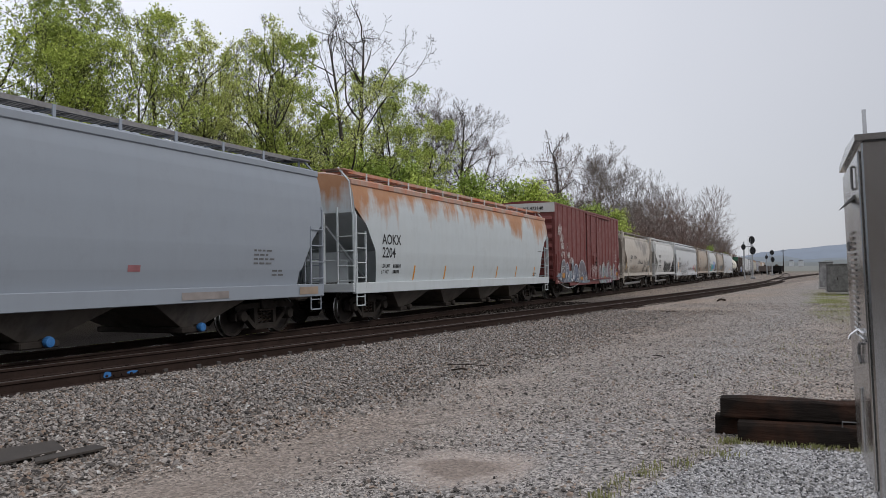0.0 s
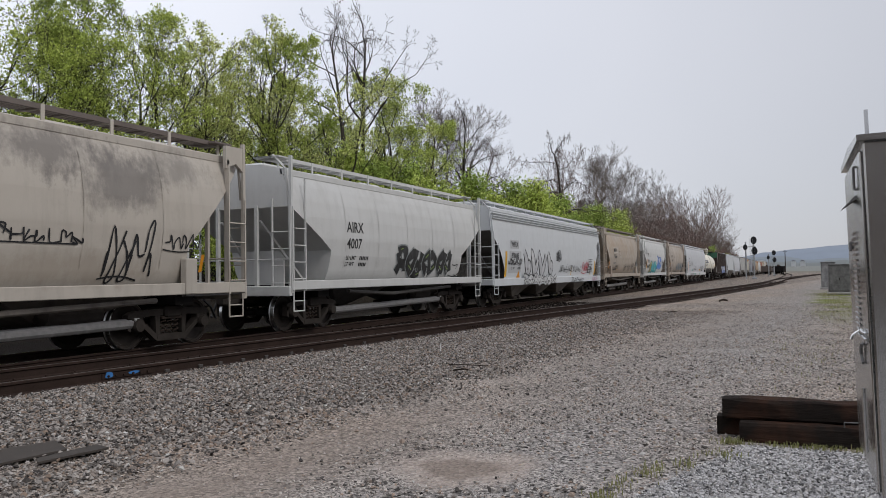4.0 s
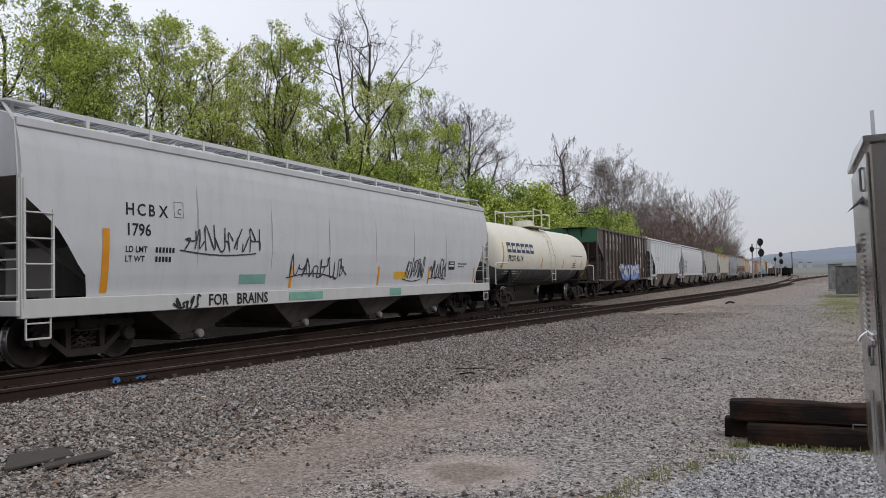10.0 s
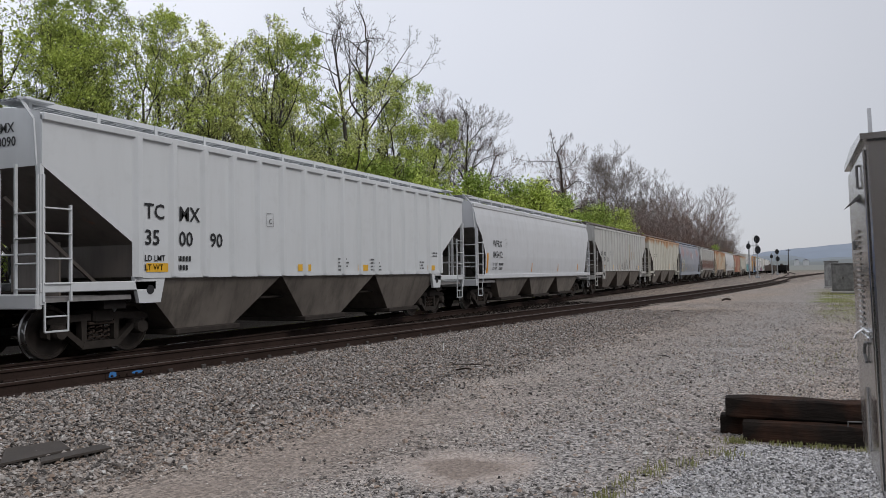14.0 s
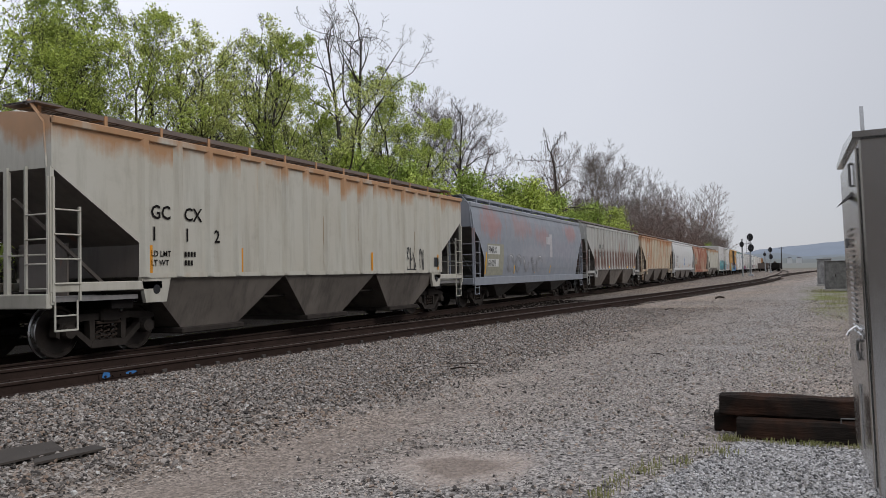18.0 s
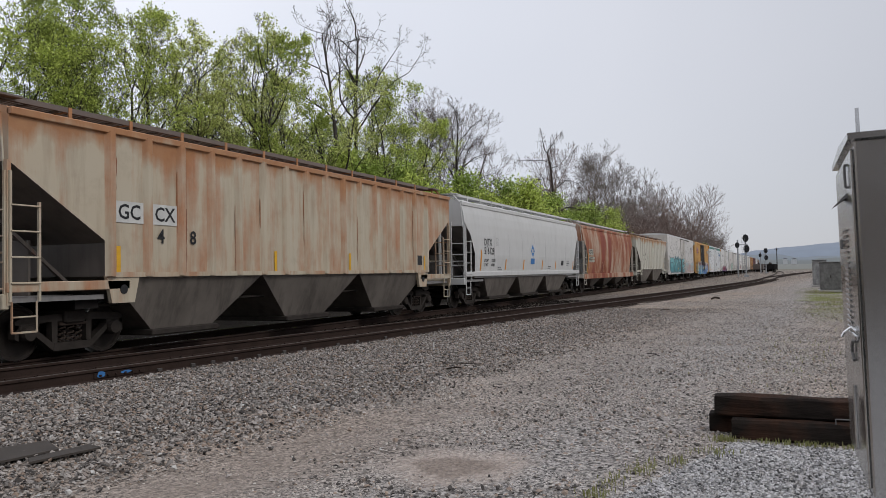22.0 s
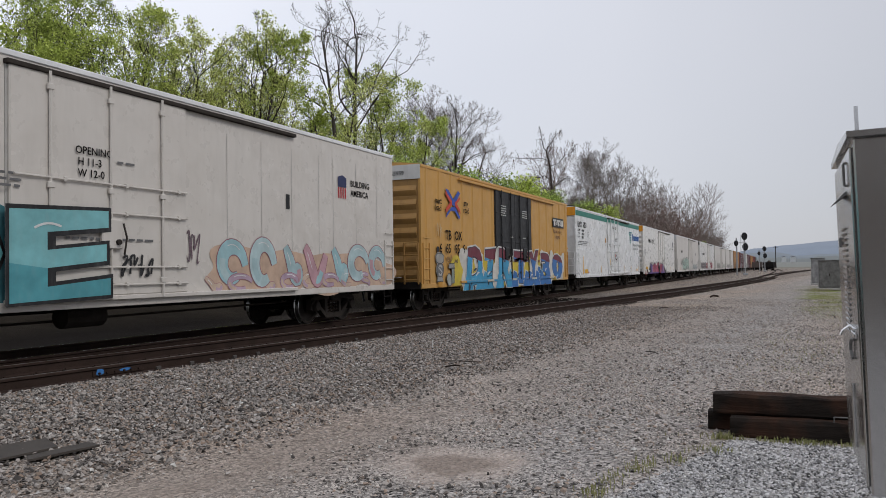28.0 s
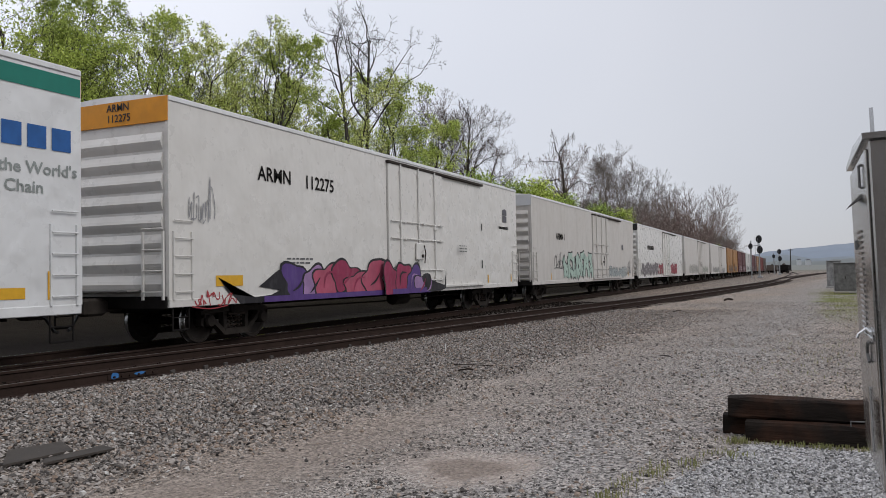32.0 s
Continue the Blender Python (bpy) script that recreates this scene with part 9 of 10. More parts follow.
TOPS = {}


def tree_kind(key, seed, label, h=12.0, leaf=None, leaves=0, spread=(0.13, 0.13, 0.10), size=(0.045, 0.085), vines=0, share=1.0, thin=0.006, bark=None, **kw):
    rng = random.Random(seed)
    segs, tips = skeleton(rng, h, **kw)
    k = h / max(s[1].z for s in segs)
    segs = [(a * k, b * k, ra, rb, lv) for a, b, ra, rb, lv in segs]
    tree = thing("tree", label, "tree", "trees of the woods behind the track")
    geo = bark_geo(segs, thin)
    me = bpy.data.meshes.new("trunk")
    me.from_pydata(geo.v, [], geo.f)
    part("trunk", me, bark or M_BARK, tree)
    if leaves:
        last = len(kw["kids"])
        spots = [t[0] * k for t in tips if rng.random() < share] + [a.lerp(b, 0.5) for a, b, _, _, lv in segs if lv >= last and rng.random() < share * 0.6]
        part("crown", leaf_mesh("crown", seed, spots, leaves, spread, size), leaf, tree)
    if vines:
        g = Geo()
        limbs = [q for q in segs if q[4] in (1, 2)]
        for _ in range(vines):
            a, b, _, _, lv = rng.choice(limbs)
            p = a.lerp(b, rng.random()) + Vector((rng.gauss(0, 0.05), rng.gauss(0, 0.05), 0))
            drop = rng.uniform(0.15, 1.0)
            q = p + Vector((rng.gauss(0, 0.10), rng.gauss(0, 0.10), -drop * 0.5))
            g.bar(p, q, 0.010, 3, 0.008).bar(q, q + Vector((rng.gauss(0, 0.08), rng.gauss(0, 0.08), -drop * 0.5)), 0.008, 3, 0.004)
        for a, b, ra, rb, lv in [q for q in segs if q[4] == 0]:
            for _ in range(vines // 14):
                p = a.lerp(b, rng.random()) + Vector((rng.gauss(0, ra * 1.6 + 0.05), rng.gauss(0, ra * 1.6 + 0.05), 0))
                g.bar(p, p + Vector((rng.gauss(0, 0.12), rng.gauss(0, 0.12), -rng.uniform(0.4, 1.3))), 0.014, 3, 0.006)
        me = bpy.data.meshes.new("vine")
        me.from_pydata(g.v, [], g.f)
        part("vine", me, M_VINE, tree, "dead hanging vines")
    TOPS[tree.name] = max((s[1] for s in segs), key=lambda p: p.z)
    KINDS.setdefault(key, []).append((tree, h))


BROAD = dict(kids=(9, 5, 4, 3), first=0.16, ratio=0.56, angle=52, curl=0.17, girth=0.0145)
tree_kind("L", 1, "broad tree in fresh green spring leaf", leaf=M_LEAF, leaves=10500, share=0.75, **BROAD)
tree_kind("L", 2, "broad tree in darker green spring leaf", leaf=M_LEAF3, leaves=10500, share=0.75, **BROAD)
tree_kind("L", 11, "spreading tree in light green spring leaf", leaf=M_LEAF, leaves=9000, share=0.6, kids=(8, 5, 4, 3), first=0.2, ratio=0.6, angle=56, curl=0.19)
tree_kind("T", 3, "slender tree with sparse yellow-green leaves", leaf=M_LEAF2, leaves=4500, share=0.5, spread=(0.08, 0.08, 0.07), kids=(9, 5, 3, 3), first=0.28, ratio=0.42, angle=42, curl=0.16)
tree_kind("T", 14, "slender tree in thin yellow-green leaf", leaf=M_LEAF2, leaves=7000, share=0.55, spread=(0.09, 0.09, 0.08), kids=(10, 5, 3, 3), first=0.3, ratio=0.42, angle=40, curl=0.18)
tree_kind("S", 4, "young tree in yellow-green spring leaf", leaf=M_LEAF2, leaves=6800, share=0.65, spread=(0.11, 0.11, 0.09), kids=(9, 5, 4, 3), first=0.18, ratio=0.46, angle=44, stems=2)
tree_kind("S", 5, "young tree in light green spring leaf", leaf=M_LEAF, leaves=7200, share=0.65, spread=(0.11, 0.11, 0.09), kids=(9, 5, 4, 3), first=0.15, ratio=0.46, angle=46)
tree_kind("H", 15, "tall bare tree with a single trunk and curling limbs", h=18, kids=(8, 5, 4, 3), first=0.60, ratio=0.36, angle=50, curl=0.24, wander=0.05, lean=0.02, girth=0.0125, lift=0.08, thin=0.007, round_top=0.2)
tree_kind("H", 16, "tall bare tree with long spreading upper limbs", h=18, kids=(7, 5, 4, 3), first=0.56, ratio=0.42, angle=54, curl=0.25, wander=0.05, lean=0.02, girth=0.0125, lift=0.08, thin=0.007, round_top=0.3)
tree_kind("B", 6, "bare tree with a round crown of fine grey twigs", h=17, kids=(7, 6, 5, 3), first=0.30, ratio=0.60, angle=44, curl=0.17, lift=0.10, round_top=0.35, stems=2, girth=0.011, thin=0.008, bark=M_BARK2)
tree_kind("B", 7, "bare tree with upright grey limbs", h=17, kids=(8, 6, 5, 3), first=0.26, ratio=0.58, angle=46, curl=0.17, lift=0.11, round_top=0.35, girth=0.011, thin=0.008, bark=M_BARK2)
tree_kind("B", 8, "bare tree with reddish buds", h=16, kids=(8, 6, 5, 3), first=0.22, ratio=0.56, angle=46, round_top=0.35, leaf=M_BUD, leaves=2600, spread=(0.10, 0.10, 0.10), size=(0.02, 0.04), thin=0.008, bark=M_BARK3)
tree_kind("F", 17, "distant bare tree with brown twigs", h=17, kids=(8, 6, 5), first=0.24, ratio=0.58, angle=44, lift=0.10, round_top=0.35, thin=0.014, bark=M_BARK2)
tree_kind("F", 18, "distant bare tree with upright brown limbs", h=17, kids=(7, 6, 5), first=0.22, ratio=0.60, angle=42, lift=0.11, round_top=0.35, stems=2, thin=0.014, bark=M_BARK3)
tree_kind("V", 10, "dead tree hung with dry vines", h=14, kids=(9, 5, 3, 2), first=0.40, ratio=0.34, angle=58, curl=0.30, lift=0.06, wander=0.07, girth=0.016, vines=560, round_top=0.3)
tree_kind("V", 12, "leaning dead tree under a mat of dry vines", h=12, kids=(8, 5, 3, 2), first=0.30, ratio=0.40, angle=62, curl=0.32, lift=0.0, wander=0.10, girth=0.015, vines=380, round_top=0.2)


def bush_kind(key, seed, label, leaf, leaves=6000, bark=None):
    rng = random.Random(seed)
    segs, tips = skeleton(rng, 3.2, kids=(4, 3, 2), stems=4, first=0.15, ratio=0.6, angle=48, lean=0.3, curl=0.16)
    k = 3.2 / max(s[1].z for s in segs)
    b = thing("bush", label, "bush", "bushes on the bank")
    g = bark_geo([(a * k, e * k, ra, rb, lv) for a, e, ra, rb, lv in segs], 0.005)
    me = bpy.data.meshes.new("stem")
    me.from_pydata(g.v, [], g.f)
    part("stem", me, bark or M_BARK, b)
    if leaves:
        part("foliage", leaf_mesh("foliage", seed, [t[0] * k for t in tips] + [q[1] * k for q in segs if q[4] >= 2], leaves, (0.17, 0.17, 0.13), (0.038, 0.070), 0.15), leaf, b)
    KINDS.setdefault(key, []).append((b, 3.2))


bush_kind("b", 21, "dense bright green bush in leaf", M_BUSH, 6500)
bush_kind("b", 22, "loose yellow-green bush in spring leaf", M_LEAF, 5500)
bush_kind("w", 23, "tangle of brown leafless brush", M_BUD, 2500, M_BARK3)
USED = set()


def ground_at(x, y):
    return float(ground_z(np.array(float(x)), np.array(float(y))))


def plant(kind, x, y, h, rng, upright=False):
    fresh = [k for k in KINDS[kind] if k[0].name not in USED]
    ob, h0 = fresh[0] if fresh else rng.choice(KINDS[kind])
    q = h / h0
    turn = rng.uniform(0, 360)
    if upright:
        off = pose(0, 0, 0, 0, 0, turn) @ (TOPS[ob.name] * q)
        x, y = x - off.x, y - off.y
    m = pose(x, y, ground_at(x, y) - 0.1, 0, 0, turn) @ Matrix.Diagonal((q * rng.uniform(0.9, 1.1), q * rng.uniform(0.9, 1.1), q, 1))
    if ob.name not in USED:
        USED.add(ob.name)
        ob.matrix_basis = m
    else:
        made = copy_thing(ob, Matrix.Identity(4))
        made.matrix_basis = m


rng = random.Random(12)
for x, y, h, kind in [
    (19.0, 24, 10.9, "L"), (21.5, 25, 11.3, "L"), (18.2, 22, 9.0, "L"), (22.7, 23.5, 10.8, "L"), (20.9, 22.5, 9.6, "L"), (19.5, 21.5, 8.4, "L"),
    (27.3, 25, 10.8, "T"), (27.8, 24.5, 10.2, "T"), (30.0, 25, 11.4, "S"), (31.8, 24.5, 11.8, "S"), (35.5, 26, 12.9, "S"), (28.6, 22.5, 9.4, "T"), (35.9, 24.5, 12.0, "S"), (36.6, 23.5, 11.5, "S"),
    (39.2, 23.5, 12.0, "S"), (45.5, 24.5, 13.2, "L"), (51.4, 24.5, 14.4, "S"), (42.5, 26, 17.4, "H"), (44.7, 26, 18.7, "H"), (61.5, 27, 15.0, "B"), (64.4, 27, 14.4, "B"), (62.7, 25, 14.5, "H"),
    (82.8, 24, 16.2, "V"), (64.8, 24, 11.3, "V"), (70.4, 25, 11.2, "V"),
    (102.7, 26, 16.0, "B"), (118.7, 27, 18.6, "B"), (128.3, 26, 19.0, "B"), (133.3, 25, 18.2, "B"),
    (163.5, 27, 17.9, "F"), (166.6, 25, 19.1, "F"), (190.1, 26, 19.8, "F"), (225.6, 26, 19.4, "F"), (264.5, 27, 22.0, "F"), (294.9, 26, 21.0, "F"), (337.5, 26, 19.0, "F"), (378.7, 25, 16.0, "F"),
]:
    plant(kind, x, y, h, rng, kind in "HBVFT")
# filling behind the first row, near to far
for i in range(7):
    plant(rng.choice("LLS"), 14.0 + i * 1.5 + rng.uniform(-0.6, 0.6), rng.uniform(27, 34), rng.uniform(7.5, 10.0), rng)
for i in range(2):
    plant("T", 36 + i * 2.4 + rng.uniform(-0.6, 0.6), rng.uniform(27, 34), rng.uniform(7.5, 9.5), rng)
for i in range(9):
    plant(rng.choice("LSS"), 39.0 + i * 1.7 + rng.uniform(-0.6, 0.6), rng.uniform(25, 32), rng.uniform(8.0, 11.5), rng)
for i in range(11):
    x = 96 + i * 5.0
    plant(rng.choice("BBF"), x + rng.uniform(-2, 2), rng.uniform(26, 34), rng.uniform(8.0, 12.0), rng)
for i in range(40):
    x = 140 + i * 6.5
    plant("F", x + rng.uniform(-2, 2), rng.uniform(23, 36), rng.uniform(11, 16.5), rng)
for i in range(70):
    x = 12 + i * 1.25
    plant(rng.choice("bbb" if x < 80 else "bbw"), x + rng.uniform(-0.6, 0.6), rng.uniform(20.5, 24.5), rng.uniform(2.6, 5.0) if x < 36 else rng.uniform(5.2, 7.6) if 36 < x < 60 else rng.uniform(3.6, 5.6), rng)
for i in range(26):
    plant("b", 58 + i * 1.75 + rng.uniform(-1, 1), rng.uniform(21, 26), rng.uniform(4.6, 8.8), rng)
for i in range(86):
    x = 84 + i * 3.2
    plant("w" if rng.random() < (0.6 if x < 110 else 0.88) else "b", x + rng.uniform(-2, 2), rng.uniform(22, 28), rng.uniform(4.0, 8.4), rng)

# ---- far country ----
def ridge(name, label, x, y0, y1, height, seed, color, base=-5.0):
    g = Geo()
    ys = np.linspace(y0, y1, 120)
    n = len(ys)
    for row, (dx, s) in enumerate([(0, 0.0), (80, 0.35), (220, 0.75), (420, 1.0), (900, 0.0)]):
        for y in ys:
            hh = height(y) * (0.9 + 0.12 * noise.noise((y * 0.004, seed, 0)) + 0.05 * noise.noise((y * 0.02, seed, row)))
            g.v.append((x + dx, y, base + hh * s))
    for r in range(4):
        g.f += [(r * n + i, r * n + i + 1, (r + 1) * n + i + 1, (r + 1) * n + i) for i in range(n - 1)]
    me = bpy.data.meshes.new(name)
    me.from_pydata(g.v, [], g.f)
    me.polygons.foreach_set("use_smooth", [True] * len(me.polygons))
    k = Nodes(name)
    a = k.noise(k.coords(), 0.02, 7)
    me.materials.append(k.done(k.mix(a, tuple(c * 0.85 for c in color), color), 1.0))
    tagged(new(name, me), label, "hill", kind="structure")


# atmospheric haze is mixed into these backdrop colours, paler and bluer with distance
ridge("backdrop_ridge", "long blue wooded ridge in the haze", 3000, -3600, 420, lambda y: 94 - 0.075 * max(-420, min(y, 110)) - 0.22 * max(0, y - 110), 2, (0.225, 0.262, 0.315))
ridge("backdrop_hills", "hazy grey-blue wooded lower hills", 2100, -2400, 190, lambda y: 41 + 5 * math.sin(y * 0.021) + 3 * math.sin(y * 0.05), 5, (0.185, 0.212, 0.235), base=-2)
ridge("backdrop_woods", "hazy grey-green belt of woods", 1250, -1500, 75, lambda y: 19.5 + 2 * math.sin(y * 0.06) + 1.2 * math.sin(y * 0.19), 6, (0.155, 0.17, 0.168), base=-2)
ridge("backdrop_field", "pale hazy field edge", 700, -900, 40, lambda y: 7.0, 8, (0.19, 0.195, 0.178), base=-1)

M_WALL = plain("white_house_wall", (0.52, 0.53, 0.54), 0.7, 0, 0.1, 0.5)
M_ROOF = plain("grey_roof", (0.22, 0.22, 0.24), 0.8, 0, 0.2, 0.5)
for x, y, w, d, h in [(1190, 2.0, 6, 6, 2.2), (1200, -9.5, 7, 6, 2.0)]:
    hs = thing("house", "white farmhouse with a grey roof in the haze", "house", "distant houses", at=pose(x, y, 10.5))
    part("wall", Geo().box(-d / 2, d / 2, -w / 2, w / 2, -12.0, h), M_WALL, hs)
    part("roof", Geo().add([(-d / 2 - 0.4, -w / 2 - 0.4, h), (d / 2 + 0.4, -w / 2 - 0.4, h), (d / 2 + 0.4, w / 2 + 0.4, h), (-d / 2 - 0.4, w / 2 + 0.4, h), (-d / 2 - 0.4, 0, h + 1.8), (d / 2 + 0.4, 0, h + 1.8)], [(0, 1, 5, 4), (2, 3, 4, 5), (1, 2, 5), (3, 0, 4), (0, 3, 2, 1)]), M_ROOF, hs)

# ---- signals, pole, parked cars ----
M_GALV = plain("galvanised_mast", (0.42, 0.43, 0.44), 0.5, 0.5, 0.2, 3)


def signal(x, y, h, label):
    s = thing("railway_signal", label, "signal", "railway signals", at=pose(x, y, 0))
    part("mast", Geo().bar((0, 0, 0), (0, 0, h - 0.4), 0.11, 8), M_GALV, s)
    part("footing", Geo().bevel_box(-0.4, 0.4, -0.4, 0.4, 0, 0.35, 0.05), M_GALV, s)
    part("mast", Geo().bar((0, 1.3, 0), (0, 1.3, h - 1.0), 0.13, 8), M_GALV, s)
    lad = Geo().bar((-0.25, 0.2, 0.3), (-0.25, 0.2, h - 0.5), 0.03).bar((-0.25, 0.6, 0.3), (-0.25, 0.6, h - 0.5), 0.03)
    for i in range(int(h / 0.35)):
        lad.bar((-0.25, 0.2, 0.5 + 0.35 * i), (-0.25, 0.6, 0.5 + 0.35 * i), 0.02)
    part("ladder", lad, M_GALV, s)
    part("bracket", Geo().box(-0.1, 0.1, -0.3, 1.6, h - 1.9, h - 1.78), M_GALV, s)
    for z, yy, r in ((h - 0.75, 0, 0.48), (h - 2.55, -0.1, 0.48), (h - 1.9, 1.35, 0.36)):
        hd = part("signal_head", Geo().lathe([(0.05, -0.12), (r, -0.12), (r, 0.0), (0.05, 0.05)], 0, "x", 20), M_BLACK, s, "black oval signal target", at=Matrix.Translation((-0.15, yy, z)) @ Matrix.Diagonal((1, 1, 1.35, 1)))
        for k, (a, b) in enumerate(((0.0, 0.42), (0.0, 0.0), (0.0, -0.42))):
            part("lens_hood", Geo().lathe([(0.11, -0.35), (0.13, -0.35), (0.13, 0.0), (0.11, 0.0)], 0, "x", 10, (-0.12, a * r * 1.4, b * r * 1.4)), M_BLACK, hd)
    return s


signal(144.4, 6.3, 7.3, "two-mast railway signal with black round targets beside the track")
signal(221, 4.9, 6.6, "two-mast railway signal with black round targets far down the track")
pole = thing("utility_pole", "weathered wooden utility pole", "pole", at=pose(484, 5.0, 0))
part("post", Geo().bar((0, 0, 0), (0, 0, 12.5), 0.30, 8, 0.2), M_TIE, pole)
part("crossarm", Geo().box(-0.1, 0.1, -1.2, 1.2, 11.6, 11.85), M_TIE, pole)

for x, y, rz, lab in ((244, 7.4, 2, "dark brown parked gondola car with a low load"), (252, 4.4, -2, "black parked gondola car on the siding")):
    g = thing("gondola_car", lab, "railway car", "parked cars", at=pose(x, y, 0.02, 0, 0, rz))
    body = M_DARK if rz < 0 else coat["brown"]
    part("side_wall", Geo().box(-6.5, 6.5, -1.45, -1.38, 1.0, 2.5), body, g)
    part("side_wall", Geo().box(-6.5, 6.5, 1.38, 1.45, 1.0, 2.5), body, g)
    part("end_wall", Geo().box(-6.5, -6.42, -1.38, 1.38, 1.0, 2.5), body, g)
    part("end_wall", Geo().box(6.42, 6.5, -1.38, 1.38, 1.0, 2.5), body, g)
    part("floor", Geo().box(-6.4, 6.4, -1.4, 1.4, 0.85, 1.0), M_DARK, g)
    part("load", Geo().add([(-6.3, -1.3, 1.1), (6.3, -1.3, 1.1), (6.3, 1.3, 1.1), (-6.3, 1.3, 1.1), (-4.5, 0, 3.0), (4.5, 0, 3.0)], [(0, 1, 5, 4), (2, 3, 4, 5), (1, 2, 5), (3, 0, 4), (0, 3, 2, 1)]), M_TIE, g, "heaped dark load")
    for q in (-1, 1):
        part("stake", Geo().box(q * 3 - 0.06, q * 3 + 0.06, -1.52, -1.45, 1.0, 2.5), body, g)
        add_truck(g, q * 4.6)

# relay boxes beyond the lot
M_BOX = plain("weathered_grey_box", (0.20, 0.195, 0.19), 0.6, 0.2, 0.5, 4)
M_BOX2 = plain("pale_grey_box", (0.31, 0.31, 0.305), 0.6, 0.2, 0.5, 4)
for x, y, w, d, h, mt in [(53.3, -2.38, 1.15, 1.2, 1.75, M_BOX), (66.8, -2.25, 0.95, 1.0, 2.0, M_BOX2), (60.0, -2.35, 0.4, 0.4, 1.5, M_BOX2)]:
    b = thing("relay_cabinet", "grey metal trackside relay cabinet on a concrete base", "cabinet", "distant relay cabinets", at=pose(x, y, 0))
    part("base", Geo().bevel_box(-d / 2 - 0.08, d / 2 + 0.08, -w / 2 - 0.08, w / 2 + 0.08, 0, 0.14, 0.02), plain("concrete", (0.35, 0.34, 0.32)), b)
    part("case", Geo().bevel_box(-d / 2, d / 2, -w / 2, w / 2, 0.14, h, 0.03), mt, b)
    part("lid", Geo().bevel_box(-d / 2 - 0.05, d / 2 + 0.05, -w / 2 - 0.05, w / 2 + 0.05, h, h + 0.06, 0.02), mt, b)
    part("door", Geo().bevel_box(-d / 2 - 0.02, -d / 2, -w / 2 + 0.06, w / 2 - 0.06, 0.25, h - 0.08, 0.008), mt, b)
    part("handle", Geo().box(-d / 2 - 0.06, -d / 2 - 0.02, -0.03, 0.03, 0.85, 1.0), M_STEEL, b)
fence = thing("wire_fence", "grey wire fence beyond the relay cabinets", "fence", at=pose(70, -3.2, 0))
for i in range(9):
    part("post", Geo().bar((0, -i * 2.0, 0), (0, -i * 2.0, 1.7), 0.035), M_GALV, fence)
for z in (0.3, 0.75, 1.2, 1.65):
    part("wire", Geo().bar((0, 0, z), (0, -16, z), 0.012, 4), M_GALV, fence)

# unseen plain wall added behind the eye to darken the cabinet's reflection
part_wall = part("wall_back", Geo().bevel_box(-16.4, -16.0, -26.0, 7.0, -0.1, 6.5, 0.02), plain("brown_brick_wall", (0.25, 0.21, 0.178), 0.85, 0, 0.3, 3))
tagged(part_wall, "unseen plain brown wall added to darken the cabinet's reflection", "wall", kind="structure")

# ---- in the lot ----
def metal_sheet():
    k = Nodes("brushed_aluminium")
    v = k.coords((1, 1, 0.15))
    a = k.noise(v, 8, 6)
    b = k.noise(k.coords(), 1.3, 5)
    c = k.mix(k.ramp(b, 0.3, 0.7), (0.46, 0.46, 0.455), (0.60, 0.60, 0.595))
    c = k.mix(k.math("MULTIPLY", k.ramp(k.noise(k.coords((1, 1, 0.4)), 2.3, 6), 0.5, 0.75), 0.3), c, (0.22, 0.20, 0.18))
    k.bump(a, 0.06, 0.004)
    return k.done(c, k.ramp(b, 0.2, 0.8, (0.13,) * 3, (0.26,) * 3), 1.0)


M_ALU = metal_sheet()
M_CHROME = plain("chrome", (0.8, 0.8, 0.8), 0.2, 1.0, 0.05)
cab = thing("signal_cabinet", "bare aluminium signal cabinet on legs with louvred door and chrome latch", "cabinet", at=pose(3.0, -0.26, 0, -1.25, 0, 0))
CAB_LOW, CAB_TOP, CAB_DEEP = 0.76, 1.955, 0.92
part("case", Geo().bevel_box(0, CAB_DEEP, -1.3, 0.0, CAB_LOW, CAB_TOP, 0.006), M_ALU, cab)
part("roof", Geo().prism([(-0.03, CAB_TOP), (CAB_DEEP + 0.03, CAB_TOP), (CAB_DEEP + 0.03, 1.975), (CAB_DEEP / 2, 1.995), (-0.03, 1.975)], -1.33, 0.02), M_ALU, cab)
for y in (-1.05, -0.35):
    part("leg", Geo().bar((CAB_DEEP * 0.62, y, -0.02), (CAB_DEEP * 0.62, y, CAB_LOW + 0.01), 0.055, 10), M_GALV, cab, "galvanised pipe leg")
    part("foot_plate", Geo().bevel_box(CAB_DEEP * 0.62 - 0.14, CAB_DEEP * 0.62 + 0.14, y - 0.14, y + 0.14, -0.02, 0.02, 0.006), M_GALV, cab)
part("door", Geo().bevel_box(0.04, CAB_DEEP - 0.02, 0.0, 0.010, CAB_LOW + 0.02, 1.93, 0.004), M_ALU, cab)
for i in range(20):
    part("louvre", Geo().prism([(0.36, 0.0), (0.56, 0.0), (0.56, 0.009), (0.36, 0.009)], 0.010, 0.015), M_ALU, cab, at=pose(0, 0, 1.275 + 0.0205 * i, -18, 0, 0))
part("rain_hood", Geo().add([(0.28, 0.010, 1.80), (0.46, 0.010, 1.80), (0.46, 0.055, 1.755), (0.28, 0.055, 1.755), (0.28, 0.010, 1.785), (0.46, 0.010, 1.785)], [(0, 1, 2, 3), (3, 2, 5, 4), (0, 3, 4), (1, 5, 2)]), M_BOX, cab, "small sloped hood")
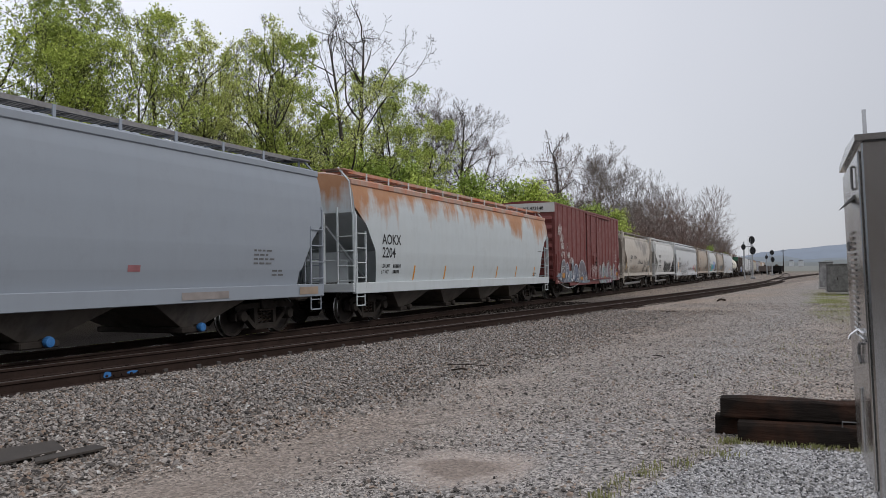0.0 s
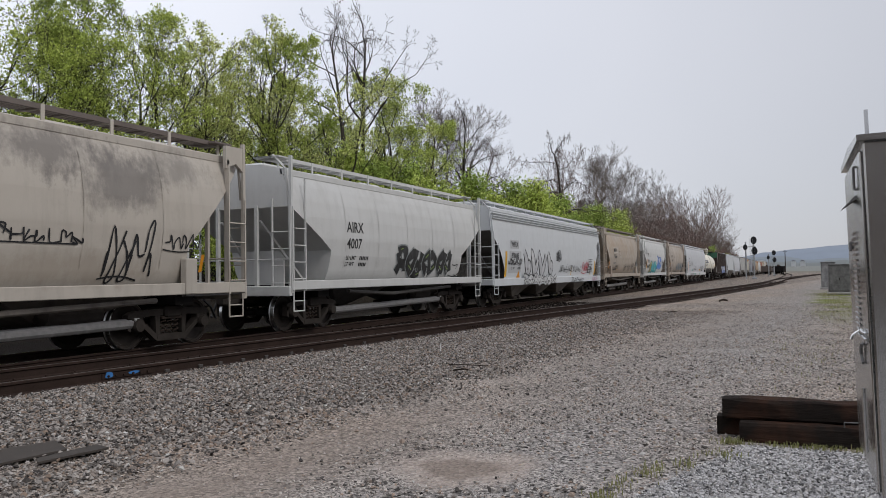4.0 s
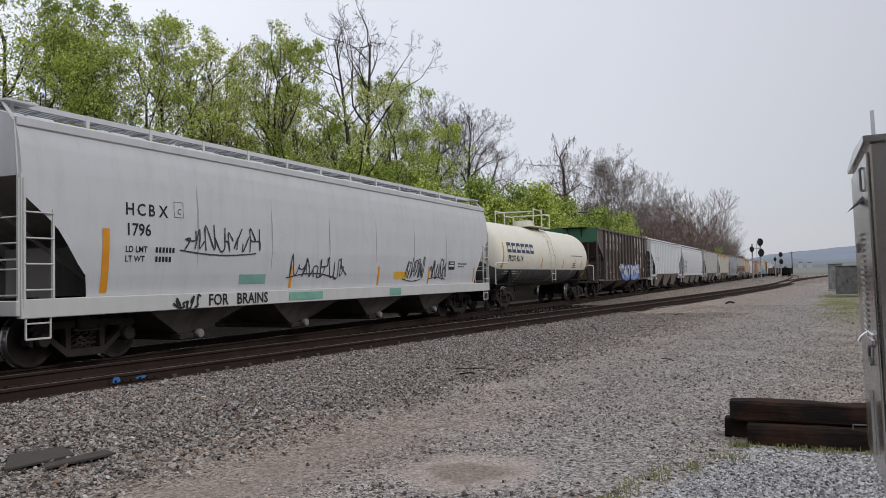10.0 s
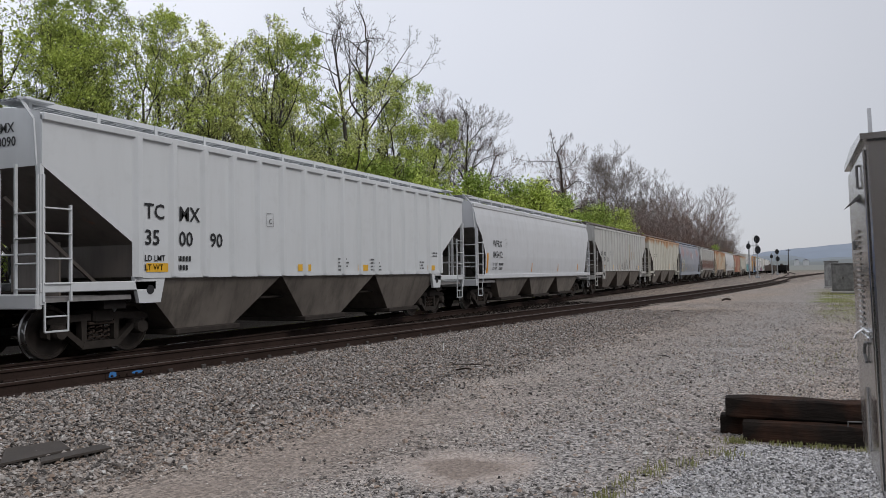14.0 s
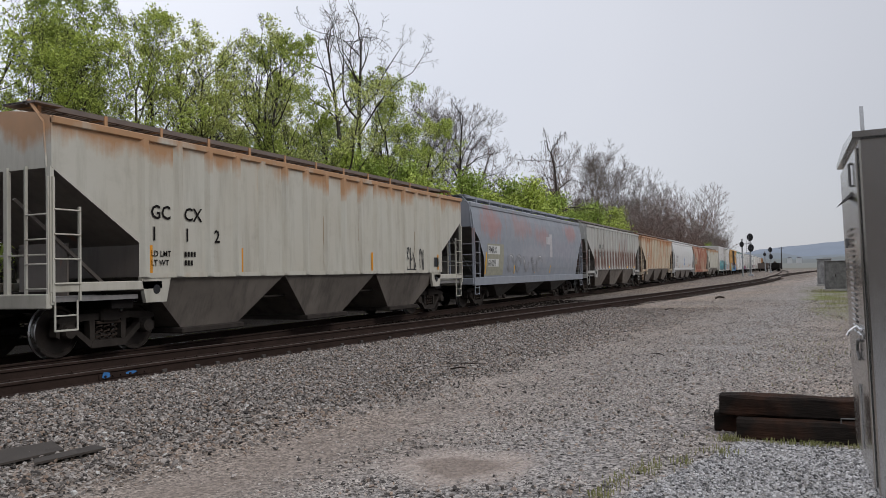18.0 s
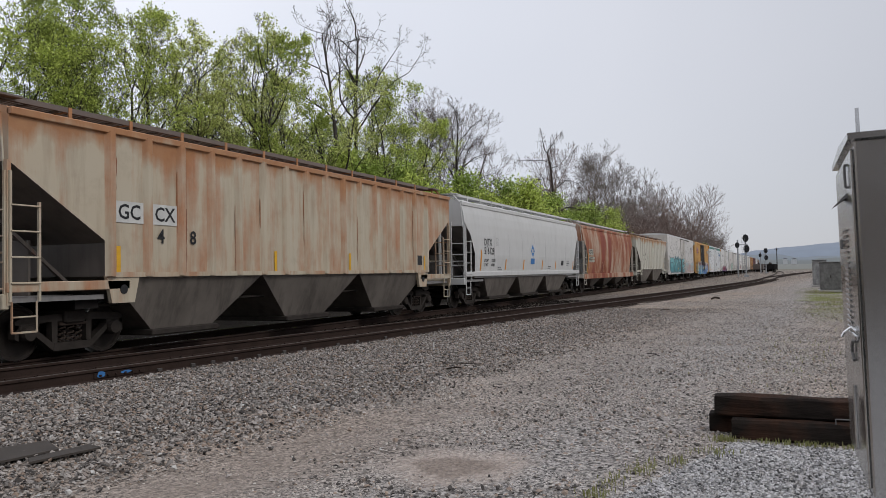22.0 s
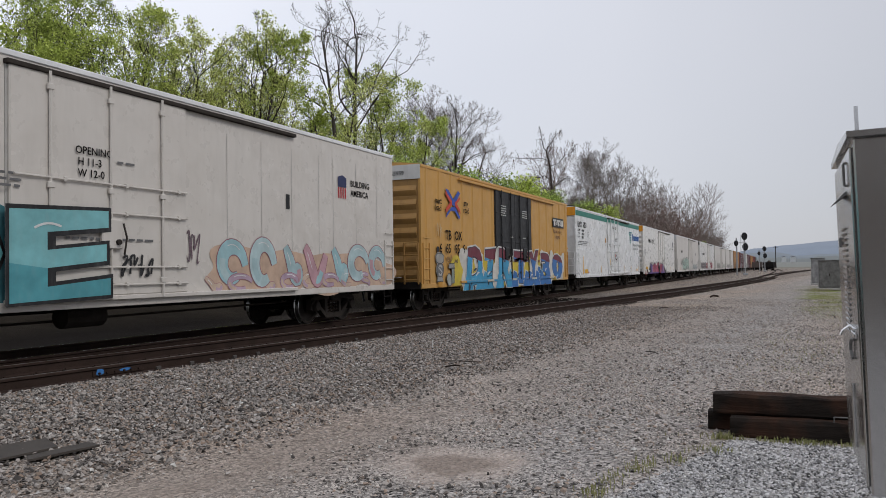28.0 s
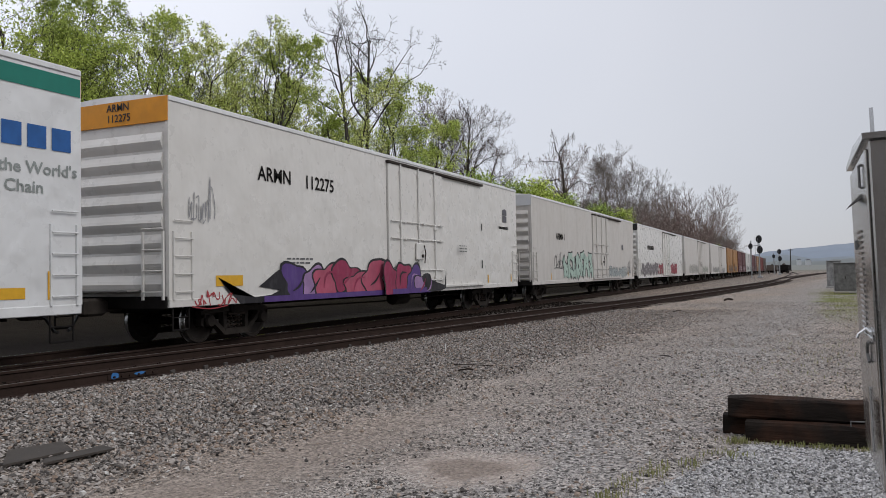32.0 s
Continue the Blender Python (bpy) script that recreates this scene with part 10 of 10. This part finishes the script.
part("grab_bar", Geo().path([(0.22, 0.010, 1.895), (0.22, 0.018, 1.895), (0.22, 0.018, 1.815), (0.22, 0.010, 1.815)], 0.005), M_BOX, cab, "dark grab bar")
part("hasp", Geo().bevel_box(0.60, 0.64, 0.010, 0.022, 1.60, 1.64, 0.004), M_BOX, cab, "dark hasp")
part("latch_bar", Geo().bevel_box(0.10, 0.30, 0.010, 0.024, 1.302, 1.312, 0.004), M_CHROME, cab, "chrome latch bar")
part("latch_body", Geo().bevel_box(0.10, 0.26, 0.010, 0.022, 1.272, 1.292, 0.004), M_CHROME, cab, "chrome latch body")
part("latch_lever", Geo().path([(0.28, 0.022, 1.306), (0.29, 0.045, 1.288), (0.29, 0.052, 1.272)], 0.005), M_CHROME, cab, "chrome latch lever")
part("latch_hook", Geo().path([(0.20, 0.014, 1.262), (0.27, 0.018, 1.258), (0.33, 0.018, 1.240), (0.34, 0.018, 1.21), (0.29, 0.016, 1.185)], 0.006), M_BOX, cab, "dark curved hook")
part("junction_box", Geo().bevel_box(-0.05, 0.0, -0.22, -0.125, 1.80, 1.87, 0.01), plain("beige_box", (0.55, 0.52, 0.46)), cab, "small beige box")
part("nameplate", Geo().bevel_box(-0.004, 0.0, -0.16, -0.06, 0.81, 0.85, 0.001), M_WHITE, cab, "small pale plate")
part("hinge", Geo().bar((0.40, 0.014, 0.84), (0.40, 0.014, 1.08), 0.007, 8), M_ALU, cab)
for x in (0.0, CAB_DEEP - 0.01):
    part("lifting_lug", Geo().prism([(x - 0.012, 1.96), (x + 0.012, 1.96), (x + 0.006, 2.06), (x - 0.006, 2.06)], -0.02, -0.008), M_ALU, cab)


def weathered_tie():
    k = Nodes("old_tie_wood")
    v = k.coords((8, 1.0, 8))
    a = k.noise(v, 2.0, 8, 0.7)
    b = k.noise(k.coords(), 1.6, 5)
    c = k.mix(a, (0.004, 0.0035, 0.003), (0.036, 0.029, 0.025))
    c = k.mix(k.math("MULTIPLY", k.ramp(b, 0.5, 0.72), 0.6), c, (0.095, 0.042, 0.024))
    k.bump(a, 1.0, 0.03)
    return k.done(c, 0.9, 0.0, 0.06)


M_OLDTIE = weathered_tie()


def stacked_tie(x, y, z, rz, label, h=0.175, w=0.23):
    rng = random.Random(int(x * 100 + z * 37))
    g = Geo()
    n = 14
    for i in range(n):
        t = i / (n - 1)
        yy = -2.6 * t
        j = lambda: rng.uniform(-0.011, 0.011)
        ring = [(0.02, 0.0), (w - 0.02, 0.0), (w, 0.02), (w, h - 0.02), (w - 0.02, h), (0.02, h), (0.0, h - 0.02), (0.0, 0.02)]
        g.v += [(a + j(), yy, max(0.0, b + (j() if b > 0.03 else 0))) for a, b in ring]
    for i in range(n - 1):
        g.f += [(i * 8 + k, i * 8 + (k + 1) % 8, (i + 1) * 8 + (k + 1) % 8, (i + 1) * 8 + k) for k in range(8)]
    g.f += [tuple(range(8)), tuple(range((n - 1) * 8, n * 8))]
    ob = part("railroad_tie", g, M_OLDTIE)
    ob.matrix_basis = pose(x, y, z, 0, 0, rz)
    return tagged(ob, label, "railroad tie", "stack of railroad ties")


stacked_tie(7.70, 0.50, -0.02, -0.5, "rusty brown old railroad tie lying on the gravel")
stacked_tie(8.02, 0.72, -0.02, 0.5, "black creosoted railroad tie at the bottom of a stack")
t = stacked_tie(7.90, 0.66, 0.155, -1.0, "dark railroad tie resting on top of the stack", 0.185, 0.24)
wire = part("bent_wire", Geo().path([(7.69, -0.35, 0.165), (7.685, -0.35, 0.21), (7.685, -0.62, 0.215), (7.69, -0.75, 0.165)], 0.006), M_BOX)
tagged(wire, "bent grey wire on the ties", "wire")

M_RUBBER = plain("worn_rubber_plate", (0.075, 0.064, 0.056), 0.8, 0, 0.4, 6, 0.4)
for pts, lab in (([(4.55, 6.05), (4.98, 6.55), (5.42, 6.39), (5.19, 5.98)], "worn grey-brown rubber crossing mat lying on the gravel"), ([(4.72, 5.78), (4.83, 5.92), (5.43, 5.88), (5.37, 5.67)], "narrow strip of worn rubber lying on the gravel")):
    g = Geo()
    z = 0.012
    n = len(pts)
    g.add([(x, y, z) for x, y in pts] + [(x, y, z + 0.018) for x, y in pts], [tuple(range(n)), tuple(range(n, 2 * n))] + [(i, (i + 1) % n, (i + 1) % n + n, i + n) for i in range(n)])
    tagged(part("rubber_mat", g, M_RUBBER), lab, "rubber mat")

# blue survey paint on the rail and the stones
for x, w, h in ((8.85, 0.09, 0.06), (9.30, 0.12, 0.03)):
    y = side_rail(x)
    g = Geo()
    r = random.Random(int(x * 10))
    pts = [(x + w * math.cos(t) * r.uniform(0.6, 1), h * math.sin(t) * r.uniform(0.6, 1)) for t in np.linspace(0, 6.0, 12)]
    g.add([(a, side_rail(a) - 0.040, 0.115 + b) for a, b in pts], [tuple(range(12))])
    part("paint_mark", g, M_BLUE, side_top, "blue survey paint")

# a dropped black branch out in the lot
stick = part("fallen_branch", Geo().path([(41.3, 3.45, 0.03), (41.5, 3.3, 0.10), (41.65, 3.1, 0.05)], 0.05).path([(41.5, 3.3, 0.10), (41.7, 3.4, 0.05)], 0.035), M_TIE)
tagged(stick, "black broken branch lying in the lot", "branch")

# bits of wood and a marker on the ballast
for pts, r in (
    ([(23.3, 5.75, 0.04), (22.3, 5.4, 0.06), (21.4, 5.1, 0.03)], 0.022),
    ([(13.7, 4.75, 0.03), (14.0, 4.72, 0.045), (14.4, 4.77, 0.03)], 0.012),
    ([(12.3, 5.35, 0.025), (12.3, 5.0, 0.03), (12.3, 4.65, 0.025)], 0.012),
    ([(11.55, 4.95, 0.03), (11.6, 4.80, 0.05), (11.7, 4.76, 0.03)], 0.022),
    ([(14.65, 2.35, 0.02), (14.45, 2.2, 0.04), (14.3, 2.08, 0.02)], 0.014),
    ([(14.2, 4.42, 0.02), (14.3, 4.32, 0.03), (14.4, 4.24, 0.02)], 0.008),
    ([(30.1, 4.3, 0.03), (30.4, 4.15, 0.05), (30.6, 4.05, 0.03)], 0.03),
):
    tagged(part("twig", Geo().path(pts, r * 0.6, 5), M_TIE), "dark splinter of wood lying on the gravel", "twig", "splinters of wood on the gravel")
stick = part("marker_stick", Geo().bar((14.55, 6.5, -0.02), (14.6, 6.52, 0.16), 0.009, 6), M_WHITE)
tagged(stick, "thin white marker stick standing in the ballast", "marker")


# ---- stones and weeds ----
def stones(name, label, count, area, size, seed, keep, mat, heap=0.0):
    """Loose angular stones strewn over an area, in one mesh."""
    r = np.random.default_rng(seed)
    base = np.array([(1, 0, -0.2), (0.3, 0.95, 0.1), (-0.8, 0.6, -0.1), (-0.9, -0.5, 0.15), (0.1, -1, -0.15), (0.2, 0.1, 0.9), (-0.1, -0.1, -0.7)])
    tri = [(0, 1, 5), (1, 2, 5), (2, 3, 5), (3, 4, 5), (4, 0, 5), (1, 0, 6), (2, 1, 6), (3, 2, 6), (4, 3, 6), (0, 4, 6)]
    x = r.uniform(area[0], area[1], count)
    y = r.uniform(area[2], area[3], count)
    k = keep(x, y, r.random(count))
    x, y = x[k], y[k]
    n = len(x)
    s = r.uniform(size[0], size[1], (n, 1)) * r.choice([0.7, 1.0, 1.25], (n, 1))
    v = base[None] * (1 + r.uniform(-0.28, 0.28, (n, 7, 3)))
    v = v * np.stack([np.ones(n), r.uniform(0.6, 1.0, n), r.uniform(0.45, 0.85, n)], 1)[:, None, :]
    a, b = r.uniform(0, 6.28, n), r.normal(0, 0.5, n)
    ca, sa, cb, sb = np.cos(a), np.sin(a), np.cos(b), np.sin(b)
    x1, z1 = v[..., 0] * cb[:, None] - v[..., 2] * sb[:, None], v[..., 0] * sb[:, None] + v[..., 2] * cb[:, None]
    xx = x1 * ca[:, None] - v[..., 1] * sa[:, None]
    yy = x1 * sa[:, None] + v[..., 1] * ca[:, None]
    z = heap * r.random(n) ** 2 + ground_z(x, y) - 0.025 * np.clip((np.interp(x, SIDE_X, SIDE_Y) - 0.35 - y) / 1.6, 0, 1)
    out = np.stack([xx * s + x[:, None], yy * s + y[:, None], z1 * s + (z + s[:, 0] * 0.34)[:, None]], -1).reshape(-1, 3)
    f = (np.array(tri)[None] + (np.arange(n) * 7)[:, None, None]).reshape(-1, 3)
    me = bpy.data.meshes.new(name)
    me.from_pydata(out.tolist(), [], f.tolist())
    me.materials.append(mat)
    return tagged(new(name, me), label, "gravel", kind="stuff")


def stone_material(name, lo, hi, warm):
    k = Nodes(name)
    r = k.island()
    c = k.mix(k.ramp(r, 0.0, 1.0), lo, hi)
    c = k.mix(k.ramp(k.math("FRACT", k.math("MULTIPLY", r, 7.3)), 0.75, 0.9), c, warm)
    c = k.mix(k.ramp(k.math("FRACT", k.math("MULTIPLY", r, 13.7)), 0.972, 0.985), c, (0.5, 0.49, 0.47))
    k.bump(k.noise(k.coords(), 80, 3), 0.3, 0.004)
    return k.done(c, 0.9, 0.0, 0.08)


M_BALLAST = stone_material("ballast_stone", (0.045, 0.041, 0.039), (0.385, 0.352, 0.325), (0.25, 0.19, 0.15))
M_CHIP = stone_material("lot_chippings", (0.05, 0.046, 0.043), (0.56, 0.515, 0.475), (0.36, 0.28, 0.225))
M_COARSE = stone_material("coarse_lot_gravel", (0.06, 0.055, 0.052), (0.48, 0.435, 0.40), (0.30, 0.235, 0.19))
M_PAD = stone_material("pale_chippings", (0.07, 0.069, 0.069), (0.56, 0.55, 0.55), (0.33, 0.315, 0.30))
edge = lambda x: np.interp(x, SIDE_X, SIDE_Y)
mats = lambda x, y: (x > 4.4) & (x < 5.5) & (y > 5.62) & (y < 6.6)
pad = lambda x, y: (y + 0.31 * x < 2.8) & (x < 7.6)
stones("ballast", "grey angular ballast stones along the side track", 560000, (3.5, 32, 1.5, 10.2), (0.013, 0.027), 1, lambda x, y, u: (y < edge(x) - 0.10) & ~(mats(x, y) & (u > 0.12)) & (u < np.clip(1.75 - (edge(x) - y) / 3.0, 0, 1) * np.clip(1.25 - x / 22, 0.13, 0.9)), M_BALLAST, 0.03)
# the stones between the rails carry the train's shade in their dark colour
stones("ballast_between", "oily ballast between the rails, darkened for the train's shade", 32000, (6, 40, 5.5, 14.5), (0.025, 0.045), 2, lambda x, y, u: (y > edge(x) + 0.10) & (u < 0.55), plain("oily_ballast", (0.022, 0.018, 0.016), 0.9, 0, 0.5, 20, spec=0.05))
stones("chippings", "loose chippings strewn over the lot", 130000, (3.0, 24, -2.5, 8.0), (0.006, 0.015), 3, lambda x, y, u: (y < edge(x) - 0.8) & ~pad(x, y) & (np.hypot(x - 6, y - 2.5) > 0.35 + 0.9 * u) & (u < np.clip(1.3 - x / 20, 0.15, 1) * np.clip((np.abs(y - 4.55 + 0.10 * x) - 0.25) / 0.7, 0.06 + 0.02 * np.clip(x - 5, 0, 40), 1)), M_CHIP)
stones("coarse_gravel", "scattered coarse gravel over the lot", 50000, (5.0, 40, -3.0, 7.5), (0.011, 0.025), 6, lambda x, y, u: (y < edge(x) - 1.2) & ~pad(x, y) & (np.hypot(x - 6, y - 2.5) > 0.7) & (u < 0.85 - 0.012 * x) & ((np.abs(y - 4.55 + 0.10 * x) > 0.5) | (x > 8) | (u < 0.1)), M_COARSE)
stones("pad_chippings", "pale grey crushed stone round the cabinet", 50000, (3.2, 7.6, -1.6, 1.9), (0.007, 0.017), 7, lambda x, y, u: pad(x, y) & ~((x < 4.15) & (y < -0.1)), M_PAD)


def weeds(count, spots, seed):
    r = np.random.default_rng(seed)
    V, F = [], []
    for cx, cy, rx, ry, n, h in spots:
        for i in range(n):
            x, y = cx + r.normal() * rx, cy + r.normal() * ry
            t, l = r.uniform(0, 6.28), h * r.uniform(0.4, 1.2)
            dx, dy = math.cos(t) * 0.0035, math.sin(t) * 0.0035
            lx, ly = r.normal() * l * 0.45, r.normal() * l * 0.45
            b = len(V)
            V += [(x - dx, y - dy, -0.03), (x + dx, y + dy, -0.03), (x + lx * 0.5 + dx, y + ly * 0.5 + dy, l * 0.6), (x + lx * 0.5 - dx, y + ly * 0.5 - dy, l * 0.6), (x + lx, y + ly, l)]
            F += [(b, b + 1, b + 2, b + 3), (b + 3, b + 2, b + 4)]
    me = bpy.data.meshes.new("weeds")
    me.from_pydata(V, [], F)
    me.materials.append(leaf_material("weed_leaf", (0.15, 0.18, 0.055), (0.30, 0.32, 0.12), (0.30, 0.26, 0.14)))
    tagged(new("weeds", me), "thin green and straw weeds along the old ties", "weeds", kind="stuff")


weeds(0, [(7.60, -0.35, 0.03, 0.45, 300, 0.03), (7.58, 0.56, 0.03, 0.04, 90, 0.045), (7.1, 0.62, 0.06, 0.08, 60, 0.022), (6.7, 0.85, 0.12, 0.06, 50, 0.018), (6.35, 1.05, 0.15, 0.06, 90, 0.02), (5.5, 1.25, 0.1, 0.06, 60, 0.022), (5.9, 1.2, 0.15, 0.05, 50, 0.018), (9.2, -0.5, 0.3, 0.6, 10, 0.22), (40, -1.9, 4, 0.5, 900, 0.09), (30, -1.2, 4, 0.4, 350, 0.07), (16, -0.2, 2.5, 0.5, 200, 0.035), (52, -1.7, 1.5, 0.4, 500, 0.16)], 5)


# ---- the train runs ----
def travelled(t):
    u = (t - 16) / 16
    return 221.13 * u + 1.96 * u * u - 0.835 * u ** 3


WHEELS = [ob for ob in scene.objects if ob.name.split(".")[0] == "wheel" and ob.parent and ob.parent.parent and ob.parent.parent.name.split(".")[0] != "gondola_car"]


def roll(wheels, at, outward):
    """Wheels in one place of their trucks turn alike: they share their keys."""
    first, last = wheels[0], frame(32.0)
    rows = []
    for f in range(0, last):
        t = f * 32.0 / (last - 1)
        rows.append((t, Matrix.Translation(at) @ Matrix.Rotation(-travelled(t) / 0.457, 4, "Y") @ pose(0, 0, 0, 0, 0, outward)))
    walk(first, rows)
    keys = first.animation_data
    for ob in wheels[1:]:
        ob.rotation_mode = "QUATERNION"
        mine = ob.animation_data_create()
        mine.action, mine.action_slot = keys.action, keys.action_slot


def motions():
    places = {}
    for ob in WHEELS:
        p = ob.matrix_basis.translation
        places.setdefault((round(p.x, 3), round(p.y, 3), round(p.z, 3)), []).append(ob)
    for at, wheels in places.items():
        roll(wheels, at, 0 if at[1] < 0 else 180)
    for car, xc in TRAIN:
        rows = []
        for t in range(0, 33, 2):
            x, y, turn = on_track(xc - travelled(t))
            rows.append((float(t), pose(x, y, RAIL, 0, 0, turn)))
        walk(car, rows)


motions()
